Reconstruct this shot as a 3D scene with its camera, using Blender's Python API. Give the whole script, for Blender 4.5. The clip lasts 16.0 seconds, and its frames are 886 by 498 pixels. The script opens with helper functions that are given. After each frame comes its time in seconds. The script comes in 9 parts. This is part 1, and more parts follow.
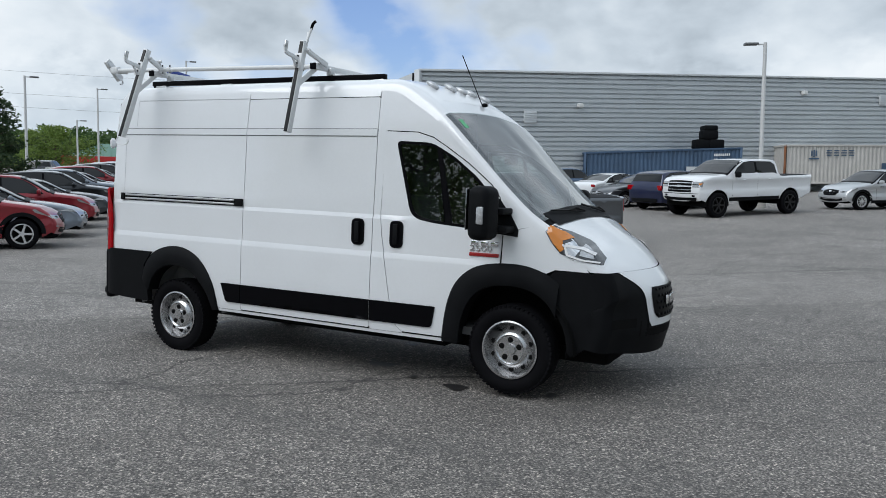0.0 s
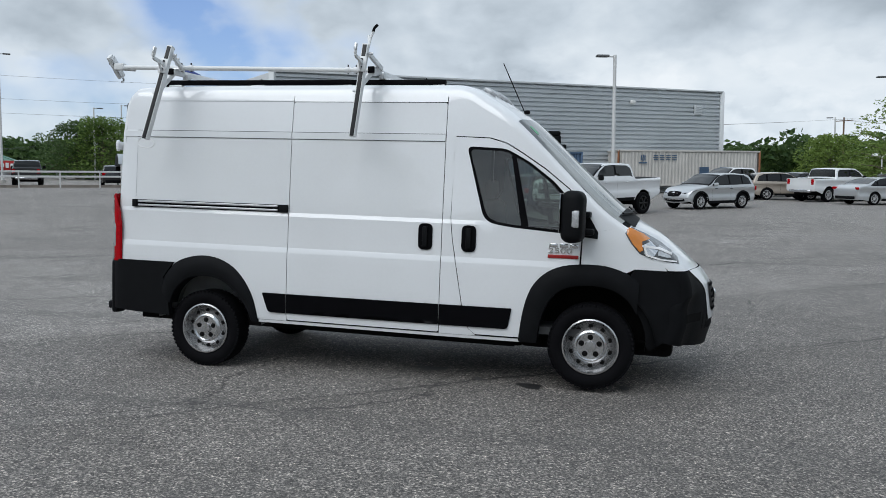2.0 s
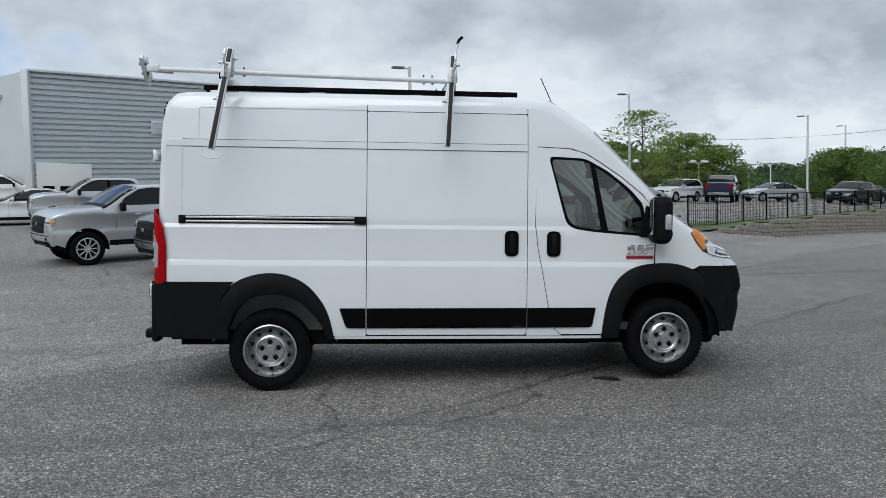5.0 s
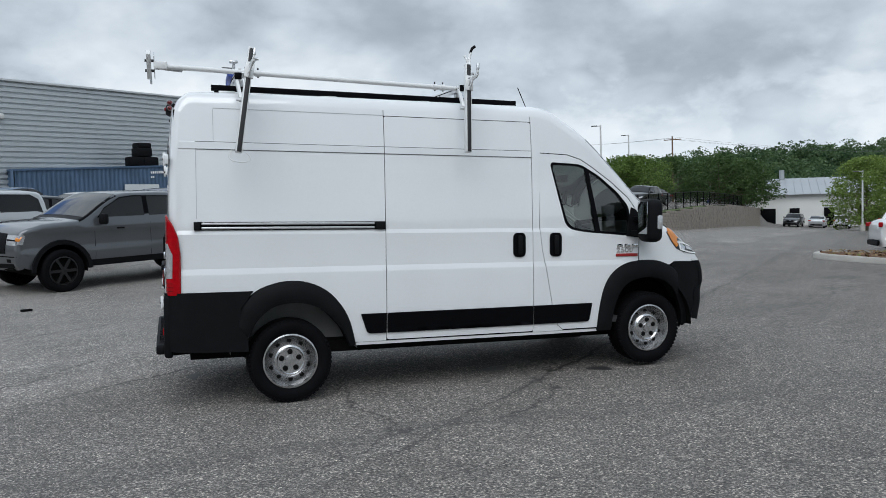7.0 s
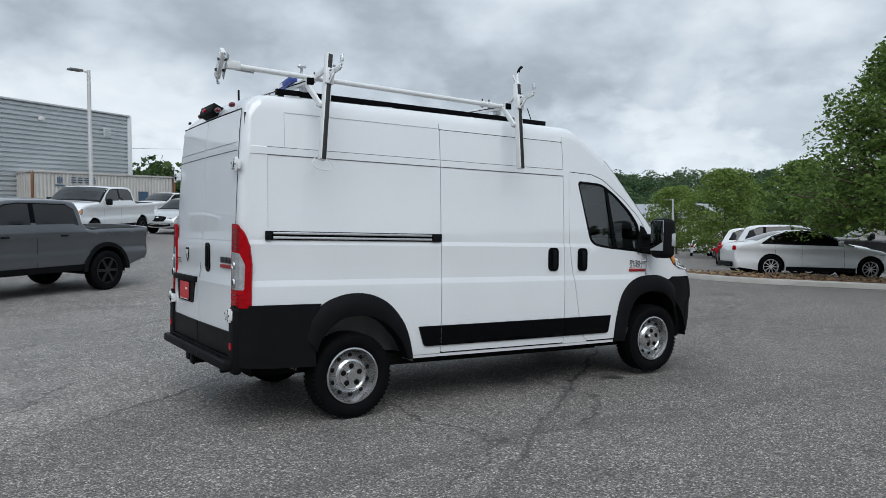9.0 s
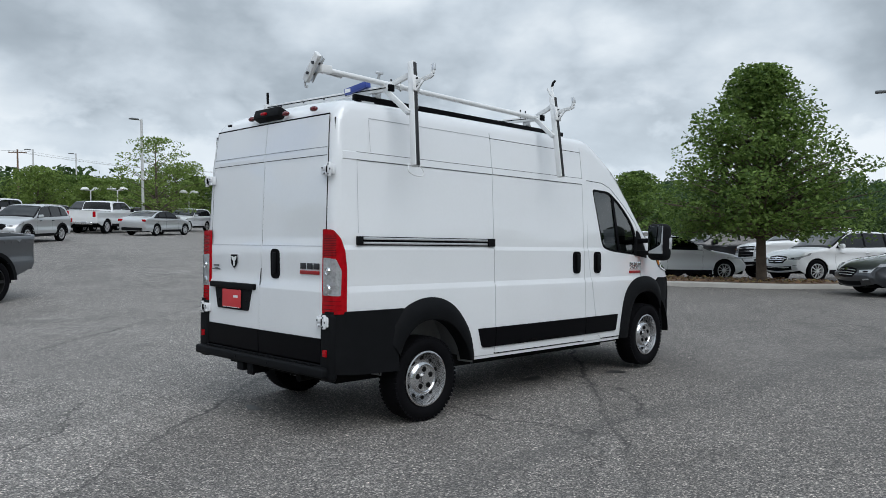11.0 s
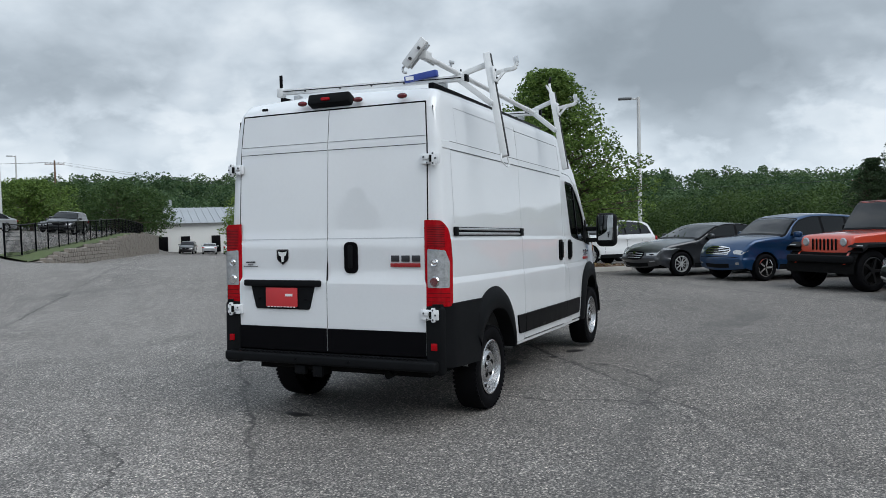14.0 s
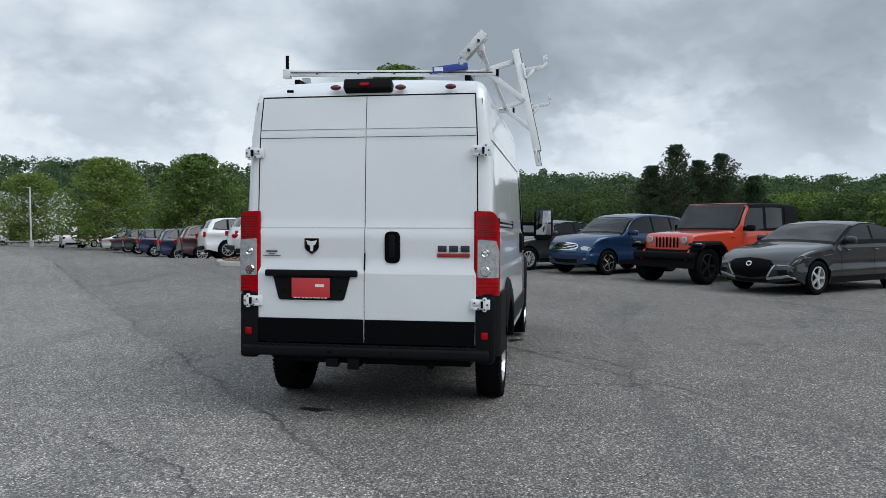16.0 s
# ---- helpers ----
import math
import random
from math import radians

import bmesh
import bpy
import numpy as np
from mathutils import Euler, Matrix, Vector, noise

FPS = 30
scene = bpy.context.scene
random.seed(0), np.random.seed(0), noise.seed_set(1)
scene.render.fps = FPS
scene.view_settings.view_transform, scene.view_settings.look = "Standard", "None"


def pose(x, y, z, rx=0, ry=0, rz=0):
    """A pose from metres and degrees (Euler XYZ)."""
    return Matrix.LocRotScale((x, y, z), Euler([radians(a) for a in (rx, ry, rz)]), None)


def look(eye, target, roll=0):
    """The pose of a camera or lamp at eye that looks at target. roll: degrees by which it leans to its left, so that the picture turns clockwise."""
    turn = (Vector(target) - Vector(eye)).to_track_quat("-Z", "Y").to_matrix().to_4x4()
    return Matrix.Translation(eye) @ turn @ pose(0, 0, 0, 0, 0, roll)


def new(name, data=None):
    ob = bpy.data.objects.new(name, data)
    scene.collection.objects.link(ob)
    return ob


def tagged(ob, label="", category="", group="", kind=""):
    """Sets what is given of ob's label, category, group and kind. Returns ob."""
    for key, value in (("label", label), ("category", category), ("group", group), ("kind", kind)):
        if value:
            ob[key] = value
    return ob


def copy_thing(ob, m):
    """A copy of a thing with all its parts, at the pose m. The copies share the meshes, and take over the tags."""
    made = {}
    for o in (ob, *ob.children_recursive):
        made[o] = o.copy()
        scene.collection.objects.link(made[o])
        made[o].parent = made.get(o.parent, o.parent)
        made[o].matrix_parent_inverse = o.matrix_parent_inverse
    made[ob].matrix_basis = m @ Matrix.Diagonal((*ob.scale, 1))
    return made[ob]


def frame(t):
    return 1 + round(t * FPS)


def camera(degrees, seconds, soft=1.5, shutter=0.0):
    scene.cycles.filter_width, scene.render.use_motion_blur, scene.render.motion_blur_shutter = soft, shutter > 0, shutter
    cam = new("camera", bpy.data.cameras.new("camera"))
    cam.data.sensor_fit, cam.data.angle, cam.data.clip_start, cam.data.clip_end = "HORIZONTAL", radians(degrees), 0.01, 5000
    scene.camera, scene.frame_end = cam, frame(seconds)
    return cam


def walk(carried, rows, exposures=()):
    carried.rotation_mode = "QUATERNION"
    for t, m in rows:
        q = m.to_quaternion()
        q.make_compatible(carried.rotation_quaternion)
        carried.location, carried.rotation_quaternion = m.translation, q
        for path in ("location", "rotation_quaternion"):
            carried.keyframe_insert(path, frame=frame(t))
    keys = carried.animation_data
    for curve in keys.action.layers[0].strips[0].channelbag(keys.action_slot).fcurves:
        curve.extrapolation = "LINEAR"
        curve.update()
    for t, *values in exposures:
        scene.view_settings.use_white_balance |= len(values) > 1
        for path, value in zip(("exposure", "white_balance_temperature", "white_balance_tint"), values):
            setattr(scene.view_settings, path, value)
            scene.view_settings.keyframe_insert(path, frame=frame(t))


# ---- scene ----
cam = camera(59.50, 16.0, soft=0.75, shutter=0.0)
PATH = [
    (0, (5.660, -6.414, 1.519), (1.127, 2.473, 0.831), 0.57),
    (0.5, (5.211, -6.616, 1.522), (1.071, 2.461, 0.836), 0.70),
    (1, (4.759, -6.868, 1.523), (1.230, 2.459, 0.785), 0.19),
    (1.5, (4.299, -7.045, 1.523), (1.276, 2.465, 0.870), 0.00),
    (2, (3.827, -7.210, 1.522), (1.365, 2.461, 0.884), 0.17),
    (2.5, (3.358, -7.349, 1.518), (1.479, 2.450, 0.851), -0.23),
    (3, (2.879, -7.395, 1.532), (1.567, 2.501, 0.940), -0.66),
    (3.5, (2.391, -7.493, 1.536), (1.651, 2.465, 0.996), -0.86),
    (4, (1.916, -7.536, 1.529), (1.634, 2.445, 0.977), -0.54),
    (4.5, (1.437, -7.579, 1.539), (1.678, 2.403, 0.989), -0.80),
    (5, (0.960, -7.599, 1.551), (1.761, 2.354, 0.993), -1.12),
    (5.5, (0.486, -7.591, 1.564), (1.889, 2.294, 0.993), -1.43),
    (6, (0.017, -7.550, 1.575), (2.056, 2.223, 0.992), -1.67),
    (6.5, (-0.447, -7.474, 1.584), (2.243, 2.139, 0.993), -1.79),
    (7, (-0.897, -7.364, 1.586), (2.423, 2.053, 1.031), -1.71),
    (7.5, (-1.358, -7.216, 1.578), (2.552, 1.970, 1.003), -1.58),
    (8, (-1.801, -7.013, 1.589), (2.623, 1.941, 1.082), -1.26),
    (8.5, (-2.274, -6.819, 1.582), (2.689, 1.850, 1.118), -1.01),
    (9, (-2.706, -6.574, 1.575), (2.662, 1.856, 1.224), -0.46),
    (9.5, (-3.152, -6.345, 1.575), (2.702, 1.758, 1.306), 0.06),
    (10, (-3.579, -6.087, 1.574), (2.701, 1.691, 1.325), -0.01),
    (10.5, (-3.983, -5.807, 1.573), (2.708, 1.620, 1.321), -0.25),
    (11, (-4.358, -5.505, 1.574), (2.728, 1.545, 1.301), -0.59),
    (11.5, (-4.701, -5.180, 1.575), (2.766, 1.464, 1.271), -0.95),
    (12, (-5.012, -4.834, 1.576), (2.821, 1.374, 1.237), -1.26),
    (12.5, (-5.279, -4.473, 1.572), (2.862, 1.321, 1.197), -1.67),
    (13, (-5.534, -4.081, 1.571), (2.981, 1.148, 1.168), -1.33),
    (13.5, (-5.784, -3.705, 1.576), (3.029, 0.999, 1.145), -1.58),
    (14, (-5.954, -3.263, 1.587), (3.138, 0.879, 1.183), -1.44),
    (14.5, (-6.159, -2.827, 1.591), (3.197, 0.681, 1.183), -1.32),
    (15, (-6.298, -2.394, 1.574), (3.275, 0.464, 1.129), -0.76),
    (15.5, (-6.461, -1.945, 1.591), (3.277, 0.278, 1.129), -0.37),
    (16, (-6.550, -1.485, 1.583), (3.313, 0.082, 1.076), 0.01),
]
walk(cam, [(t, look(eye, target, roll)) for t, eye, target, roll in PATH], [(0.0, 0.16), (4.2, 0.10), (7.5, 0.15), (16.0, 0.17)])

# ---------------------------------------------------------------- light
world = bpy.data.worlds.new("overcast_sky")
scene.world = world
world.use_nodes = True


class Nodes:
    """Small wrapper to write node trees in one line per node."""

    def __init__(self, tree):
        self.t = tree
        tree.nodes.clear()

    def n(self, kind, ins=None, **props):
        nd = self.t.nodes.new(kind)
        for k, v in props.items():
            setattr(nd, k, v)
        for k, v in (ins or {}).items():
            sock = nd.inputs[k]
            if isinstance(v, bpy.types.NodeSocket):
                self.t.links.new(v, sock)
            else:
                sock.default_value = v
        return nd

    def math(self, op, a, b=0.0, clamp=False):
        return self.n("ShaderNodeMath", {0: a, 1: b}, operation=op, use_clamp=clamp).outputs[0]

    def ramp(self, fac, stops, interp="LINEAR"):
        nd = self.n("ShaderNodeValToRGB", {0: fac})
        cr = nd.color_ramp
        cr.interpolation = interp
        while len(cr.elements) < len(stops):
            cr.elements.new(0.5)
        for el, (pos, col) in zip(cr.elements, stops):
            el.position = pos
            el.color = (*col, 1) if len(col) == 3 else col
        return nd.outputs[0]

    def mix(self, fac, a, b, blend="MIX"):
        nd = self.n("ShaderNodeMix", data_type="RGBA", blend_type=blend)
        for i, v in ((0, fac), (6, a), (7, b)):
            if isinstance(v, bpy.types.NodeSocket):
                self.t.links.new(v, nd.inputs[i])
            else:
                nd.inputs[i].default_value = v if i == 0 or len(v) == 4 else (*v, 1)
        return nd.outputs[2]


W = Nodes(world.node_tree)
SUN_ELEV, SUN_AZ = radians(48), radians(203)
sky = W.n("ShaderNodeTexSky", sky_type="NISHITA", sun_disc=False, sun_elevation=SUN_ELEV, sun_rotation=SUN_AZ, air_density=1.2, dust_density=1.5)
tc = W.n("ShaderNodeTexCoord").outputs["Generated"]
sep = W.n("ShaderNodeSeparateXYZ", {0: tc})
up = W.math("MAXIMUM", sep.outputs[2], 0.0)
# heaped cloud a little flatter than wide
pv = W.n("ShaderNodeVectorMath", {0: tc, 1: (2.5, 2.5, 4.4)}, operation="MULTIPLY").outputs[0]
big = W.n("ShaderNodeTexNoise", {"Vector": pv, "Scale": 0.85, "Detail": 3.0, "Roughness": 0.45, "Distortion": 0.0}).outputs[0]
mid_n = W.n("ShaderNodeTexNoise", {"Vector": pv, "Scale": 2.0, "Detail": 6.0, "Roughness": 0.47, "Distortion": 0.15}).outputs[0]
puff = W.math("ABSOLUTE", W.math("SUBTRACT", W.n("ShaderNodeTexNoise", {"Vector": pv, "Scale": 3.4, "Detail": 5.0, "Roughness": 0.46}).outputs[0], 0.5))
# a dark flat deck overhead on the far side, whiter heaps low down and towards the building
side = W.math("ADD", W.math("MULTIPLY", sep.outputs[0], -0.75), W.math("MULTIPLY", sep.outputs[1], 0.66))
deck = W.math("MULTIPLY", W.ramp(up, [(0.10, (0, 0, 0)), (0.21, (1, 1, 1))]), W.ramp(side, [(0.15, (1, 1, 1)), (0.75, (0.2, 0.2, 0.2))]))
body = W.math("ADD", W.math("MULTIPLY", big, 0.62), W.math("MULTIPLY", mid_n, 0.62))
body = W.math("SUBTRACT", W.math("SUBTRACT", body, 0.075), W.math("MULTIPLY", puff, 0.30))
body = W.math("ADD", body, W.math("MULTIPLY", deck, 0.065))
heap = W.math("MULTIPLY", W.ramp(up, [(0.015, (0.2, 0.2, 0.2)), (0.06, (1, 1, 1)), (0.13, (0.8, 0.8, 0.8)), (0.20, (0.15, 0.15, 0.15))]), W.ramp(W.n("ShaderNodeTexNoise", {"Vector": pv, "Scale": 4.0, "Detail": 7.0, "Roughness": 0.52, "Distortion": 0.1}).outputs[0], [(0.47, (0, 0, 0)), (0.57, (1, 1, 1))]))
body = W.math("SUBTRACT", body, W.math("MULTIPLY", heap, 0.11))
body = W.math("SUBTRACT", body, W.math("MULTIPLY", side, 0.030))
cloud = W.ramp(body, [(0.34, (0.70, 0.745, 0.785)), (0.44, (0.60, 0.66, 0.715)), (0.53, (0.465, 0.53, 0.595)), (0.63, (0.325, 0.38, 0.435)), (0.76, (0.24, 0.285, 0.33))])
# openings of blue in one quarter of the sky, closed cloud elsewhere
rift = W.n("ShaderNodeVectorMath", {0: tc, 1: (-0.53, 0.82, 0.215)}, operation="DOT_PRODUCT").outputs["Value"]
shut = W.ramp(rift, [(0.86, (0.30, 0.30, 0.30)), (0.975, (0.0, 0.0, 0.0))])
dens = W.math("ADD", W.math("ADD", W.math("MULTIPLY", big, 0.55), W.math("MULTIPLY", mid_n, 0.45)), shut)
cover = W.ramp(dens, [(0.44, (0, 0, 0)), (0.53, (1, 1, 1))])
skycol = W.mix(1.0, sky.outputs[0], (0.085, 0.095, 0.125), "MULTIPLY")
tinted = W.mix(cover, skycol, cloud)
haze = W.ramp(sep.outputs[2], [(0.0, (0.62, 0.62, 0.62)), (0.05, (0.28, 0.28, 0.28)), (0.16, (0, 0, 0))])
final = W.mix(haze, tinted, (0.57, 0.66, 0.735))
# thinner cloud overhead lets more daylight down than the flanks of the sky
zenith = W.ramp(sep.outputs[2], [(0.26, (1.0, 1.0, 1.0)), (0.80, (1.36, 1.39, 1.43))])
final = W.mix(1.0, final, zenith, "MULTIPLY")
bg = W.n("ShaderNodeBackground", {0: final, 1: 1.12})
W.n("ShaderNodeOutputWorld", {0: bg.outputs[0]})

sun = new("sun", bpy.data.lights.new("sun", "SUN"))
sun.data.energy, sun.data.angle, sun.data.color = 1.5, radians(50), (0.97, 0.985, 1.0)
sun.matrix_world = look((0, 0, 30), Vector((0, 0, 30)) - Vector((math.sin(SUN_AZ) * math.cos(SUN_ELEV), math.cos(SUN_AZ) * math.cos(SUN_ELEV), math.sin(SUN_ELEV))))

# ---------------------------------------------------------------- materials
def material(name):
    m = bpy.data.materials.new(name)
    m.use_nodes = True
    return m, Nodes(m.node_tree)


def finish(N, color, rough=0.5, metal=0.0, bump=None, strength=0.2, dist=0.01, **extra):
    ins = {"Base Color": color if isinstance(color, bpy.types.NodeSocket) else (*color, 1), "Roughness": rough, "Metallic": metal}
    if bump is not None:
        ins["Normal"] = N.n("ShaderNodeBump", {"Height": bump, "Strength": strength, "Distance": dist}).outputs[0]
    ins.update(extra)
    b = N.n("ShaderNodeBsdfPrincipled", ins)
    N.n("ShaderNodeOutputMaterial", {0: b.outputs[0]})
    return b


def noise_of(N, scale, detail=4.0, rough=0.55, coord="Object", vec=None):
    v = vec if vec is not None else N.n("ShaderNodeTexCoord").outputs[coord]
    return N.n("ShaderNodeTexNoise", {"Vector": v, "Scale": scale, "Detail": detail, "Roughness": rough}).outputs[0]


def shade(c, k):
    return tuple(min(1.0, v * k) for v in c)


def plain(name, color, rough=0.5, metal=0.0, vary=0.12, scale=8.0, fine=120.0, bump=0.05, **extra):
    """A surface with soft large-scale variation, fine grain and a little relief."""
    m, N = material(name)
    a, b = noise_of(N, scale), noise_of(N, fine, 3.0)
    f = N.math("ADD", N.math("MULTIPLY", a, 0.6), N.math("MULTIPLY", b, 0.4))
    col = N.ramp(f, [(0.3, shade(color, 1 - vary)), (0.7, shade(color, 1 + vary))])
    r = N.math("ADD", rough - 0.06, N.math("MULTIPLY", a, 0.12), True)
    finish(N, col, r, metal, b, bump, 0.004, **extra)
    return m


def paint(name, color, metal=0.0, rough=0.32, coat=0.8, dirt=0.10, coat_ior=1.45):
    """Car paint: coloured base under clear coat, with road film low down by noise."""
    m, N = material(name)
    a, b = noise_of(N, 1.6, 5.0), noise_of(N, 40.0, 3.0)
    film = N.ramp(N.math("ADD", N.math("MULTIPLY", a, 0.7), N.math("MULTIPLY", b, 0.3)), [(0.45, (0, 0, 0)), (0.75, (dirt, dirt, dirt))])
    col = N.mix(film, color, (0.30, 0.28, 0.25))
    r = N.math("ADD", rough, N.math("MULTIPLY", a, 0.08))
    finish(N, col, r, metal, **{"Coat Weight": coat, "Coat Roughness": 0.02, "Coat IOR": coat_ior})
    return m


def glass_mat(name, tint, alpha, rough=0.0, ior=1.5):
    """Window glass: part see-through by its tint, part mirror of the sky."""
    m, N = material(name)
    tr = N.n("ShaderNodeBsdfTransparent", {0: (*tint, 1)})
    gl = N.n("ShaderNodeBsdfGlossy", {0: (1, 1, 1, 1), 1: rough})
    fr = N.n("ShaderNodeFresnel", {0: ior}).outputs[0]
    f = N.math("ADD", fr, alpha, True)
    mx = N.n("ShaderNodeMixShader", {0: f, 1: tr.outputs[0], 2: gl.outputs[0]})
    N.n("ShaderNodeOutputMaterial", {0: mx.outputs[0]})
    return m


M_WHITE = paint("van_white_paint", (0.765, 0.78, 0.795), rough=0.35, coat=0.9, dirt=0.07, coat_ior=1.75)
M_BLACKPL = plain("black_textured_plastic", (0.006, 0.0065, 0.0075), 0.6, vary=0.25, fine=300, bump=0.12, **{"Specular IOR Level": 0.09})
M_BLACKGL = plain("black_satin_trim", (0.003, 0.003, 0.004), 0.4, vary=0.2, bump=0.02, **{"Specular IOR Level": 0.06})
M_RUBBER = plain("tyre_rubber", (0.005, 0.005, 0.006), 0.75, vary=0.3, fine=200, bump=0.2, **{"Specular IOR Level": 0.06})
M_STEEL = plain("silver_wheel_paint", (0.52, 0.52, 0.525), 0.24, 0.88, vary=0.04, scale=14, bump=0.02)
M_CHROME = plain("chrome", (0.75, 0.75, 0.76), 0.12, 1.0, vary=0.06, bump=0.01)
M_DARK = plain("dark_underside", (0.006, 0.006, 0.006), 0.9, vary=0.3, **{"Specular IOR Level": 0.1})
M_ALU = plain("brushed_aluminium", (0.62, 0.63, 0.64), 0.38, 0.75, vary=0.12, scale=20, fine=260, bump=0.06)
M_RACKWHITE = plain("white_powder_coat", (0.72, 0.73, 0.73), 0.42, vary=0.07, scale=10, bump=0.04)
M_RACKGREY = plain("dark_rubber_pad", (0.012, 0.012, 0.013), 0.6, vary=0.25, bump=0.1)
M_BLUE = plain("blue_plastic", (0.03, 0.06, 0.28), 0.45, vary=0.2)
M_RED = plain("red_lens", (0.36, 0.0015, 0.006), 0.2, vary=0.35, scale=25, bump=0.02, **{"Specular IOR Level": 0.15, "Coat Weight": 0.15})
M_DARKRED = plain("red_lens_groove", (0.10, 0.001, 0.003), 0.25, vary=0.2, scale=25)
M_CLEARLENS = plain("clear_lens", (0.42, 0.43, 0.44), 0.1, 0.35, vary=0.35, scale=30, fine=80, bump=0.4, **{"Coat Weight": 1.0})
M_DARKLENS = plain("smoked_lens", (0.05, 0.052, 0.055), 0.1, 0.3, vary=0.4, scale=30, fine=80, bump=0.3, **{"Coat Weight": 1.0})
M_AMBER = plain("amber_lens", (0.62, 0.20, 0.015), 0.15, vary=0.15, bump=0.1, **{"Coat Weight": 1.0})
M_MARKER = plain("dark_red_marker_lens", (0.13, 0.002, 0.006), 0.18, vary=0.3, scale=30, bump=0.05, **{"Coat Weight": 0.6})
M_GLASS = glass_mat("van_glass", (0.40, 0.48, 0.44), 0.05)
M_SCREEN = glass_mat("windscreen_glass", (0.78, 0.84, 0.80), 0.13)
# dark grey: shade painted along the body's pressed lines, and the hinge bolts
M_LINE = plain("crease_shade_line", (0.07, 0.075, 0.08), 0.6)
M_LINER = plain("pale_arch_liner", (0.30, 0.305, 0.31), 0.8)
M_CARGLASS = glass_mat("dark_car_glass", (0.03, 0.034, 0.033), 0.015, ior=1.45)
M_INTERIOR = plain("dark_grey_interior", (0.035, 0.036, 0.038), 0.75, vary=0.2)
M_SEAT = plain("grey_seat_cloth", (0.07, 0.07, 0.075), 0.9, vary=0.25, fine=400, bump=0.2)
M_BADGE = plain("dark_badge", (0.05, 0.05, 0.055), 0.3, 0.6)
M_BADGERED = plain("red_badge", (0.30, 0.01, 0.01), 0.35)
M_PLATERED = plain("red_plate", (0.55, 0.035, 0.04), 0.45, vary=0.1)
M_STICKER = plain("green_sticker", (0.10, 0.42, 0.20), 0.5)
M_SIGNWHITE = plain("white_print", (0.75, 0.75, 0.75), 0.5)


def asphalt():
    """Worn asphalt laid in lanes: pale and dark aggregate, mottled wear, open joints between the lanes, cracks, scuffs."""
    m, N = material("worn_asphalt")
    v = N.n("ShaderNodeTexCoord").outputs["Object"]
    broad = noise_of(N, 0.13, 5.0, 0.6, vec=v)
    mid = noise_of(N, 0.9, 5.0, 0.62, vec=v)
    mott = noise_of(N, 5.0, 5.0, 0.68, vec=v)
    fine = noise_of(N, 62.0, 2.0, 0.75, vec=v)
    grain = noise_of(N, 22.0, 3.0, 0.7, vec=v)
    xyz = N.n("ShaderNodeSeparateXYZ", {0: v})
    # lanes run along one direction: u across them, w along
    u = N.math("ADD", N.math("MULTIPLY", N.math("ADD", xyz.outputs[0], 0.60), -0.6446), N.math("MULTIPLY", N.math("SUBTRACT", xyz.outputs[1], 1.10), 0.7645))
    w = N.math("ADD", N.math("MULTIPLY", xyz.outputs[0], 0.7645), N.math("MULTIPLY", xyz.outputs[1], 0.6446))
    drag = N.n("ShaderNodeTexNoise", {"Vector": N.n("ShaderNodeCombineXYZ", {0: N.math("MULTIPLY", u, 2.6), 1: N.math("MULTIPLY", w, 0.22), 2: 0.0}).outputs[0], "Scale": 1.0, "Detail": 5.0, "Roughness": 0.65}).outputs[0]
    tone = N.math("ADD", N.math("ADD", N.math("MULTIPLY", broad, 0.34), N.math("MULTIPLY", mid, 0.26)), N.math("ADD", N.math("MULTIPLY", mott, 0.22), N.math("MULTIPLY", drag, 0.18)))
    base = N.ramp(tone, [(0.34, (0.108, 0.100, 0.094)), (0.50, (0.158, 0.148, 0.139)), (0.66, (0.220, 0.207, 0.195))])
    speck = N.ramp(fine, [(0.30, (0.32, 0.32, 0.32)), (0.50, (0.95, 0.95, 0.95)), (0.68, (2.1, 2.07, 2.03))])
    col = N.mix(1.0, base, speck, "MULTIPLY")
    chip = N.n("ShaderNodeTexVoronoi", {"Vector": v, "Scale": 88.0})
    chips = N.ramp(N.n("ShaderNodeSeparateColor", {0: chip.outputs["Color"]}).outputs[0], [(0.0, (0.48, 0.48, 0.48)), (0.6, (0.90, 0.90, 0.90)), (0.86, (1.45, 1.43, 1.40)), (1.0, (2.7, 2.62, 2.52))])
    col = N.mix(1.0, col, chips, "MULTIPLY")
    col = N.mix(1.0, col, N.ramp(grain, [(0.34, (0.78, 0.78, 0.78)), (0.5, (1.0, 1.0, 1.0)), (0.68, (1.20, 1.19, 1.18))]), "MULTIPLY")
    # three lanes of different age
    wave = N.math("MULTIPLY", N.math("SUBTRACT", mid, 0.5), 0.42)
    jag = N.math("MULTIPLY", N.math("SUBTRACT", mott, 0.5), 0.16)
    seam = N.math("ADD", N.math("ADD", u, wave), jag)
    pale = N.ramp(N.math("ADD", N.math("MULTIPLY", seam, 0.1), 0.5, True), [(0.08, (0.88, 0.87, 0.86)), (0.145, (0.84, 0.83, 0.82)), (0.165, (0.97, 0.965, 0.96)), (0.49, (1.0, 1.0, 1.0)), (0.508, (1.18, 1.18, 1.18)), (0.60, (1.32, 1.325, 1.33)), (0.70, (1.22, 1.225, 1.23))])
    col = N.mix(1.0, col, pale, "MULTIPLY")
    gaps = N.ramp(noise_of(N, 0.45, 3.0, 0.6, vec=v), [(0.40, (0.25, 0.25, 0.25)), (0.58, (1, 1, 1))])
    joint = None
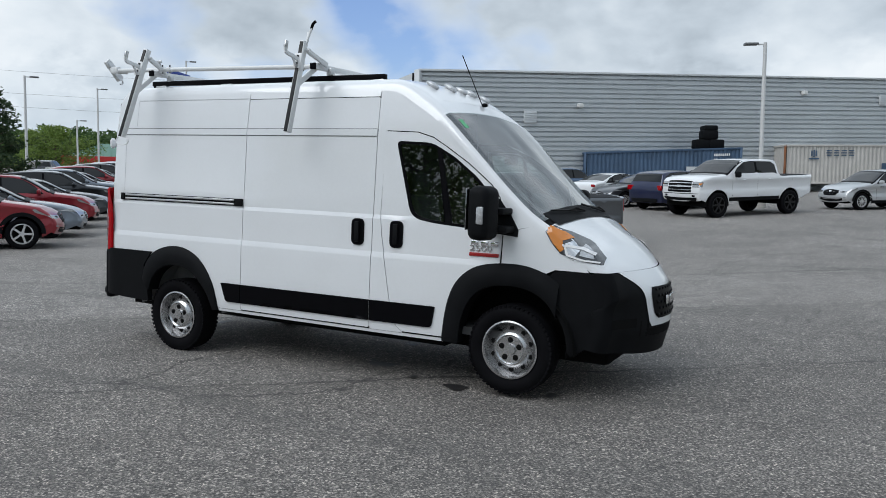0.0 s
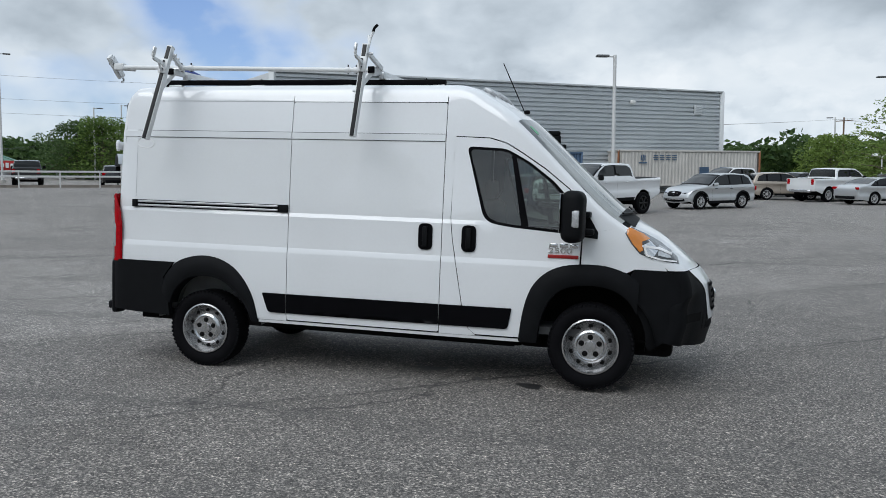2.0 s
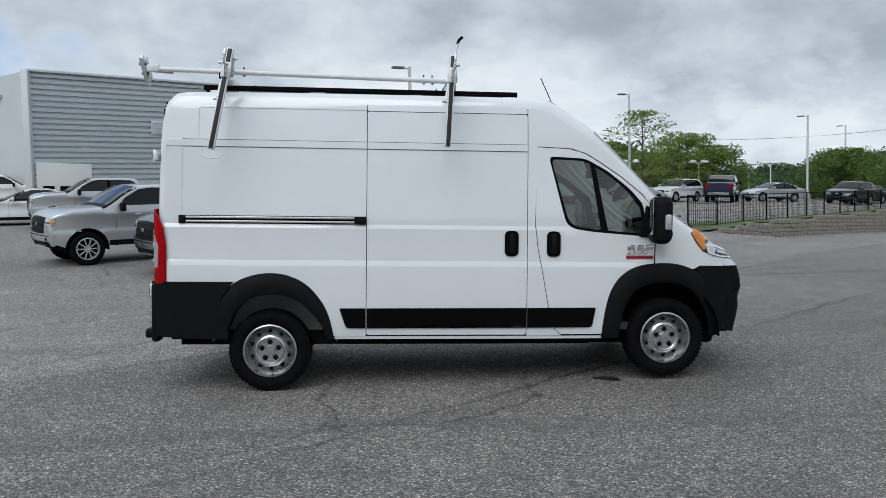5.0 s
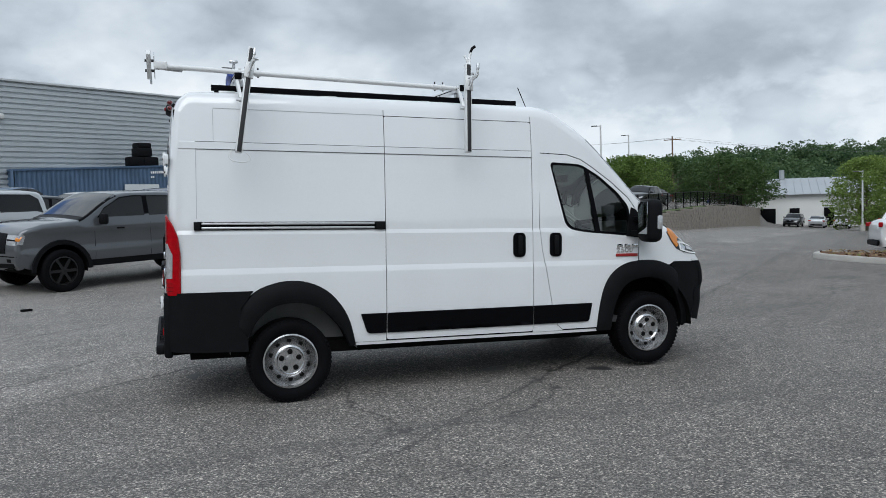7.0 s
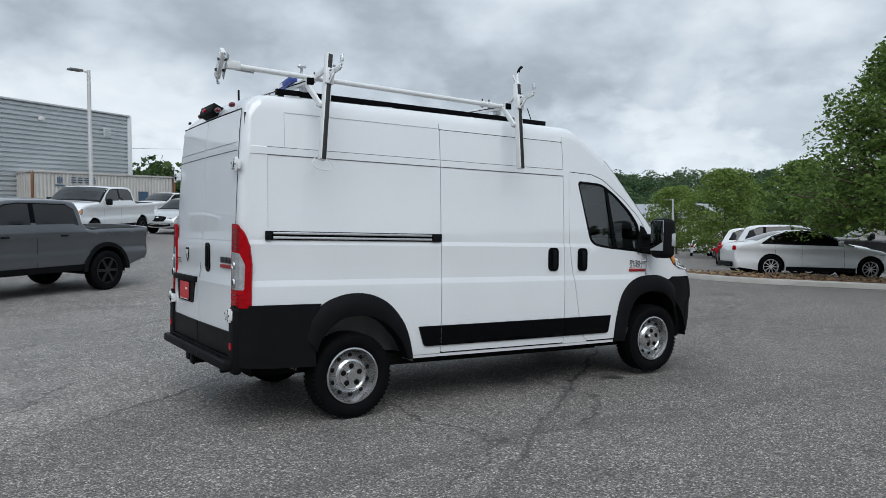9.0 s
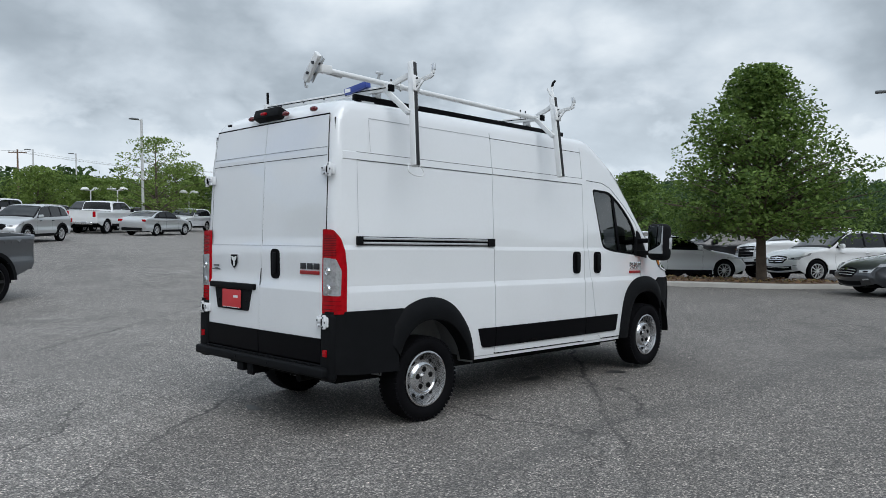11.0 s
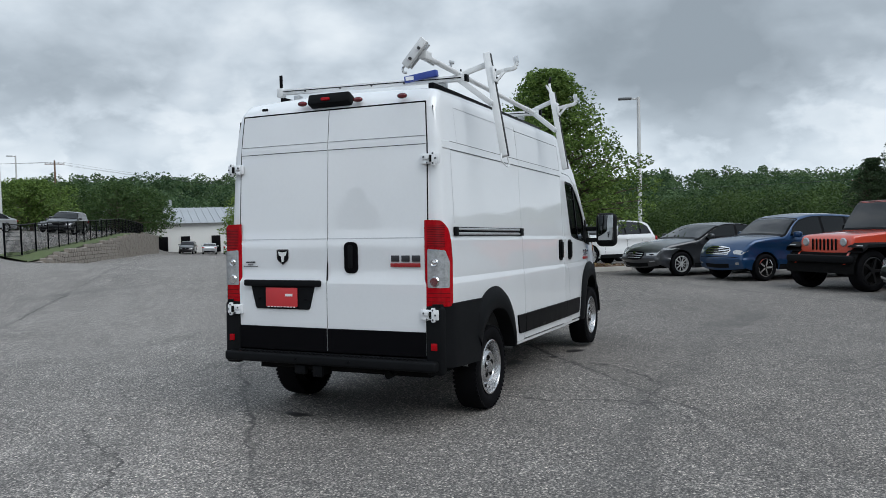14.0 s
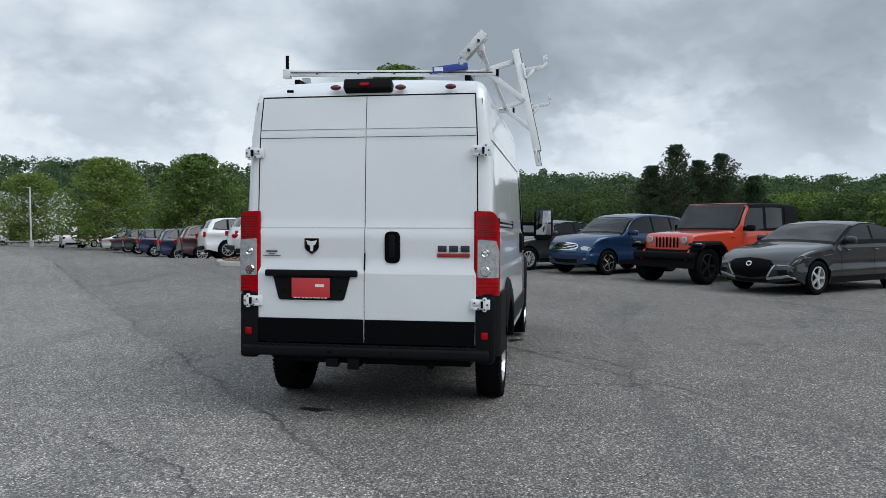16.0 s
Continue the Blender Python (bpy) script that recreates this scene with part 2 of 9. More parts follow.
    for off in (0.0, 3.45, -3.5, 10.4, -10.5):
        a = N.math("ABSOLUTE", N.math("ADD", seam, off))
        j = N.ramp(a, [(0.0, (0.95, 0.95, 0.95)), (0.010, (0.75, 0.75, 0.75)), (0.028, (0.16, 0.16, 0.16)), (0.10, (0, 0, 0))])
        joint = j if joint is None else N.math("MAXIMUM", joint, j)
    joint = N.math("MULTIPLY", joint, gaps)
    col = N.mix(joint, col, (0.030, 0.029, 0.028))
    # wandering cracks, a net of hair cracks, sealed patches and turning scuffs
    wob = N.n("ShaderNodeTexNoise", {"Vector": v, "Scale": 0.5, "Detail": 5.0, "Roughness": 0.6}).outputs[1]
    wv = N.n("ShaderNodeVectorMath", {0: v, 1: N.n("ShaderNodeVectorMath", {0: wob, "Scale": 1.6}, operation="SCALE").outputs[0]}, operation="ADD").outputs[0]
    cell = N.n("ShaderNodeTexVoronoi", {"Vector": wv, "Scale": 0.17}, feature="DISTANCE_TO_EDGE").outputs["Distance"]
    crack = N.ramp(cell, [(0.0, (1, 1, 1)), (0.0016, (0.6, 0.6, 0.6)), (0.0036, (0, 0, 0))])
    crackmask = N.math("MULTIPLY", crack, N.ramp(noise_of(N, 0.33, 2.0, vec=v), [(0.42, (0, 0, 0)), (0.58, (0.8, 0.8, 0.8))]))
    hair = N.n("ShaderNodeTexVoronoi", {"Vector": wv, "Scale": 0.75}, feature="DISTANCE_TO_EDGE").outputs["Distance"]
    hairmask = N.math("MULTIPLY", N.ramp(hair, [(0.0, (1, 1, 1)), (0.007, (0, 0, 0))]), N.ramp(noise_of(N, 0.25, 2.0, vec=wv), [(0.54, (0, 0, 0)), (0.66, (0.45, 0.45, 0.45))]))
    crackmask = N.math("MAXIMUM", crackmask, hairmask)
    col = N.mix(crackmask, col, (0.026, 0.025, 0.024))
    stain = N.ramp(noise_of(N, 0.7, 5.0, 0.7, vec=v), [(0.58, (0, 0, 0)), (0.76, (0.55, 0.55, 0.55))])
    col = N.mix(stain, col, (0.055, 0.053, 0.051))
    scuff = N.n("ShaderNodeTexWave", {"Vector": wv, "Scale": 0.09, "Distortion": 6.0, "Detail": 3.0, "Detail Scale": 0.6}, wave_type="RINGS").outputs[1]
    scuffm = N.math("MULTIPLY", N.ramp(scuff, [(0.955, (0, 0, 0)), (0.985, (0.5, 0.5, 0.5))]), N.ramp(noise_of(N, 0.2, 3.0, vec=v), [(0.48, (0, 0, 0)), (0.62, (0.7, 0.7, 0.7))]))
    col = N.mix(scuffm, col, (0.060, 0.058, 0.056))
    h = N.math("SUBTRACT", N.math("ADD", N.math("MULTIPLY", fine, 0.5), N.math("MULTIPLY", chip.outputs["Distance"], 0.6)), N.math("MULTIPLY", N.math("MAXIMUM", crackmask, joint), 1.2))
    finish(N, col, 0.88, 0.0, h, 0.6, 0.006)
    return m


M_ASPHALT = asphalt()
M_OIL = plain("oil_stain", (0.018, 0.017, 0.017), 0.5, vary=0.4, scale=20)
M_CONCRETE = plain("pale_concrete", (0.42, 0.40, 0.37), 0.85, vary=0.18, scale=2, fine=60, bump=0.2)
M_STONE = plain("grey_retaining_block", (0.24, 0.21, 0.18), 0.9, vary=0.3, scale=3, fine=30, bump=0.4)
M_SIDING = plain("grey_metal_siding", (0.56, 0.59, 0.61), 0.45, 0.25, vary=0.06, scale=0.3, fine=6, bump=0.02)
M_SIDINGLT = plain("light_metal_panel", (0.60, 0.62, 0.63), 0.5, 0.1, vary=0.06, scale=0.4, fine=8, bump=0.02)
M_CONTBLUE = plain("blue_container_steel", (0.055, 0.10, 0.17), 0.55, 0.1, vary=0.3, scale=1.2, fine=18, bump=0.1)
M_CONTGREY = plain("pale_container_steel", (0.50, 0.48, 0.45), 0.6, 0.1, vary=0.15, scale=1.0, fine=14, bump=0.1)
M_RUST = plain("rust", (0.22, 0.09, 0.04), 0.8, vary=0.4, scale=5)
M_POLE = plain("painted_light_pole", (0.60, 0.60, 0.59), 0.45, 0.2, vary=0.08, scale=1)
M_LAMPHEAD = plain("grey_lamp_head", (0.16, 0.165, 0.17), 0.5, 0.2, vary=0.1)
M_WOOD = plain("weathered_pole_wood", (0.16, 0.10, 0.065), 0.85, vary=0.3)
M_MULCH = plain("brown_mulch", (0.15, 0.085, 0.05), 0.95, vary=0.5, scale=6, fine=40, bump=0.8)
M_GRASS = plain("grass", (0.075, 0.10, 0.03), 0.95, vary=0.4, scale=1.5, fine=40, bump=0.6)
M_BARK = plain("bark", (0.11, 0.085, 0.065), 0.95, vary=0.4, scale=6, fine=40, bump=0.8)
M_REDROOF = plain("red_fascia", (0.45, 0.02, 0.02), 0.5)
M_GREENROOF = plain("green_metal_roof", (0.09, 0.20, 0.15), 0.5, 0.2)
M_ROOFGREY = plain("grey_metal_roof", (0.36, 0.38, 0.40), 0.45, 0.3, vary=0.1, scale=0.5)
M_WALLWHITE = plain("white_wall", (0.70, 0.70, 0.68), 0.7, vary=0.06, scale=0.5)


def foliage(name, lo, hi, crowns=0.5, even=0.5):
    m, N = material(name)
    v = N.n("ShaderNodeTexCoord").outputs["Object"]
    a = noise_of(N, crowns, 3.0, vec=v)
    r = N.n("ShaderNodeNewGeometry").outputs["Random Per Island"]
    col = N.ramp(N.math("ADD", N.math("MULTIPLY", a, even), N.math("MULTIPLY", r, 1 - even)), [(0.2, lo), (0.8, hi)] if even < 0.6 else [(0.34, lo), (0.66, hi)])
    b = N.n("ShaderNodeBsdfPrincipled", {"Base Color": col, "Roughness": 0.6, "Specular IOR Level": 0.3})
    t = N.n("ShaderNodeBsdfTranslucent", {0: col})
    mx = N.n("ShaderNodeMixShader", {0: 0.42, 1: b.outputs[0], 2: t.outputs[0]})
    N.n("ShaderNodeOutputMaterial", {0: mx.outputs[0]})
    return m


M_LEAF = foliage("green_leaves", (0.042, 0.085, 0.018), (0.21, 0.31, 0.075))
M_LEAFLT = foliage("light_leaves", (0.10, 0.16, 0.03), (0.24, 0.33, 0.085))
M_LEAFDK = foliage("dark_leaves", (0.035, 0.075, 0.024), (0.10, 0.16, 0.05))
M_PINE = foliage("pine_needles", (0.022, 0.045, 0.022), (0.065, 0.10, 0.042))
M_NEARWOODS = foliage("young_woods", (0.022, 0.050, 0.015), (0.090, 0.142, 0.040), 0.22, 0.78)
M_MIRROR = plain("mirror_glass", (0.42, 0.44, 0.45), 0.03, 1.0, vary=0.04, bump=0.0)
# distance haze is mixed into this leaf colour: paler and bluer than the near woods
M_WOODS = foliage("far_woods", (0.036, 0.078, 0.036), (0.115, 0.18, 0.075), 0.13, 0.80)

# ---------------------------------------------------------------- building tools
from mathutils.bvhtree import BVHTree
from mathutils.geometry import delaunay_2d_cdt


def mesh_of(bm, name, smooth=38):
    me = bpy.data.meshes.new(name)
    bm.to_mesh(me)
    bm.free()
    if smooth:
        me.shade_smooth()
        me.set_sharp_from_angle(angle=radians(smooth))
    return me


def part(name, bm, mat, parent=None, label="", smooth=38):
    me = bm if isinstance(bm, bpy.types.Mesh) else mesh_of(bm, name, smooth)
    if mat is not None and not me.materials:
        me.materials.append(mat)
    ob = new(name, me)
    if parent is not None:
        ob.parent = parent
    if label:
        ob["label"] = label
    return ob


def thing(name, label, category, m=None, group="", kind=""):
    e = new(name)
    e.empty_display_size = 0.2
    if m is not None:
        e.matrix_world = m
    return tagged(e, label, category, group, kind)


def grid_mesh(bm, rows, closed=False):
    """Faces between rows of points of equal length."""
    vs = [[bm.verts.new(p) for p in r] for r in rows]
    for a, b in zip(vs, vs[1:]):
        n = len(a)
        for j in range(n if closed else n - 1):
            k = (j + 1) % n
            try:
                bm.faces.new((a[j], a[k], b[k], b[j]))
            except ValueError:
                pass
    return vs


def box(bm, c, s, m=None, bevel=0.0, seg=2):
    """A box of size s round c, turned by m, with rounded edges."""
    r = bmesh.ops.create_cube(bm, size=1.0)
    vs = r["verts"]
    for v in vs:
        v.co = Vector((v.co.x * s[0], v.co.y * s[1], v.co.z * s[2]))
    if bevel > 0:
        es = list({e for v in vs for e in v.link_edges})
        bv = bmesh.ops.bevel(bm, geom=es, offset=bevel, segments=seg, affect="EDGES", profile=0.5)
        vs = list({v for f in bv["faces"] for v in f.verts} | {v for v in vs if v.is_valid})
    for v in vs:
        v.co = (m @ v.co if m is not None else v.co) + Vector(c)
    return vs


def boxed(c, s, m=None, bevel=0.0, seg=2):
    bm = bmesh.new()
    box(bm, c, s, m, bevel, seg)
    return bm


def ring_axes(d):
    d = Vector(d).normalized()
    u = d.cross(Vector((0, 0, 1)) if abs(d.z) < 0.9 else Vector((1, 0, 0))).normalized()
    return u, d.cross(u).normalized()


def tube(bm, pts, r, n=10, caps=True):
    """A round tube through points; r one radius or one for each point."""
    pts = [Vector(p) for p in pts]
    rs = r if isinstance(r, (list, tuple)) else [r] * len(pts)
    rows = []
    u0 = None
    for i, p in enumerate(pts):
        d = (pts[min(i + 1, len(pts) - 1)] - pts[max(i - 1, 0)])
        u, v = ring_axes(d)
        if u0 is not None and u.dot(u0) < 0:
            u, v = -u, -v
        u0 = u
        rows.append([p + (u * math.cos(a) + v * math.sin(a)) * rs[i] for a in [2 * math.pi * k / n for k in range(n)]])
    vs = grid_mesh(bm, rows, True)
    if caps:
        for ring in (vs[0][::-1], vs[-1]):
            try:
                bm.faces.new(ring)
            except ValueError:
                pass
    return bm


def tubed(pts, r, n=10):
    return tube(bmesh.new(), pts, r, n)


def beam(a, b, w, h, up=(0, 0, 1), bevel=0.004):
    """A rectangular bar from a to b, w wide across and h along up."""
    a, b = Vector(a), Vector(b)
    d = (b - a).normalized()
    s = d.cross(Vector(up)).normalized()
    u = s.cross(d).normalized()
    m = Matrix((d, s, u)).transposed()
    return boxed((a + b) / 2, ((b - a).length, w, h), m, bevel)


def lathe(bm, prof, n=32, axis="y", c=(0, 0, 0)):
    """Turned shape: prof holds (radius, along)."""
    rows = []
    for r, h in prof:
        row = []
        for k in range(n):
            a = 2 * math.pi * k / n
            q = (r * math.cos(a), h, r * math.sin(a)) if axis == "y" else (r * math.cos(a), r * math.sin(a), h)
            row.append(Vector(q) + Vector(c))
        rows.append(row)
    return grid_mesh(bm, rows, True)


def lerp_table(tab):
    xs, ys = [a for a, _ in tab], [b for _, b in tab]
    return lambda x: float(np.interp(x, xs, ys))


def smooth_line(pts, n):
    """A Catmull-Rom line through points, n steps a piece."""
    out = []
    P = [Vector(p) for p in pts]
    for i in range(len(P) - 1):
        p0, p1, p2, p3 = P[max(i - 1, 0)], P[i], P[i + 1], P[min(i + 2, len(P) - 1)]
        for k in range(n):
            t = k / n
            out.append(0.5 * (2 * p1 + (p2 - p0) * t + (2 * p0 - 5 * p1 + 4 * p2 - p3) * t * t + (3 * p1 - p0 - 3 * p2 + p3) * t ** 3))
    out.append(P[-1])
    return [tuple(p) for p in out]


def rounded(poly, r, n=4):
    """A polygon in the plane with its corners rounded by r (one radius or one for each corner)."""
    out = []
    N = len(poly)
    for i in range(N):
        a, b, c = Vector(poly[i - 1]), Vector(poly[i]), Vector(poly[(i + 1) % N])
        rr = r[i] if isinstance(r, (list, tuple)) else r
        k = min(rr, (a - b).length * 0.45, (c - b).length * 0.45)
        if k < 1e-4:
            out.append(tuple(b))
            continue
        p, q = b + (a - b).normalized() * k, b + (c - b).normalized() * k
        for j in range(n + 1):
            t = j / n
            out.append(tuple((1 - t) ** 2 * p + 2 * t * (1 - t) * b + t * t * q))
    return out


def inside(p, poly):
    x, y = p
    hit = False
    for i in range(len(poly)):
        (x1, y1), (x2, y2) = poly[i - 1], poly[i]
        if (y1 > y) != (y2 > y) and x < (x2 - x1) * (y - y1) / (y2 - y1) + x1:
            hit = not hit
    return hit


def dense(poly, step):
    out = []
    for i in range(len(poly)):
        a, b = poly[i], poly[(i + 1) % len(poly)]
        d = math.hypot(b[0] - a[0], b[1] - a[1])
        k = max(1, int(math.ceil(d / step)))
        out += [(a[0] + (b[0] - a[0]) * j / k, a[1] + (b[1] - a[1]) * j / k) for j in range(k)]
    return out


def with_rows(loop, rows):
    """The closed outline with a point added wherever it crosses one of the heights in rows."""
    out = []
    for i, p in enumerate(loop):
        q = loop[(i + 1) % len(loop)]
        out.append(tuple(p))
        cut = [r for r in rows if min(p[1], q[1]) + 1e-4 < r < max(p[1], q[1]) - 1e-4]
        for r in sorted(cut, reverse=q[1] < p[1]):
            f = (r - p[1]) / (q[1] - p[1])
            out.append((p[0] + (q[0] - p[0]) * f, r))
    return out


def panel(poly, fn, step=0.08, holes=(), depth=0.012, rows=(), turn=False):
    """A sheet over the outline poly in a plane (u, v), laid on the surface fn(u, v, out) with its rim bent inwards by depth.
    rows: values of v at which the surface has a crease."""
    bm = bmesh.new()
    loops = [with_rows(dense(poly, step), rows)] + [with_rows(dense(h, step), rows) for h in holes]
    pts, edges = [], []
    for lp in loops:
        k = len(pts)
        pts += [Vector(p) for p in lp]
        edges += [(k + i, k + (i + 1) % len(lp)) for i in range(len(lp))]
    us, vs = [p[0] for p in loops[0]], [p[1] for p in loops[0]]
    u = min(us) + step * 0.5
    vals = []
    v = min(vs) + step * 0.5
    while v < max(vs):
        if all(abs(v - r) > step * 0.3 for r in rows):
            vals.append(v)
        v += step
    vals += [r for r in rows if min(vs) < r < max(vs)]
    while u < max(us):
        for v in vals:
            p = (u, v)
            if inside(p, loops[0]) and not any(inside(p, h) for h in loops[1:]):
                if min((p[0] - q.x) ** 2 + (p[1] - q.y) ** 2 for q in pts[:len(edges)]) > (step * 0.22) ** 2:
                    pts.append(Vector(p))
        u += step
    res = delaunay_2d_cdt(pts, edges, [], 0, 1e-5)
    nv = [bm.verts.new(fn(p.x, p.y, 0.0)) for p in res[0]]
    for f in res[2]:
        c = sum((res[0][i] for i in f), Vector((0, 0))) / len(f)
        if inside(c, loops[0]) and not any(inside(c, h) for h in loops[1:]):
            try:
                bm.faces.new([nv[i] for i in (f[::-1] if turn else f)])
            except ValueError:
                pass
    bmesh.ops.delete(bm, geom=[v for v in bm.verts if not v.link_faces], context="VERTS")
    if depth > 0:
        where = {v: p for v, p in zip(nv, res[0]) if v.is_valid}
        low = {}
        for e in [e for e in bm.edges if len(e.link_faces) == 1]:
            a, b = e.verts
            f = e.link_faces[0]
            for q in (a, b):
                if q not in low:
                    low[q] = bm.verts.new(fn(where[q].x, where[q].y, -depth))
            ls = [l.vert for l in f.loops]
            i = ls.index(a)
            if ls[(i + 1) % len(ls)] is b:
                bm.faces.new((b, a, low[a], low[b]))
            else:
                bm.faces.new((a, b, low[b], low[a]))
    bmesh.ops.recalc_face_normals(bm, faces=bm.faces)
    return bm


def mirror_y(me):
    """The same mesh on the other side of the y = 0 plane."""
    bm = bmesh.new()
    bm.from_mesh(me)
    for v in bm.verts:
        v.co.y = -v.co.y
    bmesh.ops.reverse_faces(bm, faces=bm.faces)
    m2 = mesh_of(bm, me.name)
    for mt in me.materials:
        m2.materials.append(mt)
    return m2


FONT_CACHE = {}


def lettering(text, size, mat, name="lettering", thick=0.004, wide=1.0):
    """Text as a mesh that lies in the local xz plane and faces -y, its lower left corner at the origin."""
    cu = bpy.data.curves.new(name, "FONT")
    cu.body, cu.size, cu.extrude = text, size, thick / 2
    ob = bpy.data.objects.new(name, cu)
    scene.collection.objects.link(ob)
    dg = bpy.context.evaluated_depsgraph_get()
    me = bpy.data.meshes.new_from_object(ob.evaluated_get(dg))
    bpy.data.objects.remove(ob)
    bpy.data.curves.remove(cu)
    for v in me.vertices:
        x, y, z = v.co
        v.co = (x * wide, -z, y)
    me.materials.clear()
    me.materials.append(mat)
    return me


class Shell:
    """A vehicle's skin: the side outline prof [(x, z)], half width wfn(x, z), edge radius rfn(i) and crown.
    Inside is to the left of the way along prof (rear bottom, roof, nose bottom is clockwise: inside to the right)."""

    def __init__(self, prof, wfn, rad, crown):
        self.p = [Vector(q) for q in prof]
        self.w, self.r, self.c = wfn, rad, crown
        self.n = []
        for i in range(len(self.p)):
            d = self.p[min(i + 1, len(self.p) - 1)] - self.p[max(i - 1, 0)]
            d.normalize()
            self.n.append(Vector((d.y, -d.x)))
        self.x = np.array([q.x for q in self.p])
        self.z = np.array([q.y for q in self.p])

    def edge(self, i):
        q = self.p[i] + self.n[i] * (self.r(i) + self.c(i))
        return (q.x, q.y)

    def at(self, i, v, out=0.0):
        """A point of the strip: i along the outline (may be a fraction), v from -1 to 1 across."""
        k = min(int(i), len(self.p) - 2)
        f = i - k
        p = self.p[k].lerp(self.p[k + 1], f)
        n = self.n[k].lerp(self.n[k + 1], f).normalized()
        r = self.r(k) * (1 - f) + self.r(k + 1) * f
        c = self.c(k) * (1 - f) + self.c(k + 1) * f
        q = p + n * (r + c)
        w = self.w(q.x, q.y)
        a, s = abs(v), -1 if v < 0 else 1
        if a < 0.8:
            y, d = (w - r) * a / 0.8, c * (a / 0.8) ** 2 - out
        else:
            th = (a - 0.8) / 0.2 * math.pi / 2
            y, d = w - r + (r + out) * math.sin(th), c + r - (r + out) * math.cos(th)
        g = p + n * d
        return Vector((g.x, s * y, g.y))

    def strip(self, i0, i1, v0=-1.0, v1=1.0, out=0.0, m=16, step=1.0):
        bm = bmesh.new()
        k = max(1, int(round((i1 - i0) / step)))
        vs = sorted(set([v0 + (v1 - v0) * j / m for j in range(m + 1)] + [q for q in (-0.95, -0.9, -0.85, -0.8, 0.8, 0.85, 0.9, 0.95) if v0 < q < v1]))
        grid_mesh(bm, [[self.at(i0 + (i1 - i0) * a / k, v, out) for v in vs] for a in range(k + 1)])
        bmesh.ops.recalc_face_normals(bm, faces=bm.faces)
        return bm

    def top(self, x):
        """Height of the outline above x, with the fraction index there."""
        best = None
        for i in range(len(self.p) - 1):
            a, b = self.p[i], self.p[i + 1]
            if min(a.x, b.x) - 1e-9 <= x <= max(a.x, b.x) + 1e-9 and abs(a.x - b.x) > 1e-6:
                f = (x - a.x) / (b.x - a.x)
                z = a.y + (b.y - a.y) * f
                if best is None or z > best[0]:
                    best = (z, i + f)
        return best if best else (self.p[0].y, 0.0)

    def y_at(self, x, z):
        """Half width of the skin at (x, z), rounding included."""
        t, i = self.top(x)
        k = min(int(i), len(self.p) - 2)
        r, c, n = self.r(k), self.c(k), self.n[k]
        d = max(0.0, (t - z) * abs(n.y))
        w = self.w(x, z)
        if d >= c + r:
            return w
        if d >= c:
            q = 1 - (d - c) / r
            return w - r + r * math.sqrt(max(0.0, 1 - q * q))
        return (w - r) * math.sqrt(d / c) if c > 0 else w - r

# ---------------------------------------------------------------- ground
def sp(u, k=3.0):
    """Soft ramp: nearly 0 below 0, nearly u above."""
    return k * math.log1p(math.exp(min(u / k, 40.0))) if u < 60 * k else u


WALL_A, WALL_B = Vector((14.4, 22.9)), Vector((66.8, 68.7))
WALL_D = (WALL_B - WALL_A).normalized()
WALL_N = Vector((WALL_D.y, -WALL_D.x))


def drop_at(s):
    return 2.4 * min(max(s / 69.6, 0.0), 1.0) + float(np.interp(s, [-3, 0, 5, 12, 30, 50, 69], [0, 0.14, 0.53, 0.57, 0.50, 0.22, 0.05]))


def ground_z(x, y):
    """Height of the lot: rising away from the van on one side, falling on the other, with a lower road beside the retaining wall."""
    z = (0.055 * sp(y - 8.5, 2.0) - 0.018 * sp(y - 30.0)) * (1.0 if y < 75 else 75.0 / y) - 0.012 * sp(x - 4.0) - 0.030 * sp(x - 26.0, 5.0) + 0.022 * sp(-x - 3.0)
    z -= 0.055 * sp(-8.5, 2.0) - 0.012 * sp(-4.0) + 0.022 * sp(-3.0)
    q = Vector((x, y)) - WALL_A
    s, d = q.dot(WALL_D), q.dot(WALL_N)
    low = 1.0 / (1.0 + math.exp(-(d + 1.3) / 0.45)) if abs(d) < 15 else (1.0 if d > 0 else 0.0)
    fade = 1.0 / (1.0 + math.exp(min((d - 22.0) / 3.0, 40)))
    if s > -8:
        z -= (drop_at(s) + 0.25 * min(1.0, max(0.0, (s + 8) / 8))) * low * fade
    return max(z, -4.5)


def ground_sheet():
    def axis(lo, hi, fine_lo, fine_hi, step):
        out = list(np.arange(fine_lo, fine_hi + 1e-6, step))
        a, k = fine_lo, step
        while a > lo:
            k *= 1.25
            a -= k
            out.insert(0, a)
        a, k = fine_hi, step
        while a < hi:
            k *= 1.25
            a += k
            out.append(a)
        return out

    bm = bmesh.new()
    xs, ys = axis(-2500, 2500, -30, 72, 1.0), axis(-2500, 2500, -14, 75, 1.0)
    grid_mesh(bm, [[(x, y, ground_z(x, y)) for x in xs] for y in ys])
    bmesh.ops.recalc_face_normals(bm, faces=bm.faces)
    if bm.faces[0].normal.z < 0:
        bmesh.ops.reverse_faces(bm, faces=bm.faces)
    ob = part("ground", bm, M_ASPHALT, smooth=60)
    return tagged(ob, "worn grey asphalt car park with cracks and stains", "ground", kind="structure")


ground_sheet()


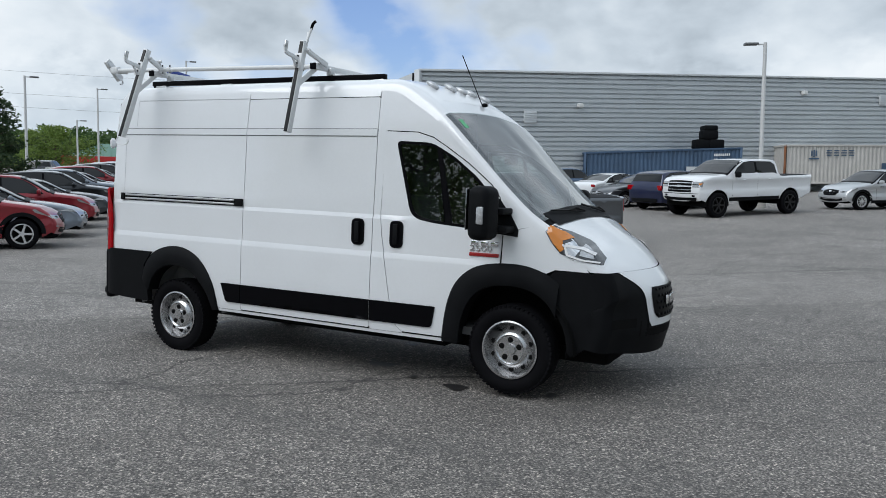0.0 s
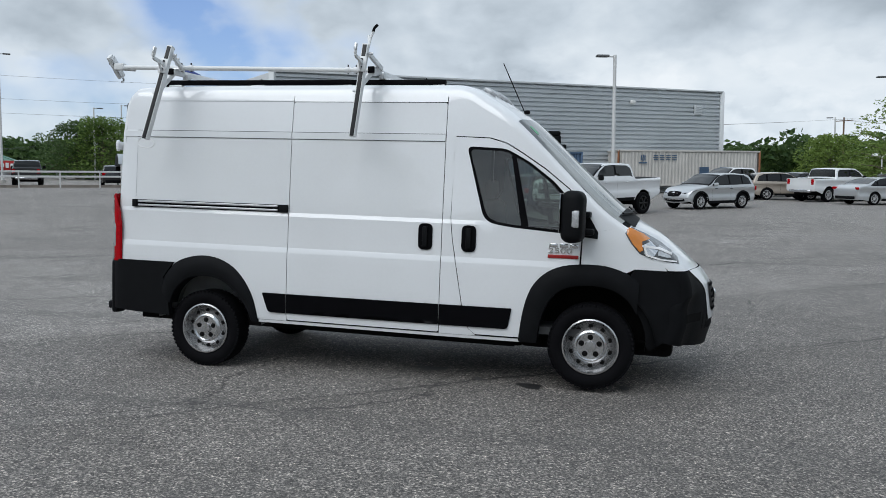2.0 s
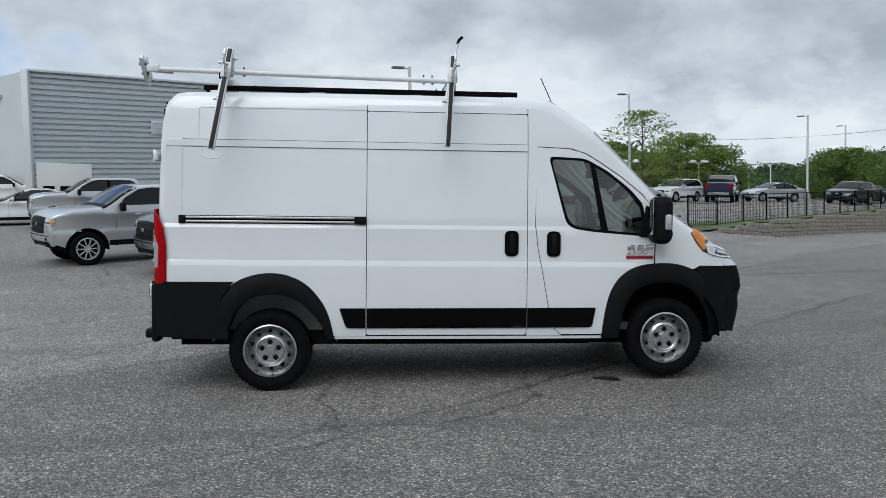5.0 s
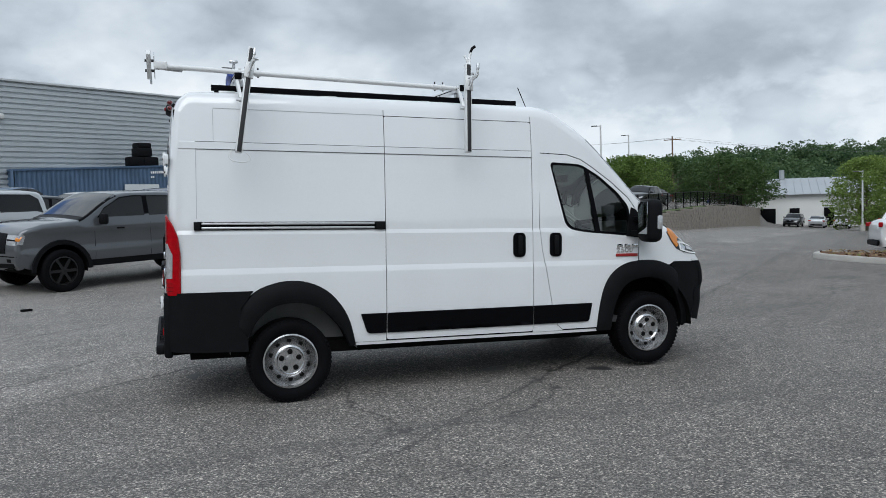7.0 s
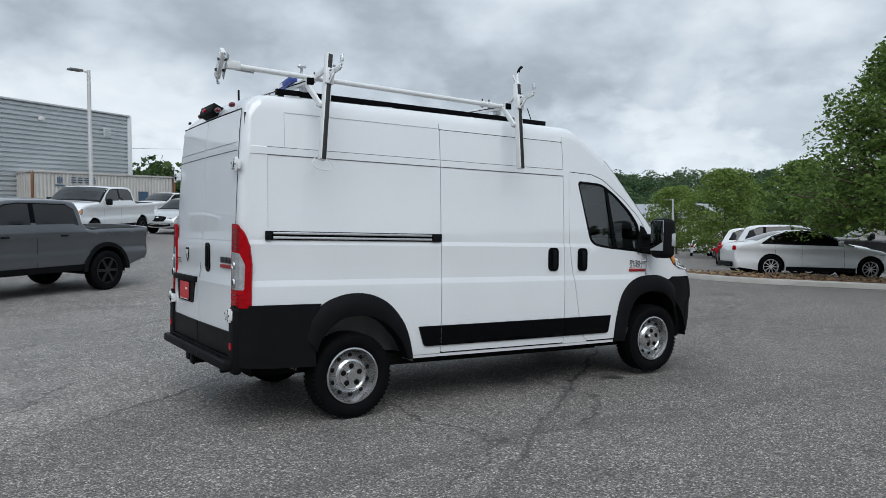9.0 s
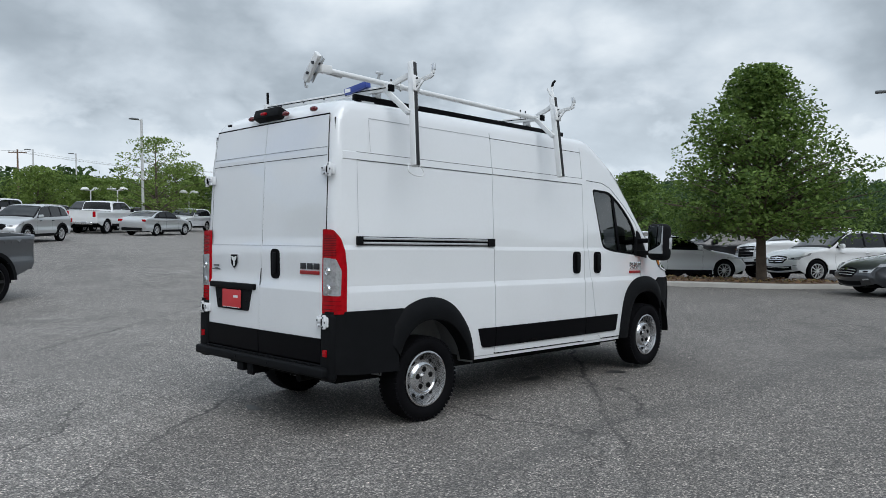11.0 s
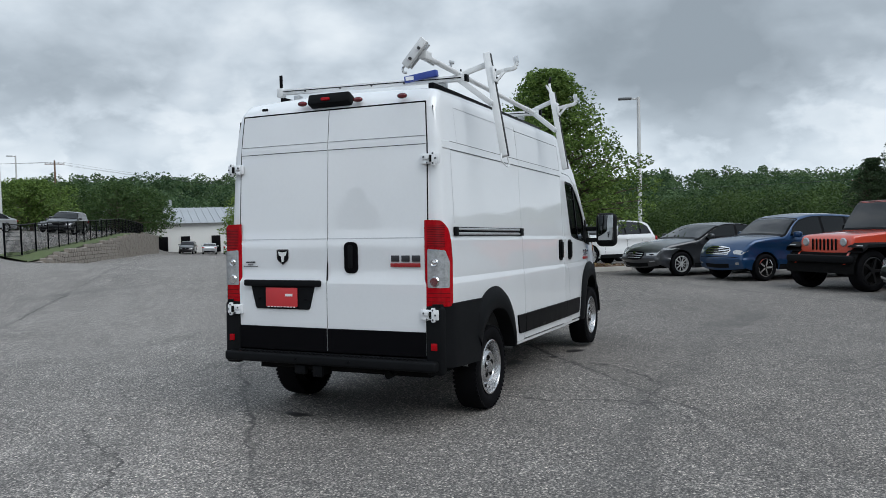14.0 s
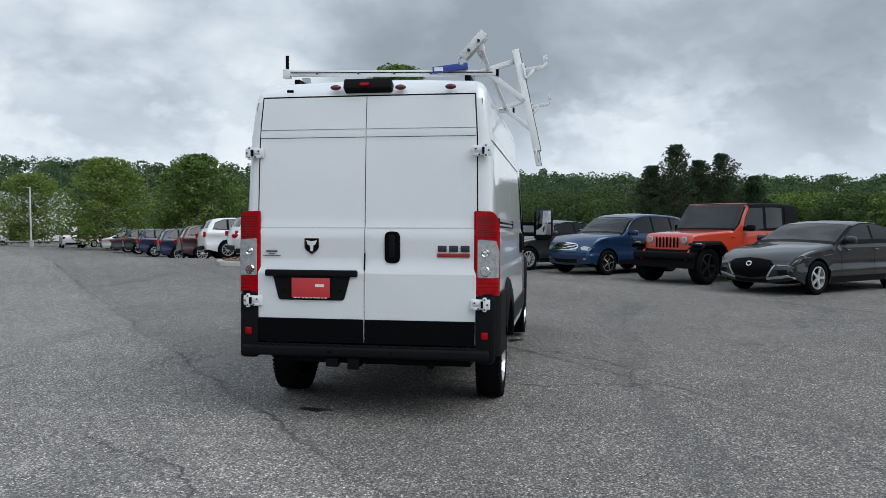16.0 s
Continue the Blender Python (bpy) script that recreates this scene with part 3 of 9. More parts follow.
def blot(x, y, rx, ry, turn, seed, lift=0.004):
    """A flat stain with an uneven rim."""
    rnd = random.Random(seed)
    bm = bmesh.new()
    ph = [rnd.uniform(0, 6.28) for _ in range(4)]
    ring = []
    for k in range(28):
        a = 2 * math.pi * k / 28
        q = 1 + 0.22 * math.sin(2 * a + ph[0]) + 0.14 * math.sin(3 * a + ph[1]) + 0.10 * math.sin(5 * a + ph[2])
        u, v = rx * q * math.cos(a), ry * q * math.sin(a)
        X, Y = x + u * math.cos(turn) - v * math.sin(turn), y + u * math.sin(turn) + v * math.cos(turn)
        ring.append(bm.verts.new((X, Y, ground_z(X, Y) + lift)))
    bm.faces.new(ring)
    return tagged(part("oil_stain", bm, M_OIL), "dark oil stain soaked into the asphalt", "stain", group="oil stains under the van", kind="structure")


for i, (x, y, rx, ry) in enumerate([(2.96, -0.87, 0.10, 0.09), (2.02, -0.46, 0.12, 0.09), (1.80, 0.48, 0.06, 0.05), (3.72, -0.72, 0.06, 0.05), (-0.74, 0.46, 0.12, 0.06), (2.5, -0.75, 0.05, 0.04), (1.86, -0.36, 0.035, 0.03), (3.6, -0.62, 0.03, 0.02)]):
    blot(x, y, rx, ry, 0.4 * i, 40 + i)

scrap = thing("rubber_scrap", "small torn piece of black rubber on the asphalt", "debris")
part("flap", boxed((-3.15, 6.78, ground_z(-3.15, 6.78) + 0.02), (0.17, 0.09, 0.035), Matrix.Rotation(0.5, 3, "Z"), 0.012, 2), M_RUBBER, scrap)

# ---------------------------------------------------------------- the van
RAKE = Matrix.Rotation(0.031, 4, "Y")   # it stands a little nose-down
van = thing("cargo_van", "white high-roof cargo van with black lower trim and a ladder rack", "van")


# paler grey for the faint shade painted along shallow creases
M_SOFTLINE = plain("shallow_crease_shade", (0.42, 0.43, 0.45), 0.5)


def vpart(name, bm, mat, parent=None, label="", smooth=38, raked=True):
    me = bm if isinstance(bm, bpy.types.Mesh) else mesh_of(bm, name, smooth)
    if raked:
        for v in me.vertices:   # short rear overhang
            if v.co.x < -0.75:
                v.co.x = -0.75 + 0.8235 * (v.co.x + 0.75)
        me.transform(RAKE)
    return part(name, me, mat, van if parent is None else parent, label)


V_PROF = [(-0.995, 0.57)] + smooth_line([(-1.0, 0.64), (-1.005, 1.0), (-0.995, 1.6), (-0.975, 2.1), (-0.945, 2.38), (-0.87, 2.50), (-0.70, 2.562), (0.0, 2.582), (1.2, 2.588), (2.05, 2.588), (2.36, 2.575), (2.58, 2.475), (2.83, 2.31), (3.115, 2.05), (3.40, 1.785), (3.69, 1.535), (3.80, 1.455), (4.0, 1.335), (4.22, 1.16), (4.345, 1.03), (4.405, 0.92), (4.43, 0.75), (4.425, 0.60), (4.40, 0.50)], 4) + [(4.385, 0.43)]
V_SIDE = lerp_table([(0.30, 0.93), (0.45, 0.975), (0.50, 0.985), (0.75, 0.995), (1.072, 0.991), (1.080, 0.990), (1.122, 0.979), (1.20, 0.977), (1.394, 0.974), (1.428, 0.965), (1.52, 0.962), (2.068, 0.935), (2.074, 0.940), (2.126, 0.937), (2.132, 0.930), (2.40, 0.900), (2.62, 0.855)])
V_CREASES = (1.072, 1.080, 1.122, 1.20, 1.394, 1.428, 2.068, 2.074, 2.126, 2.132)
V_PLAN = lerp_table([(-1.01, 0.965), (-0.95, 0.985), (-0.80, 0.998), (-0.4, 1.0), (2.2, 1.0), (2.8, 0.987), (3.3, 0.968), (3.7, 0.935), (4.0, 0.885), (4.2, 0.81), (4.345, 0.70), (4.435, 0.56)])
V_NP = len(V_PROF)


V_SIDE_WING = lerp_table([(0.30, 0.93), (0.45, 0.975), (0.50, 0.985), (0.75, 0.993), (1.05, 0.991), (1.20, 0.983), (1.40, 0.971), (1.52, 0.962), (2.05, 0.936), (2.20, 0.924), (2.40, 0.900), (2.62, 0.855)])
V_SIDE_CAB = lerp_table([(0.30, 0.93), (0.45, 0.975), (0.50, 0.985), (0.75, 0.995), (1.072, 0.991), (1.080, 0.990), (1.122, 0.979), (1.20, 0.977), (1.394, 0.974), (1.428, 0.965), (1.52, 0.962), (2.05, 0.936), (2.20, 0.924), (2.40, 0.900), (2.62, 0.855)])


def v_width(x, z):
    if x > 3.34:   # the pressed lines run out over the wing
        k = min(1.0, (x - 3.34) / 0.12)
        return (V_SIDE_CAB(z) * (1 - k) + V_SIDE_WING(z) * k) * V_PLAN(x)
    return (V_SIDE if x < 2.19 else V_SIDE_CAB)(z) * V_PLAN(x)


def v_rad(i):
    x, z = V_PROF[i]
    if x > 4.15:
        return float(np.interp(z, [0.90, 1.12], [0.15, 0.10]))
    if x < -0.9 and z < 2.4:
        return 0.07
    return float(np.interp(x, [-0.9, -0.6, 2.2, 2.6, 3.2, 3.7, 4.1, 4.4], [0.08, 0.11, 0.11, 0.11, 0.085, 0.09, 0.11, 0.15]))


def v_crown(i):
    x, z = V_PROF[i]
    if x > 4.0:
        return float(np.interp(z, [0.82, 1.02, 1.16, 1.34], [0.24, 0.17, 0.09, 0.06]))
    if x < -0.9 and z < 2.4:
        return 0.015
    return float(np.interp(x, [-0.9, -0.5, 2.3, 3.0, 3.6, 3.8, 4.2, 4.4], [0.02, 0.03, 0.035, 0.06, 0.09, 0.06, 0.13, 0.25]))


VS = Shell(V_PROF, v_width, v_rad, v_crown)
V_I = lambda x, z: min(range(V_NP), key=lambda i: (V_PROF[i][0] - x) ** 2 + (V_PROF[i][1] - z) ** 2)  # noqa: E731
I_ROOF0, I_WS0, I_WS1 = V_I(-0.945, 2.38), V_I(2.83, 2.31), V_I(3.69, 1.535)


def right(x, z, out):
    return Vector((x, -(v_width(x, z) + out), z))


def right_full(x, z, out):
    return Vector((x, -(VS.y_at(x, z) + out), z))


def both(name, poly, mat, label="", fn=right, **kw):
    """A sheet on the right flank and its twin on the left one."""
    bm = panel(poly, fn, **kw)
    me = mesh_of(bm, name, 11 if mat == M_WHITE else 38)
    me.materials.append(mat)
    a = vpart(name, me, None, label=label)
    me2 = mirror_y(me)
    b = part(name, me2, None, van, label)
    return a, b


def shade_line(line, name="crease_shade_line", w=0.006, mat=None, fn=None):
    """A thin strip painting a pressed line's shade along the flank, on both sides."""
    for s in (-1, 1):
        bm = bmesh.new()
        rows = []
        for (x0, z0), (x1, z1) in zip(line, line[1:]):
            n = Vector((z0 - z1, x1 - x0)).normalized() * (w / 2)
            k = max(1, int(math.hypot(x1 - x0, z1 - z0) / 0.12))
            for j in range(k + 1):
                x, z = x0 + (x1 - x0) * j / k, z0 + (z1 - z0) * j / k
                rows.append([Vector((x + e * n.x, s * (v_width(x, z) + 0.0012), z + e * n.y)) for e in (-1, 1)])
        grid_mesh(bm, rows)
        bmesh.ops.recalc_face_normals(bm, faces=bm.faces)
        vpart(name, bm, mat or M_LINE)


# outline of the flank along roof and windscreen
edge = [VS.edge(i) for i in range(V_NP)]
e_rear = [q for i, q in enumerate(edge) if i <= I_ROOF0 + 6 and q[1] > 0.47]
e_roof = [q for i, q in enumerate(edge) if i > I_ROOF0 + 6 and q[0] < 0.796]
e_mid = [q for q in edge if 0.82 < q[0] < 2.17 and q[1] > 2.0]
i_ap = V_I(3.69, 1.535)
e_front = [q for i, q in enumerate(edge) if i <= i_ap and q[0] > 2.21 and q[1] > 1.3]
SEAM_Z = 1.085   # where bonnet and wing end and the black bumper begins
e_hood = [q for i, q in enumerate(edge) if i > i_ap and q[1] > SEAM_Z]
e_nose = [q for i, q in enumerate(edge) if i > i_ap and q[1] <= SEAM_Z]


def arc(cx, cz, r, a0, a1, n=14, sx=1.0):
    return [(cx + sx * r * math.cos(radians(a0 + (a1 - a0) * k / n)), cz + r * math.sin(radians(a0 + (a1 - a0) * k / n))) for k in range(n + 1)]


R_HUB, F_HUB = (0.0, 0.375), (3.435, 0.45)
arch_r = arc(0.03, 0.42, 0.50, 4, 176, 16)
TOP_Z = 2.392


def topz(x):
    return float(np.interp(x, [q[0] for q in edge if q[1] > 1.9 and q[0] < 2.6], [q[1] for q in edge if q[1] > 1.9 and q[0] < 2.6]))


quarter = e_rear + e_roof + [(0.799, topz(0.799)), (0.799, 0.475)] + [(0.53, 0.475)] + arch_r + [(-0.47, 0.475)]
both("rear_side_panel", quarter, M_WHITE, rows=V_CREASES)
both("sliding_door", rounded([(0.805, 0.485), (2.186, 0.485), (2.186, TOP_Z), (0.805, TOP_Z)], 0.02), M_WHITE, rows=V_CREASES)
both("roof_rail_panel", [(0.805, TOP_Z + 0.006), (2.186, TOP_Z + 0.006), (2.186, topz(2.186))] + e_mid[::-1] + [(0.805, topz(0.805))], M_WHITE)
door_top = [(2.268, 2.112), (2.56, 2.102), (2.70, 2.062), (2.83, 1.985), (3.02, 1.862), (3.22, 1.705), (3.30, 1.60), (3.328, 1.46), (3.335, 1.345)]
door_back = [(2.262, 1.445), (2.285, 1.25), (2.32, 1.07), (2.385, 0.72), (2.445, 0.53), (2.50, 0.487)]
front_arch_out = [(2.865, 0.487), (2.90, 0.66), (2.96, 0.83), (3.045, 0.955), (3.17, 1.05), (3.325, 1.09)]


def grow(line, dx, dz):
    return [(x + dx, z + dz) for x, z in line]


both("front_pillar_panel", [(2.192, 0.475), (2.192, topz(2.192))] + e_front + [(3.345, 1.35)] + grow(door_top[::-1][1:], 0.006, 0.007) + grow(door_back, -0.006, -0.002) + [(2.50, 0.475)], M_WHITE, rows=V_CREASES)
win_out = rounded([(2.372, 2.035), (2.70, 2.022), (2.90, 1.915), (3.10, 1.765), (3.225, 1.63), (3.265, 1.345), (2.74, 1.385), (2.54, 1.42)], [0.05, 0.06, 0.05, 0.05, 0.05, 0.02, 0.1, 0.16], 5)
door = door_top + [(3.325, 1.095)] + front_arch_out[::-1][1:] + door_back[::-1]
fd_r, fd_l = both("front_door", door, M_WHITE, holes=[win_out], rows=V_CREASES)
fender = [(3.345, 1.345)] + [e_front[-1]] + e_hood + [(e_hood[-1][0] + 0.01, SEAM_Z), (3.90, 1.088), (3.76, 1.09), (3.70, 1.06), (3.5, 1.10), (3.34, 1.10)]
both("front_wing", fender, M_WHITE, rows=V_CREASES)
both("sill", [(0.535, 0.448), (2.87, 0.448), (2.87, 0.472), (0.535, 0.472)], M_WHITE, depth=0.05)

# roof, rear frame, windscreen surround, bonnet
vpart("roof", VS.strip(I_ROOF0, I_WS0 - 2, m=20), M_WHITE)
vpart("rear_frame", VS.strip(0, I_ROOF0, m=20), M_WHITE)
vpart("windscreen_header", VS.strip(I_WS0 - 2, I_WS0, m=20), M_WHITE)
for a, b in ((-1.0, -0.895), (0.895, 1.0)):
    vpart("windscreen_pillar", VS.strip(I_WS0, I_WS1 + 2, a, b, m=4), M_WHITE)
vpart("cowl_panel", VS.strip(I_WS1 + 0.4, I_WS1 + 2, -0.895, 0.895, m=16), M_BLACKPL)
wscreen = VS.strip(I_WS0, I_WS1 + 0.5, -0.90, 0.90, out=0.004, m=24)
vpart("windscreen", wscreen, M_SCREEN, label="curved glass windscreen").visible_shadow = False


def nose_sheet(lo, hi, k, m=28, out=0.0):
    """A sheet of the nose whose two ends follow lines over the skin: lo(v) and hi(v) along the outline, k rows."""
    vs = sorted(set([-1 + 2 * j / m for j in range(m + 1)] + [q * s for q in (0.85, 0.9, 0.95) for s in (-1, 1)]))
    bm = bmesh.new()
    grid_mesh(bm, [[VS.at(lo(v) + (hi(v) - lo(v)) * a / k, v, out) for v in vs] for a in range(k + 1)])
    bmesh.ops.recalc_face_normals(bm, faces=bm.faces)
    return bm


def level(v, z):
    """Where along the outline the skin at v comes down to the height z."""
    i = float(I_WS1 + 2)
    z0 = VS.at(i, v).z
    while i < V_NP - 1.3:
        z1 = VS.at(i + 0.1, v).z
        if z1 <= z:
            return i + 0.1 * (z0 - z) / max(z0 - z1, 1e-6)
        i, z0 = i + 0.1, z1
    return i


vpart("bonnet", nose_sheet(lambda v: I_WS1 + 2, lambda v: level(v, SEAM_Z + 0.003), 16), M_WHITE)

# black bumpers and wheel-arch trim
f_arch_in = arc(3.445, 0.50, 0.425, 188, -10, 18)
nose_poly = [(3.73, 1.05), (3.76, 1.082), (3.90, 1.081), (e_hood[-1][0] + 0.01, SEAM_Z - 0.005)] + e_nose + [(3.90, 0.44), (3.866, 0.48)] + [q for q in f_arch_in if q[0] > 3.70][::-1]
both("front_bumper_side", nose_poly, M_BLACKPL, depth=0.05)
vpart("front_bumper", nose_sheet(lambda v: level(v, SEAM_Z - 0.005), lambda v: V_NP - 1, 18, 28, 0.004), M_BLACKPL, label="black plastic bumper")


def flare(outer, inner, name):
    """A bowed arch trim between two lines, proud of the flank."""
    bm = bmesh.new()
    rows = []
    for (xo, zo), (xi, zi) in zip(outer, inner):
        row = []
        for k, out in ((0, 0.003), (0.12, 0.022), (0.5, 0.036), (0.85, 0.036), (1.0, 0.026), (1.02, -0.10)):
            x, z = xo + (xi - xo) * k, zo + (zi - zo) * k
            row.append(right(x, z, out))
        rows.append(row)
    grid_mesh(bm, rows)
    bmesh.ops.recalc_face_normals(bm, faces=bm.faces)
    me = mesh_of(bm, name)
    me.materials.append(M_BLACKPL)
    vpart(name, me, None)
    part(name, mirror_y(me), None, van)


def resample(line, n):
    L = [0.0]
    for a, b in zip(line, line[1:]):
        L.append(L[-1] + math.hypot(b[0] - a[0], b[1] - a[1]))
    t = np.linspace(0, L[-1], n)
    return list(zip(np.interp(t, L, [p[0] for p in line]), np.interp(t, L, [p[1] for p in line])))


flare(resample(smooth_line([(2.858, 0.455), (2.885, 0.68), (2.932, 0.86), (3.012, 0.985), (3.14, 1.072), (3.31, 1.108), (3.52, 1.108), (3.70, 1.055), (3.80, 0.98)], 4), 30),
      resample(smooth_line([(3.01, 0.455), (3.03, 0.62), (3.075, 0.76), (3.15, 0.865), (3.26, 0.925), (3.44, 0.945), (3.60, 0.915), (3.72, 0.835), (3.79, 0.73)], 4), 30), "front_arch_trim")
flare(resample(smooth_line([(0.533, 0.452), (0.485, 0.65), (0.41, 0.795), (0.285, 0.925), (0.125, 0.998), (-0.04, 1.012), (-0.18, 0.985), (-0.30, 0.93), (-0.40, 0.82), (-0.44, 0.68)], 4), 30),
      resample(smooth_line([(0.475, 0.452), (0.42, 0.58), (0.345, 0.675), (0.24, 0.77), (0.12, 0.82), (0.0, 0.832), (-0.12, 0.815), (-0.22, 0.76), (-0.30, 0.67), (-0.345, 0.56)], 4), 30), "rear_arch_trim")
rb_poly = [(-1.035, 0.938), (-0.31, 0.938), (-0.41, 0.80), (-0.36, 0.60), (-0.35, 0.452), (-0.70, 0.462), (-1.02, 0.482)]


def right_bumper(x, z, out):
    k = max(0.0, min(1.0, (-0.86 - x) / 0.19))
    return Vector((x, -(0.998 + 0.016 - 0.075 * k * k + out - 0.02 * max(0, 0.6 - z)), z))


both("rear_corner_bumper", rb_poly, M_BLACKPL, fn=right_bumper, depth=0.06, label="black plastic corner bumper")
both("side_moulding", rounded([(0.575, 0.715), (0.632, 0.545), (0.797, 0.545), (0.797, 0.715)], [0.01, 0.03, 0, 0]), M_BLACKGL, fn=lambda x, z, o: right(x, z, o + 0.014), depth=0.016)
both("side_moulding", [(0.807, 0.715), (0.807, 0.545), (2.184, 0.548), (2.184, 0.72)], M_BLACKGL, fn=lambda x, z, o: right(x, z, o + 0.014), depth=0.016)
both("side_moulding", rounded([(2.194, 0.72), (2.194, 0.548), (2.77, 0.550), (2.80, 0.722)], [0, 0, 0.03, 0.01]), M_BLACKGL, fn=lambda x, z, o: right(x, z, o + 0.014), depth=0.016)

# dark structure behind the gaps, floor, arches
inner = [(-0.93, 0.47), (-0.93, 2.38), (2.25, 2.42), (2.25, 0.47), (0.56, 0.47)] + arc(0.03, 0.42, 0.53, 0, 180, 12) + [(-0.52, 0.47)]
both("inner_structure", inner, M_DARK, fn=lambda x, z, o: right(x, z, -0.022), depth=0)
both("inner_structure", [(2.15, 0.47), (2.15, 1.33), (3.30, 1.33), (3.36, 1.12), (3.05, 1.0), (2.88, 0.7), (2.86, 0.47)], M_DARK, fn=lambda x, z, o: right(x, z, -0.022), depth=0)
both("door_seal", [(2.255, 2.125), (2.57, 2.115), (2.84, 1.998), (3.03, 1.875), (3.24, 1.71), (3.345, 1.36), (3.25, 1.33), (3.2, 1.60), (3.0, 1.82), (2.70, 2.03), (2.37, 2.04), (2.37, 1.7), (2.25, 1.5)], M_DARK, fn=lambda x, z, o: right(x, z, -0.020), depth=0)
bm = bmesh.new()
box(bm, (1.0, 0, 0.42), (3.6, 1.55, 0.10))
box(bm, (1.7, 0, 0.33), (2.2, 0.5, 0.12), None, 0.04)
box(bm, (-0.62, 0, 0.445), (0.62, 1.10, 0.09), None, 0.02)
box(bm, (3.45, 0, 0.62), (1.3, 1.0, 0.60), None, 0.05)
vpart("underbody", bm, M_DARK)
for hx, hz, rr in ((0.03, 0.42, 0.52), (3.445, 0.46, 0.50)):
    for s in (-1, 1):
        bm = bmesh.new()
        rows = []
        for k in range(19):
            a = math.pi * k / 18
            rows.append([(hx + rr * math.cos(a), s * yy, hz + rr * math.sin(a)) for yy in (0.955, 0.60)])
        grid_mesh(bm, rows)
        bm.faces.new([bm.verts.new((hx + rr * math.cos(math.pi * k / 18), s * 0.60, hz + rr * math.sin(math.pi * k / 18))) for k in range(19)])
        vpart("wheel_arch_liner", bm, M_LINER if hx < 1 else M_DARK)

# strips put the shade of the raised band's edges into colour
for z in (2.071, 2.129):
    shade_line([(-0.74, z), (0.798, z)], w=0.007)
    shade_line([(0.807, z), (2.184, z)], w=0.007)
shade_line([(-0.60, 2.400), (0.798, 2.400)], w=0.005, mat=M_SOFTLINE)
shade_line([(-0.735, 2.06), (-0.735, 1.52)], w=0.004, mat=M_SOFTLINE)
shade_line([(-0.60, 2.39), (-0.60, 2.14)], w=0.004, mat=M_SOFTLINE)
# side glass, divider, mirrors, handles
glass = [(2.36, 2.045), (2.70, 2.032), (2.90, 1.925), (3.11, 1.775), (3.235, 1.63), (3.275, 1.335), (2.74, 1.375), (2.53, 1.41)]
for ob in both("door_window", rounded(glass, 0.05), M_GLASS, fn=lambda x, z, o: right(x, z, -0.010), depth=0, label="lightly tinted door glass"):
    ob.visible_shadow = False
rim_in = rounded([(2.395, 2.012), (2.70, 2.0), (2.89, 1.895), (3.085, 1.745), (3.2, 1.615), (3.235, 1.37), (2.76, 1.405), (2.565, 1.44)], [0.05, 0.06, 0.05, 0.05, 0.05, 0.02, 0.1, 0.16], 5)
both("window_rubber", win_out, M_BLACKGL, holes=[rim_in], fn=lambda x, z, o: right(x, z, -0.003 + o), depth=0.012, step=0.05)
both("window_divider", [(2.735, 2.02), (2.775, 2.0), (2.915, 1.36), (2.855, 1.36)], M_BLACKGL, fn=lambda x, z, o: right(x, z, -0.002 + o), depth=0.01)
van_mirrors = []
for s in (-1, 1):
    bm = bmesh.new()
    box(bm, (3.285, s * 1.20, 1.495), (0.17, 0.24, 0.40), Matrix.Rotation(s * 0.12, 3, "Z"), 0.065, 4)
    mir = vpart("door_mirror", bm, M_BLACKPL, label="black tall towing mirror")
    bm = boxed((3.335, s * 1.00, 1.375), (0.20, 0.22, 0.05), None, 0.015)
    box(bm, (3.335, s * 1.00, 1.51), (0.14, 0.22, 0.05), None, 0.015)
    vpart("mirror_arm", bm, M_BLACKPL, mir)
    bm = panel([(3.19, 1.345), (3.46, 1.318), (3.462, 1.372), (3.40, 1.475), (3.30, 1.60), (3.25, 1.62)], lambda x, z, o: Vector((x, s * (v_width(x, z) + 0.012 + o), z)), step=0.06, depth=0.03)
    vpart("mirror_base", bm, M_BLACKPL, mir)
    vpart("mirror_glass", boxed((3.197, s * 1.205, 1.52), (0.008, 0.185, 0.30), Matrix.Rotation(s * 0.12, 3, "Z"), 0.003), M_MIRROR, mir)
    vpart("indicator", boxed((3.305, s * 1.315, 1.48), (0.06, 0.02, 0.13), Matrix.Rotation(s * 0.2, 3, "Z"), 0.008), M_CLEARLENS, mir)


def handle(cx, cz, parent=None):
    for s in (-1, 1):
        w = v_width(cx, cz)
        bm = panel(rounded([(cx - 0.06, cz - 0.11), (cx + 0.06, cz - 0.11), (cx + 0.06, cz + 0.11), (cx - 0.06, cz + 0.11)], 0.048, 6), lambda x, z, o: Vector((x, s * (w + 0.012 + o), z)), step=0.04, depth=0.016)
        h = vpart("door_handle", bm, M_BLACKGL)
        vpart("grip", boxed((cx, s * (w + 0.022), cz), (0.045, 0.025, 0.17), None, 0.010), M_BLACKPL, h)


handle(2.05, 1.277)
handle(2.42, 1.275)

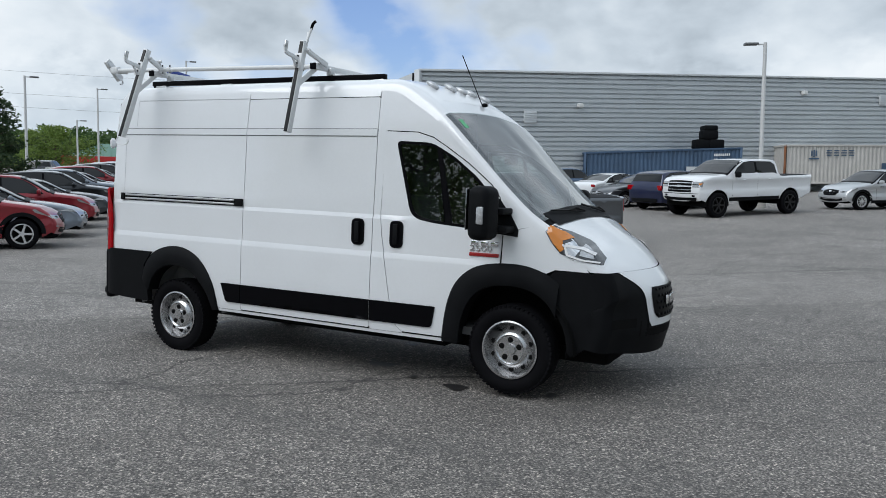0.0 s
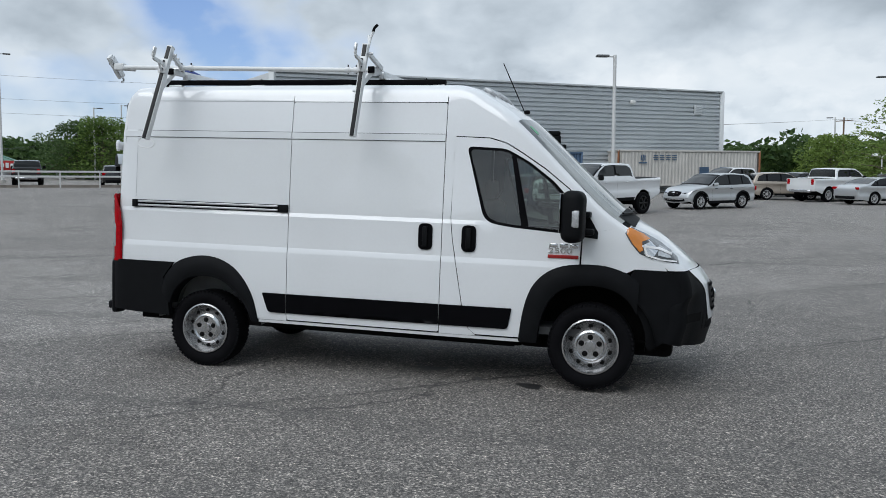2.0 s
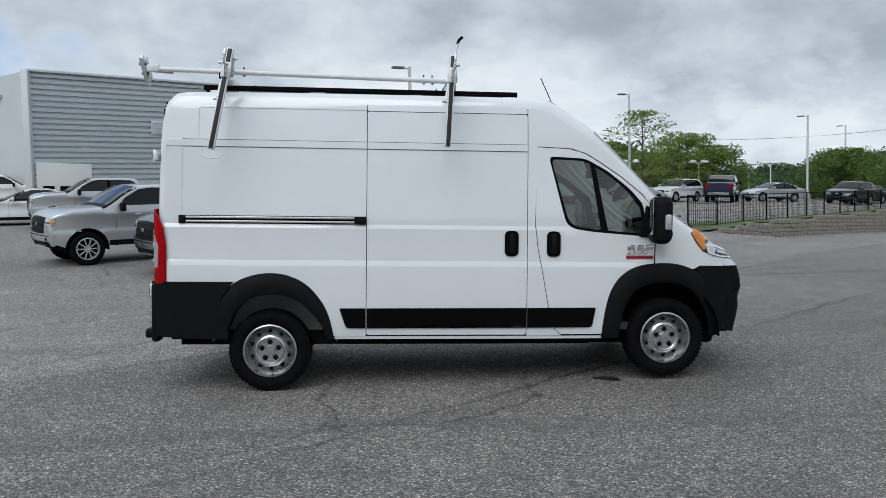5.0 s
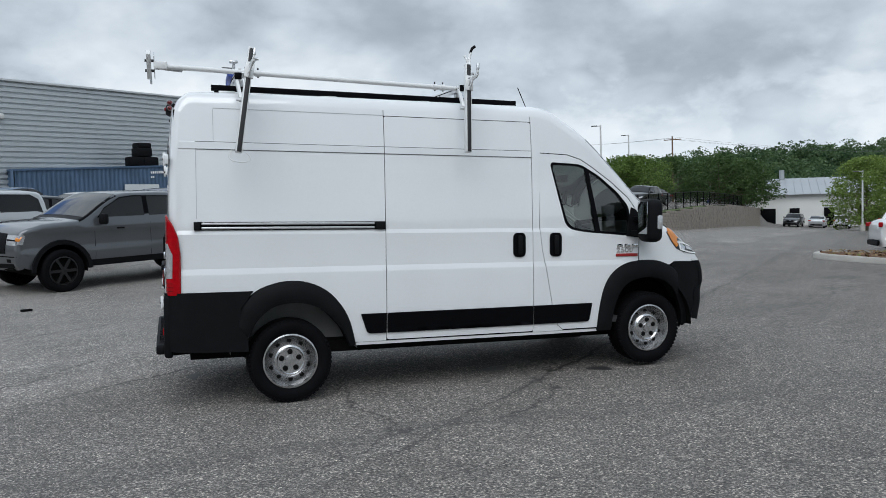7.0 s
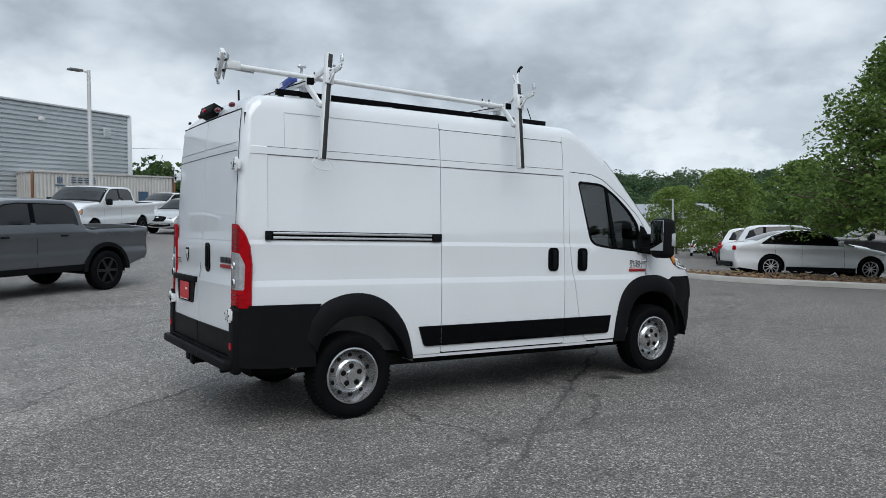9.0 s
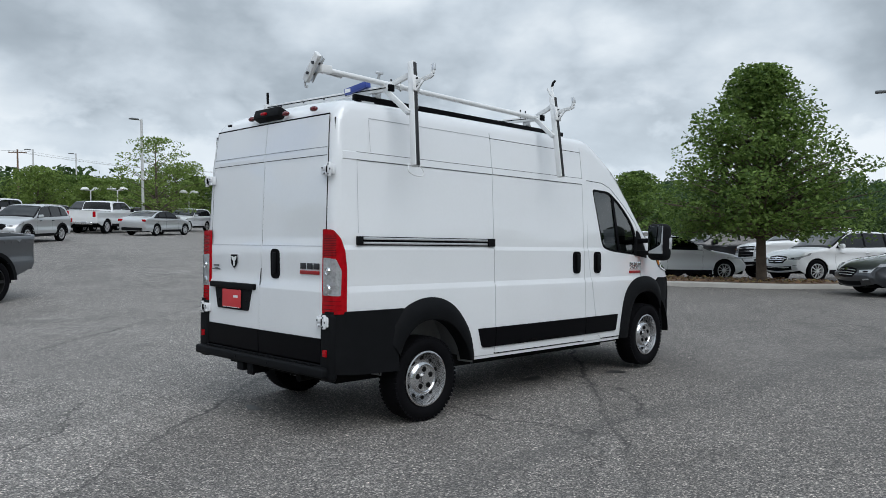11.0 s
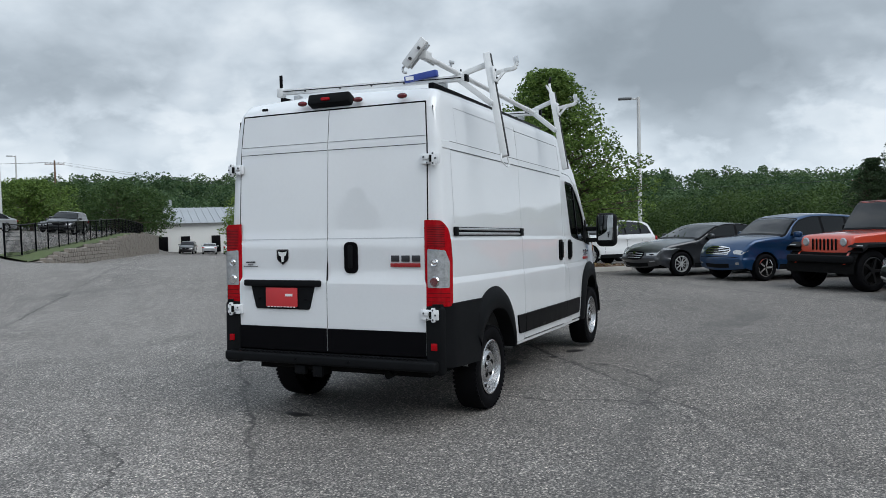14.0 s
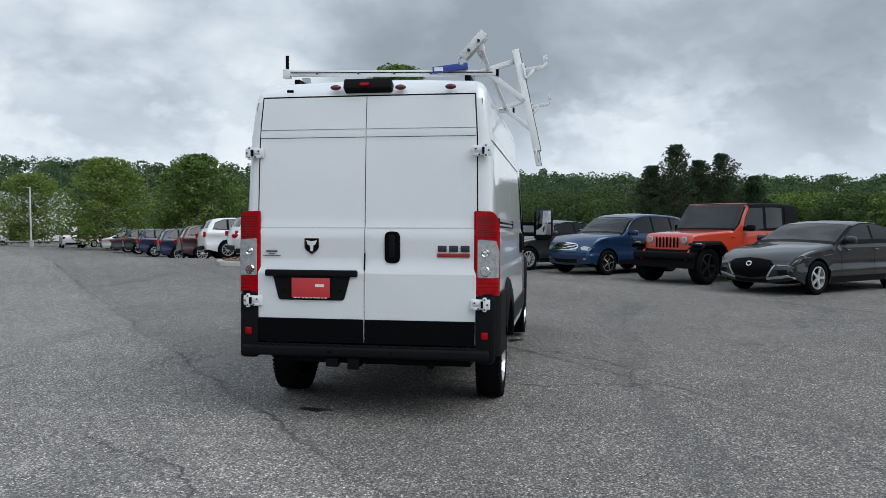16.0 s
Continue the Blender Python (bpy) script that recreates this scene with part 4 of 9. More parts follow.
# sliding-door rail on the rear flank
for s in (-1, 1):
    rl = vpart("door_rail", boxed((0.015, s * 0.970, 1.462), (1.55, 0.014, 0.066), None, 0.003), M_BLACKGL)
    vpart("rail_strip", boxed((0.0, s * 0.980, 1.480), (1.40, 0.014, 0.018), None, 0.004), M_ALU, rl)
    vpart("rail_strip", boxed((0.0, s * 0.980, 1.446), (1.40, 0.014, 0.018), None, 0.004), M_ALU, rl)
    vpart("rail_end", boxed((-0.735, s * 0.979, 1.462), (0.05, 0.02, 0.068), None, 0.004), M_BLACKPL, rl)
    vpart("rail_end", boxed((0.755, s * 0.979, 1.462), (0.085, 0.02, 0.068), None, 0.004), M_BLACKPL, rl)

# lamps at the tail: red column with a clear middle, wrapped round the corner
for s in (-1, 1):
    def corner(u, z, out, s=s):
        """u runs from the rear face (0) round the corner to the flank (0.26)."""
        x = float(np.interp(u, [0, 0.10, 0.15, 0.20, 0.28], [-1.018, -1.016, -1.0, -0.955, -0.87]))
        y = float(np.interp(u, [0, 0.10, 0.15, 0.20, 0.28], [0.835, 0.94, 0.982, 1.002, 1.006]))
        return Vector((x - out * 0.7, s * (y + out * 0.7), z))

    tl = vpart("tail_lamp", panel(rounded([(0.0, 0.922), (0.255, 0.922), (0.255, 1.25), (0.235, 1.38), (0.19, 1.48), (0.12, 1.54), (0.0, 1.545)], [0.01, 0.01, 0, 0, 0.03, 0.02, 0.01]), corner, step=0.03, depth=0.02), M_RED, label="tall red and clear tail lamp")
    vpart("clear_lens", panel(rounded([(0.012, 1.055), (0.195, 1.055), (0.20, 1.24), (0.15, 1.325), (0.012, 1.335)], 0.012), lambda u, z, o: corner(u, z, o + 0.004), step=0.03, depth=0.01), M_CLEARLENS, tl)
    lb = bmesh.new()
    lathe(lb, [(0.0, 0.012), (0.03, 0.012), (0.038, 0.0)], 20, "y")
    lb.transform(Matrix.Translation((-1.022, s * 0.905, 1.10)) @ Matrix.Rotation(radians(90), 4, "Z"))
    vpart("bulb", lb, M_CHROME, tl)
    lb = bmesh.new()
    lathe(lb, [(0.0, 0.008), (0.018, 0.006), (0.024, 0.012), (0.030, 0.0)], 20, "y")
    lb.transform(Matrix.Translation((-1.022, s * 0.905, 1.235)) @ Matrix.Rotation(radians(90), 4, "Z"))
    vpart("bulb", lb, M_CHROME, tl)
    for k in range(16):
        z = 1.35 + 0.0125 * k if k < 13 else 0.955 + 0.03 * (k - 13)
        rib = bmesh.new()
        grid_mesh(rib, [[corner(u, z + e, 0.0025) for e in (-0.0022, 0.0022)] for u in np.linspace(0.012, 0.15 if k < 13 else 0.20, 8)])
        vpart("lens_rib", rib, M_DARKRED, tl)


# rear doors
def rear(y, z, out):
    i = float(np.interp(z, [q[1] for q in V_PROF[:I_ROOF0 + 1]], range(I_ROOF0 + 1)))
    k = min(int(i), I_ROOF0 - 1)
    x = V_PROF[k][0] + (V_PROF[k + 1][0] - V_PROF[k][0]) * (i - k)
    bulge = float(np.interp(z, [1.085, 1.10, 1.13, 1.40, 1.43, 2.094, 2.100, 2.158, 2.164], [0.024, 0.020, 0.0, 0.014, 0.0, 0.0, 0.006, 0.006, 0.0]))
    return Vector((x - 0.006 - bulge - out + 0.015 * (y / 0.85) ** 2, y, z))


def half(z):
    return float(np.interp(z, [0.6, 1.0, 1.55, 2.1, 2.42], [0.835, 0.838, 0.838, 0.832, 0.812]))


for s in (-1, 1):
    poly = [(s * 0.003, 0.56)] + [(s * half(z), z) for z in np.linspace(0.56, 2.405, 14)] + [(s * 0.003, 2.405)]
    rd = vpart("rear_door", panel(poly, rear, step=0.09, rows=V_CREASES, depth=0.014), M_WHITE)
    vpart("door_moulding", panel([(s * 0.006, 0.553), (s * 0.828, 0.553), (s * 0.832, 0.733), (s * 0.006, 0.733)], lambda y, z, o: rear(y, z, o + 0.012), step=0.1, depth=0.012), M_BLACKGL, rd)
    for zz in (1.985, 0.862):
        hx = -1.006 if zz > 1.5 else -1.046
        hg = boxed((hx + 0.01, s * 0.872, zz), (0.035, 0.145, 0.075), None, 0.008)
        box(hg, (hx - 0.009, s * 0.905, zz), (0.03, 0.03, 0.105), None, 0.008)
        box(hg, (hx - 0.012, s * 0.845, zz + 0.012), (0.02, 0.05, 0.035), None, 0.006)
        box(hg, (hx - 0.006, s * 0.845, zz - 0.03), (0.02, 0.045, 0.02), None, 0.005)
        vpart("hinge", hg, M_WHITE, rd, "white bolted hinge")
        for by, bz in ((0.832, 0.012), (0.858, -0.030), (0.905, 0.035), (0.905, -0.035), (0.925, 0.0)):
            vpart("hinge_bolt", boxed((hx - 0.024, s * by, zz + bz), (0.008, 0.014, 0.014), None, 0.003, 1), M_LINE, rd)
        vpart("hinge_shadow", boxed((hx + 0.002, s * 0.888, zz), (0.05, 0.022, 0.05), None, 0.002), M_DARK, rd)
    # crease shade painted across the doors: dark above, pale at mid height
    for zz in (2.097, 2.161, 1.418):
        gb = bmesh.new()
        grid_mesh(gb, [[rear(s * y, zz + e, 0.0012) for e in (-0.003, 0.003)] for y in np.linspace(0.006, half(zz) - 0.004, 9)])
        vpart("crease_shade_line", gb, M_LINE if zz > 2 else M_SOFTLINE, rd)
    # dark seals between the doors and the frame
    sl = bmesh.new()
    grid_mesh(sl, [[rear(s * (half(z) + d), z, -0.003) for d in (-0.002, 0.010)] for z in np.linspace(0.60, 2.415, 12)])
    vpart("door_seal", sl, M_DARK, rd)
sl = bmesh.new()
grid_mesh(sl, [[rear(y, z, -0.004) for y in (-0.006, 0.006)] for z in np.linspace(0.60, 2.41, 12)])
vpart("centre_seal", sl, M_DARK)
sl = bmesh.new()
grid_mesh(sl, [[rear(y, z, 0.0) for z in (2.402, 2.416)] for y in np.linspace(-0.82, 0.82, 14)])
vpart("top_seal", sl, M_DARK)
hd = vpart("rear_handle", panel(rounded([(-0.270, 1.155), (-0.154, 1.155), (-0.154, 1.392), (-0.270, 1.392)], 0.048, 6), lambda y, z, o: rear(y, z, o + 0.012), step=0.04, depth=0.016), M_BLACKGL)
vpart("grip", boxed((-1.03, -0.212, 1.28), (0.026, 0.045, 0.17), None, 0.010), M_BLACKPL, hd)
pr = vpart("plate_recess", panel(rounded([(0.155, 0.872), (0.665, 0.872), (0.715, 1.06), (0.105, 1.06)], 0.02), lambda y, z, o: rear(y, z, o + 0.010), step=0.1, depth=0.012), M_BLACKPL)
vpart("plate_bar", boxed((-1.045, 0.41, 1.075), (0.045, 0.72, 0.05), None, 0.012), M_BLACKPL, pr)
vpart("dealer_plate", boxed((-1.052, 0.41, 0.965), (0.006, 0.30, 0.15), None, 0.003), M_PLATERED, pr, "plain red dealer plate")
vpart("plate_frame", boxed((-1.048, 0.41, 0.890), (0.012, 0.31, 0.018), None, 0.003), M_BLACKGL, pr)
for k in range(9):
    vpart("printed_bar", boxed((-1.0552, 0.53 - 0.03 * k, 0.890), (0.002, 0.018 if k % 3 else 0.024, 0.007)), M_SIGNWHITE, pr)
vpart("printed_bar", boxed((-1.0562, 0.34, 0.983), (0.002, 0.07, 0.02)), M_SIGNWHITE, pr)
for yy in (0.19, 0.63):
    vpart("plate_screw", boxed((-1.044, yy, 0.948), (0.008, 0.02, 0.02), None, 0.004), M_BLACKGL, pr)
# shield-shaped badge
sh = rounded([(0.352, 1.340), (0.352, 1.255), (0.41, 1.213), (0.468, 1.255), (0.468, 1.340)], [0.01, 0.03, 0.01, 0.03, 0.01])
eb = vpart("shield_badge", panel(sh, lambda y, z, o: rear(y, z, o + 0.012), step=0.05, depth=0.014), M_CHROME)
vpart("badge_field", panel(rounded([(0.359, 1.333), (0.359, 1.258), (0.41, 1.222), (0.461, 1.258), (0.461, 1.333)], 0.008), lambda y, z, o: rear(y, z, o + 0.014), step=0.05, depth=0.004), M_BLACKGL, eb)
vpart("badge_inset", panel(rounded([(0.368, 1.323), (0.38, 1.290), (0.395, 1.285), (0.402, 1.240), (0.418, 1.240), (0.425, 1.285), (0.44, 1.290), (0.452, 1.323), (0.41, 1.315)], 0.004), lambda y, z, o: rear(y, z, o + 0.017), step=0.05, depth=0.005), M_RACKWHITE, eb)
for k, (yy, zz, ww) in enumerate([(0.73, 1.238, 0.09), (0.73, 1.217, 0.05), (0.73, 1.206, 0.14)]):
    vpart("dealer_decal", boxed((-1.0125, yy, zz), (0.003, ww, 0.011 if k == 0 else 0.006)), M_BADGE)


def badge(text, size, where, turn, mat, wide=1.2):
    """Raised maker's bars in place of a brand name."""
    me = lettering(text, size, mat, "badge_lettering", 0.008, wide)
    me.transform(RAKE @ Matrix.Translation(where) @ Matrix.Rotation(turn, 4, "Z"))
    return part("badge_lettering", me, None, van)


def bars(n, x0, dx, z, w, h, y, mat, along="x", x=0):
    for k in range(n):
        if along == "x":
            vpart("badge_bar", boxed((x0 + dx * k, y, z), (w, 0.012, h), None, 0.003), mat)
        else:
            vpart("badge_bar", boxed((x, x0 + dx * k, z), (0.012, w, h), None, 0.003), mat)


# side badge: a row of chrome blocks (brand shape), the number 2500 and a red strip
bars(3, 3.115, 0.083, 1.253, 0.066, 0.034, -v_width(3.2, 1.25) - 0.004, M_CHROME)
badge("2500", 0.062, (3.073, -v_width(3.07, 1.21) - 0.006, 1.193), radians(2.5), M_CHROME, 1.55)
vpart("badge_strip", boxed((3.195, -v_width(3.2, 1.17) - 0.004, 1.165), (0.245, 0.012, 0.028), Matrix.Rotation(radians(2.5), 3, "Z"), 0.004), M_BADGERED)
bars(3, -0.585, -0.085, 1.266, 0.066, 0.046, 0, M_BADGE, "y", -1.012)
vpart("badge_strip", boxed((-1.012, -0.668, 1.218), (0.012, 0.245, 0.028), None, 0.004), M_BADGERED)
# reflectors, step bumper, hitch
for s in (-1, 1):
    vpart("reflector", boxed((-1.045, s * 0.905, 0.632), (0.012, 0.048, 0.052), None, 0.004), M_RED)
    cb = boxed((-1.0, s * 0.905, 0.675), (0.085, 0.145, 0.50), None, 0.03, 3)
    vpart("rear_corner_bumper", cb, M_BLACKPL)
bm = boxed((-1.04, 0, 0.492), (0.15, 1.88, 0.075), None, 0.02, 3)
box(bm, (-0.99, 0, 0.526), (0.10, 1.70, 0.03), None, 0.008)
step_b = vpart("step_bumper", bm, M_BLACKPL, label="black plastic rear step")
for k in range(40):
    vpart("tread_rib", boxed((-1.035, -0.78 + 0.04 * k, 0.534), (0.10, 0.014, 0.006)), M_BLACKPL, step_b)
for yy in (0.25, -0.22):
    vpart("parking_sensor", boxed((-1.116, yy, 0.494), (0.006, 0.022, 0.022), None, 0.003), M_BLACKGL, step_b)
bm = boxed((-0.98, 0.075, 0.405), (0.20, 0.07, 0.07), None, 0.006)
box(bm, (-1.06, 0.075, 0.405), (0.03, 0.09, 0.09), None, 0.008)
box(bm, (-0.90, 0.0, 0.455), (0.06, 1.1, 0.06), None, 0.006)
box(bm, (-1.04, 0.24, 0.41), (0.06, 0.10, 0.07), None, 0.012)
vpart("tow_hitch", bm, M_BLACKPL)
vpart("exhaust_pipe", tubed([(-0.60, -0.45, 0.40), (-0.98, -0.50, 0.395)], 0.028), M_DARK)
# high brake lamp, camera box, markers
cbx = vpart("brake_lamp_box", boxed((-0.93, -0.008, 2.480), (0.12, 0.37, 0.085), Matrix.Rotation(0.35, 3, "Y"), 0.015), M_BLACKPL)
vpart("brake_lamp", boxed((-0.995, 0.01, 2.489), (0.03, 0.075, 0.024), Matrix.Rotation(0.2, 3, "Y"), 0.008), M_RED, cbx)
for yy, up in ((0.243, 0.020), (-0.258, 0.012), (-0.635, 0.008)):
    bm = bmesh.new()
    bmesh.ops.create_uvsphere(bm, u_segments=14, v_segments=8, radius=0.5)
    bm.transform(Matrix.Translation((-0.955, yy, 2.455 + up)) @ Matrix.Diagonal((0.06, 0.085, 0.042, 1)))
    vpart("marker_lamp", bm, M_MARKER)
vpart("roof_bracket", boxed((-0.955, 0.60, 2.455), (0.02, 0.05, 0.02), None, 0.004), M_BLACKPL)
for yy in (-0.62, -0.25, 0.0, 0.25, 0.62):
    z0 = VS.at(V_I(2.48, 2.53), yy / 0.9 * 0.8)
    bm = bmesh.new()
    bmesh.ops.create_uvsphere(bm, u_segments=14, v_segments=8, radius=0.5)
    bm.transform(Matrix.Translation(z0 + Vector((0.01, 0, 0.012))) @ Matrix.Rotation(0.5, 4, "Y") @ Matrix.Diagonal((0.14, 0.06, 0.05, 1)))
    vpart("roof_marker_lamp", bm, M_CLEARLENS, label="clear roof marker lamp")
ant = VS.at(V_I(2.72, 2.385), 0.0)
an = vpart("antenna", tubed([ant + Vector((0.0, 0, 0.0)), ant + Vector((-0.22, 0, 0.46))], 0.0045, 8), M_BLACKGL)
vpart("antenna_base", boxed(ant + Vector((0.02, 0, 0.012)), (0.05, 0.04, 0.035), None, 0.012), M_BLACKGL, an)

# head lamps, grille, wipers, cowl
SKINS = [BVHTree.FromBMesh(b) for b in (panel(fender, right, rows=V_CREASES), nose_sheet(lambda v: I_WS1 + 2, lambda v: level(v, SEAM_Z + 0.003), 16))]


def lamp_skin(x, z, out, s):
    """A point on wing or bonnet, whichever lies outermost at (x, z)."""
    hits = [h for h in (t.ray_cast(Vector((x, -1.6, z)), Vector((0, 1, 0)), 1.6) for t in SKINS) if h[0] is not None]
    p, n = min(((h[0], h[1]) for h in hits), key=lambda h: h[0].y) if hits else (Vector((x, -VS.y_at(x, z), z)), Vector((0.3, -0.7, 0.6)))
    n = n if n.y < 0 else -n
    p = p + n * out
    return Vector((p.x, -s * p.y, p.z))


LAMP = [(3.645, 1.440), (3.672, 1.37), (3.722, 1.29), (3.79, 1.215), (3.88, 1.182), (3.99, 1.160), (4.095, 1.146), (4.085, 1.19), (4.03, 1.245), (3.93, 1.315), (3.82, 1.375), (3.72, 1.42)]
for s in (-1, 1):
    hl = vpart("head_lamp", panel(LAMP, lambda x, z, o: lamp_skin(x, z, o + 0.004, s), step=0.025, depth=0.012), M_DARKLENS, label="amber and clear head lamp")
    for nm, mt, out, poly in (
            ("amber_lens", M_AMBER, 0.009, [(3.66, 1.425), (3.685, 1.365), (3.735, 1.288), (3.79, 1.228), (3.815, 1.245), (3.80, 1.31), (3.86, 1.33), (3.80, 1.372), (3.72, 1.408)]),
            ("reflector", M_CHROME, 0.008, [(3.825, 1.215), (3.90, 1.198), (3.93, 1.25), (3.87, 1.31), (3.82, 1.29)]),
            ("reflector", M_CLEARLENS, 0.008, [(3.93, 1.205), (4.03, 1.185), (4.01, 1.235), (3.93, 1.285)]),
            ("lamp_strip", M_SIGNWHITE, 0.013, [(3.80, 1.287), (3.93, 1.263), (4.03, 1.222), (4.03, 1.208), (3.93, 1.247), (3.805, 1.27)]),
            ("lamp_strip", M_SIGNWHITE, 0.013, [(3.81, 1.28), (3.825, 1.28), (3.85, 1.21), (3.95, 1.183), (4.07, 1.163), (4.07, 1.153), (3.94, 1.171), (3.836, 1.20)])):
        vpart(nm, panel(poly, lambda x, z, o: lamp_skin(x, z, o + out, s), step=0.025, depth=0.004), mt, hl)
def nose_patch(tab, out, m=16, k=10):
    """A sheet on the nose between two heights; tab gives its half width v at each height z."""
    wide = lerp_table(tab)
    zs = np.linspace(tab[-1][0], tab[0][0], k + 1)
    bm = bmesh.new()
    grid_mesh(bm, [[VS.at(level(v, z), v, out) for v in np.linspace(-wide(z), wide(z), m + 1)] for z in zs])
    bmesh.ops.recalc_face_normals(bm, faces=bm.faces)
    return bm


gs = vpart("grille_surround", nose_patch([(0.66, 0.40), (0.70, 0.44), (0.90, 0.50), (0.98, 0.56), (1.03, 0.66), (SEAM_Z - 0.003, 0.76)], 0.010), M_WHITE, label="white grille surround")
vpart("grille", nose_patch([(0.715, 0.30), (0.75, 0.37), (0.90, 0.41), (0.955, 0.38)], 0.014), M_BLACKGL, gs)
for r_ in range(5):
    for c_ in range(9):
        v = -0.30 + c_ * 0.075 + (0.037 if r_ % 2 else 0)
        vpart("grille_cell", boxed(VS.at(level(v, 0.935 - 0.048 * r_), v, 0.012), (0.016, 0.052, 0.026), None, 0.008, 1), M_BLACKPL, gs)
for k in range(3):
    v = -0.12 + 0.12 * k
    vpart("badge_bar", boxed(VS.at(level(v, 0.845), v, 0.024), (0.016, 0.085, 0.07), None, 0.006), M_CHROME, gs)
vpart("intake_slot", nose_patch([(0.585, 0.40), (0.60, 0.46), (0.635, 0.46), (0.645, 0.42)], 0.006, 12, 3), M_DARK)
vpart("bumper_underside", boxed((3.95, 0, 0.47), (0.40, 1.30, 0.02)), M_DARK)
vpart("lower_intake", VS.strip(V_NP - 9, V_NP - 5, -0.55, 0.55, out=0.004, m=10), M_DARK)
for s in (-1, 1):
    bm = bmesh.new()
    grid_mesh(bm, [[VS.at(level(s * v, z), s * v, 0.007) for v in np.linspace(0.60, 0.86, 7)] for z in (0.665, 0.69, 0.735)])
    vpart("bumper_vent", bm, M_DARK)
vpart("cowl", VS.strip(I_WS1 - 0.5, I_WS1 + 3.2, -0.80, 0.80, out=0.008, m=20), M_BLACKPL)
for s, y0 in ((-1, -0.18), (1, 0.45)):
    a = VS.at(I_WS1 + 1.0, y0, 0.03)
    pts = [VS.at(I_WS1 + 1.0 - k * 0.35, y0 - 0.13 * k, 0.025) for k in range(5)]
    wp = vpart("wiper", tubed(pts, 0.008, 8), M_BLACKGL)
    vpart("wiper_arm", tubed([a, VS.at(I_WS1 + 0.2, y0 - 0.15, 0.04), pts[2]], 0.010, 8), M_BLACKGL, wp)
vpart("windscreen_sticker", VS.strip(I_WS0 + 1.0, I_WS0 + 2.0, -0.80, -0.74, out=0.006, m=3), M_STICKER)

# cab inside
bm = boxed((3.45, 0, 1.12), (0.55, 1.70, 0.34), None, 0.08, 3)
box(bm, (3.25, 0.42, 1.30), (0.25, 0.45, 0.12), None, 0.04)
vpart("dashboard", bm, M_INTERIOR)
for s in (-1, 1):
    bm = boxed((2.62, s * 0.47, 0.90), (0.52, 0.50, 0.16), None, 0.06, 3)
    box(bm, (2.40, s * 0.47, 1.27), (0.15, 0.48, 0.66), Matrix.Rotation(-0.15, 3, "Y"), 0.06, 3)
    box(bm, (2.33, s * 0.47, 1.70), (0.10, 0.27, 0.18), None, 0.04, 3)
    vpart("seat", bm, M_SEAT)
bm = bmesh.new()
R = Matrix.Translation((3.08, 0.45, 1.30)) @ Matrix.Rotation(radians(-60), 4, "Y")
ringp = [R @ Vector((0.19 * math.cos(a), 0.19 * math.sin(a), 0)) for a in [2 * math.pi * k / 24 for k in range(25)]]
tube(bm, ringp, 0.014, 8, False)
tube(bm, [R @ Vector((0, -0.19, 0)), R @ Vector((0, 0.19, 0))], 0.014, 8)
vpart("steering_wheel", bm, M_INTERIOR)
bm = boxed((2.215, 0, 1.35), (0.03, 1.80, 1.55))
vpart("bulkhead", bm, M_INTERIOR)
vpart("cab_floor", boxed((2.8, 0, 0.55), (1.3, 1.84, 0.06)), M_INTERIOR)
vpart("rear_view_mirror", boxed((3.0, 0.0, 1.93), (0.04, 0.24, 0.08), None, 0.015), M_BLACKGL)

# wheels: steel discs with round holes and a star of five bolts
def tyre_mesh(R, w, r):
    bm = bmesh.new()
    lathe(bm, [(r, -w * 0.36), (r + 0.02, -w * 0.46), (r + (R - r) * 0.55, -w * 0.5), (R - 0.03, -w * 0.47), (R - 0.006, -w * 0.40), (R, -w * 0.30), (R, w * 0.30), (R - 0.006, w * 0.40), (R - 0.03, w * 0.47), (r + (R - r) * 0.55, w * 0.5), (r + 0.02, w * 0.46), (r, w * 0.36)], 48)
    return bm


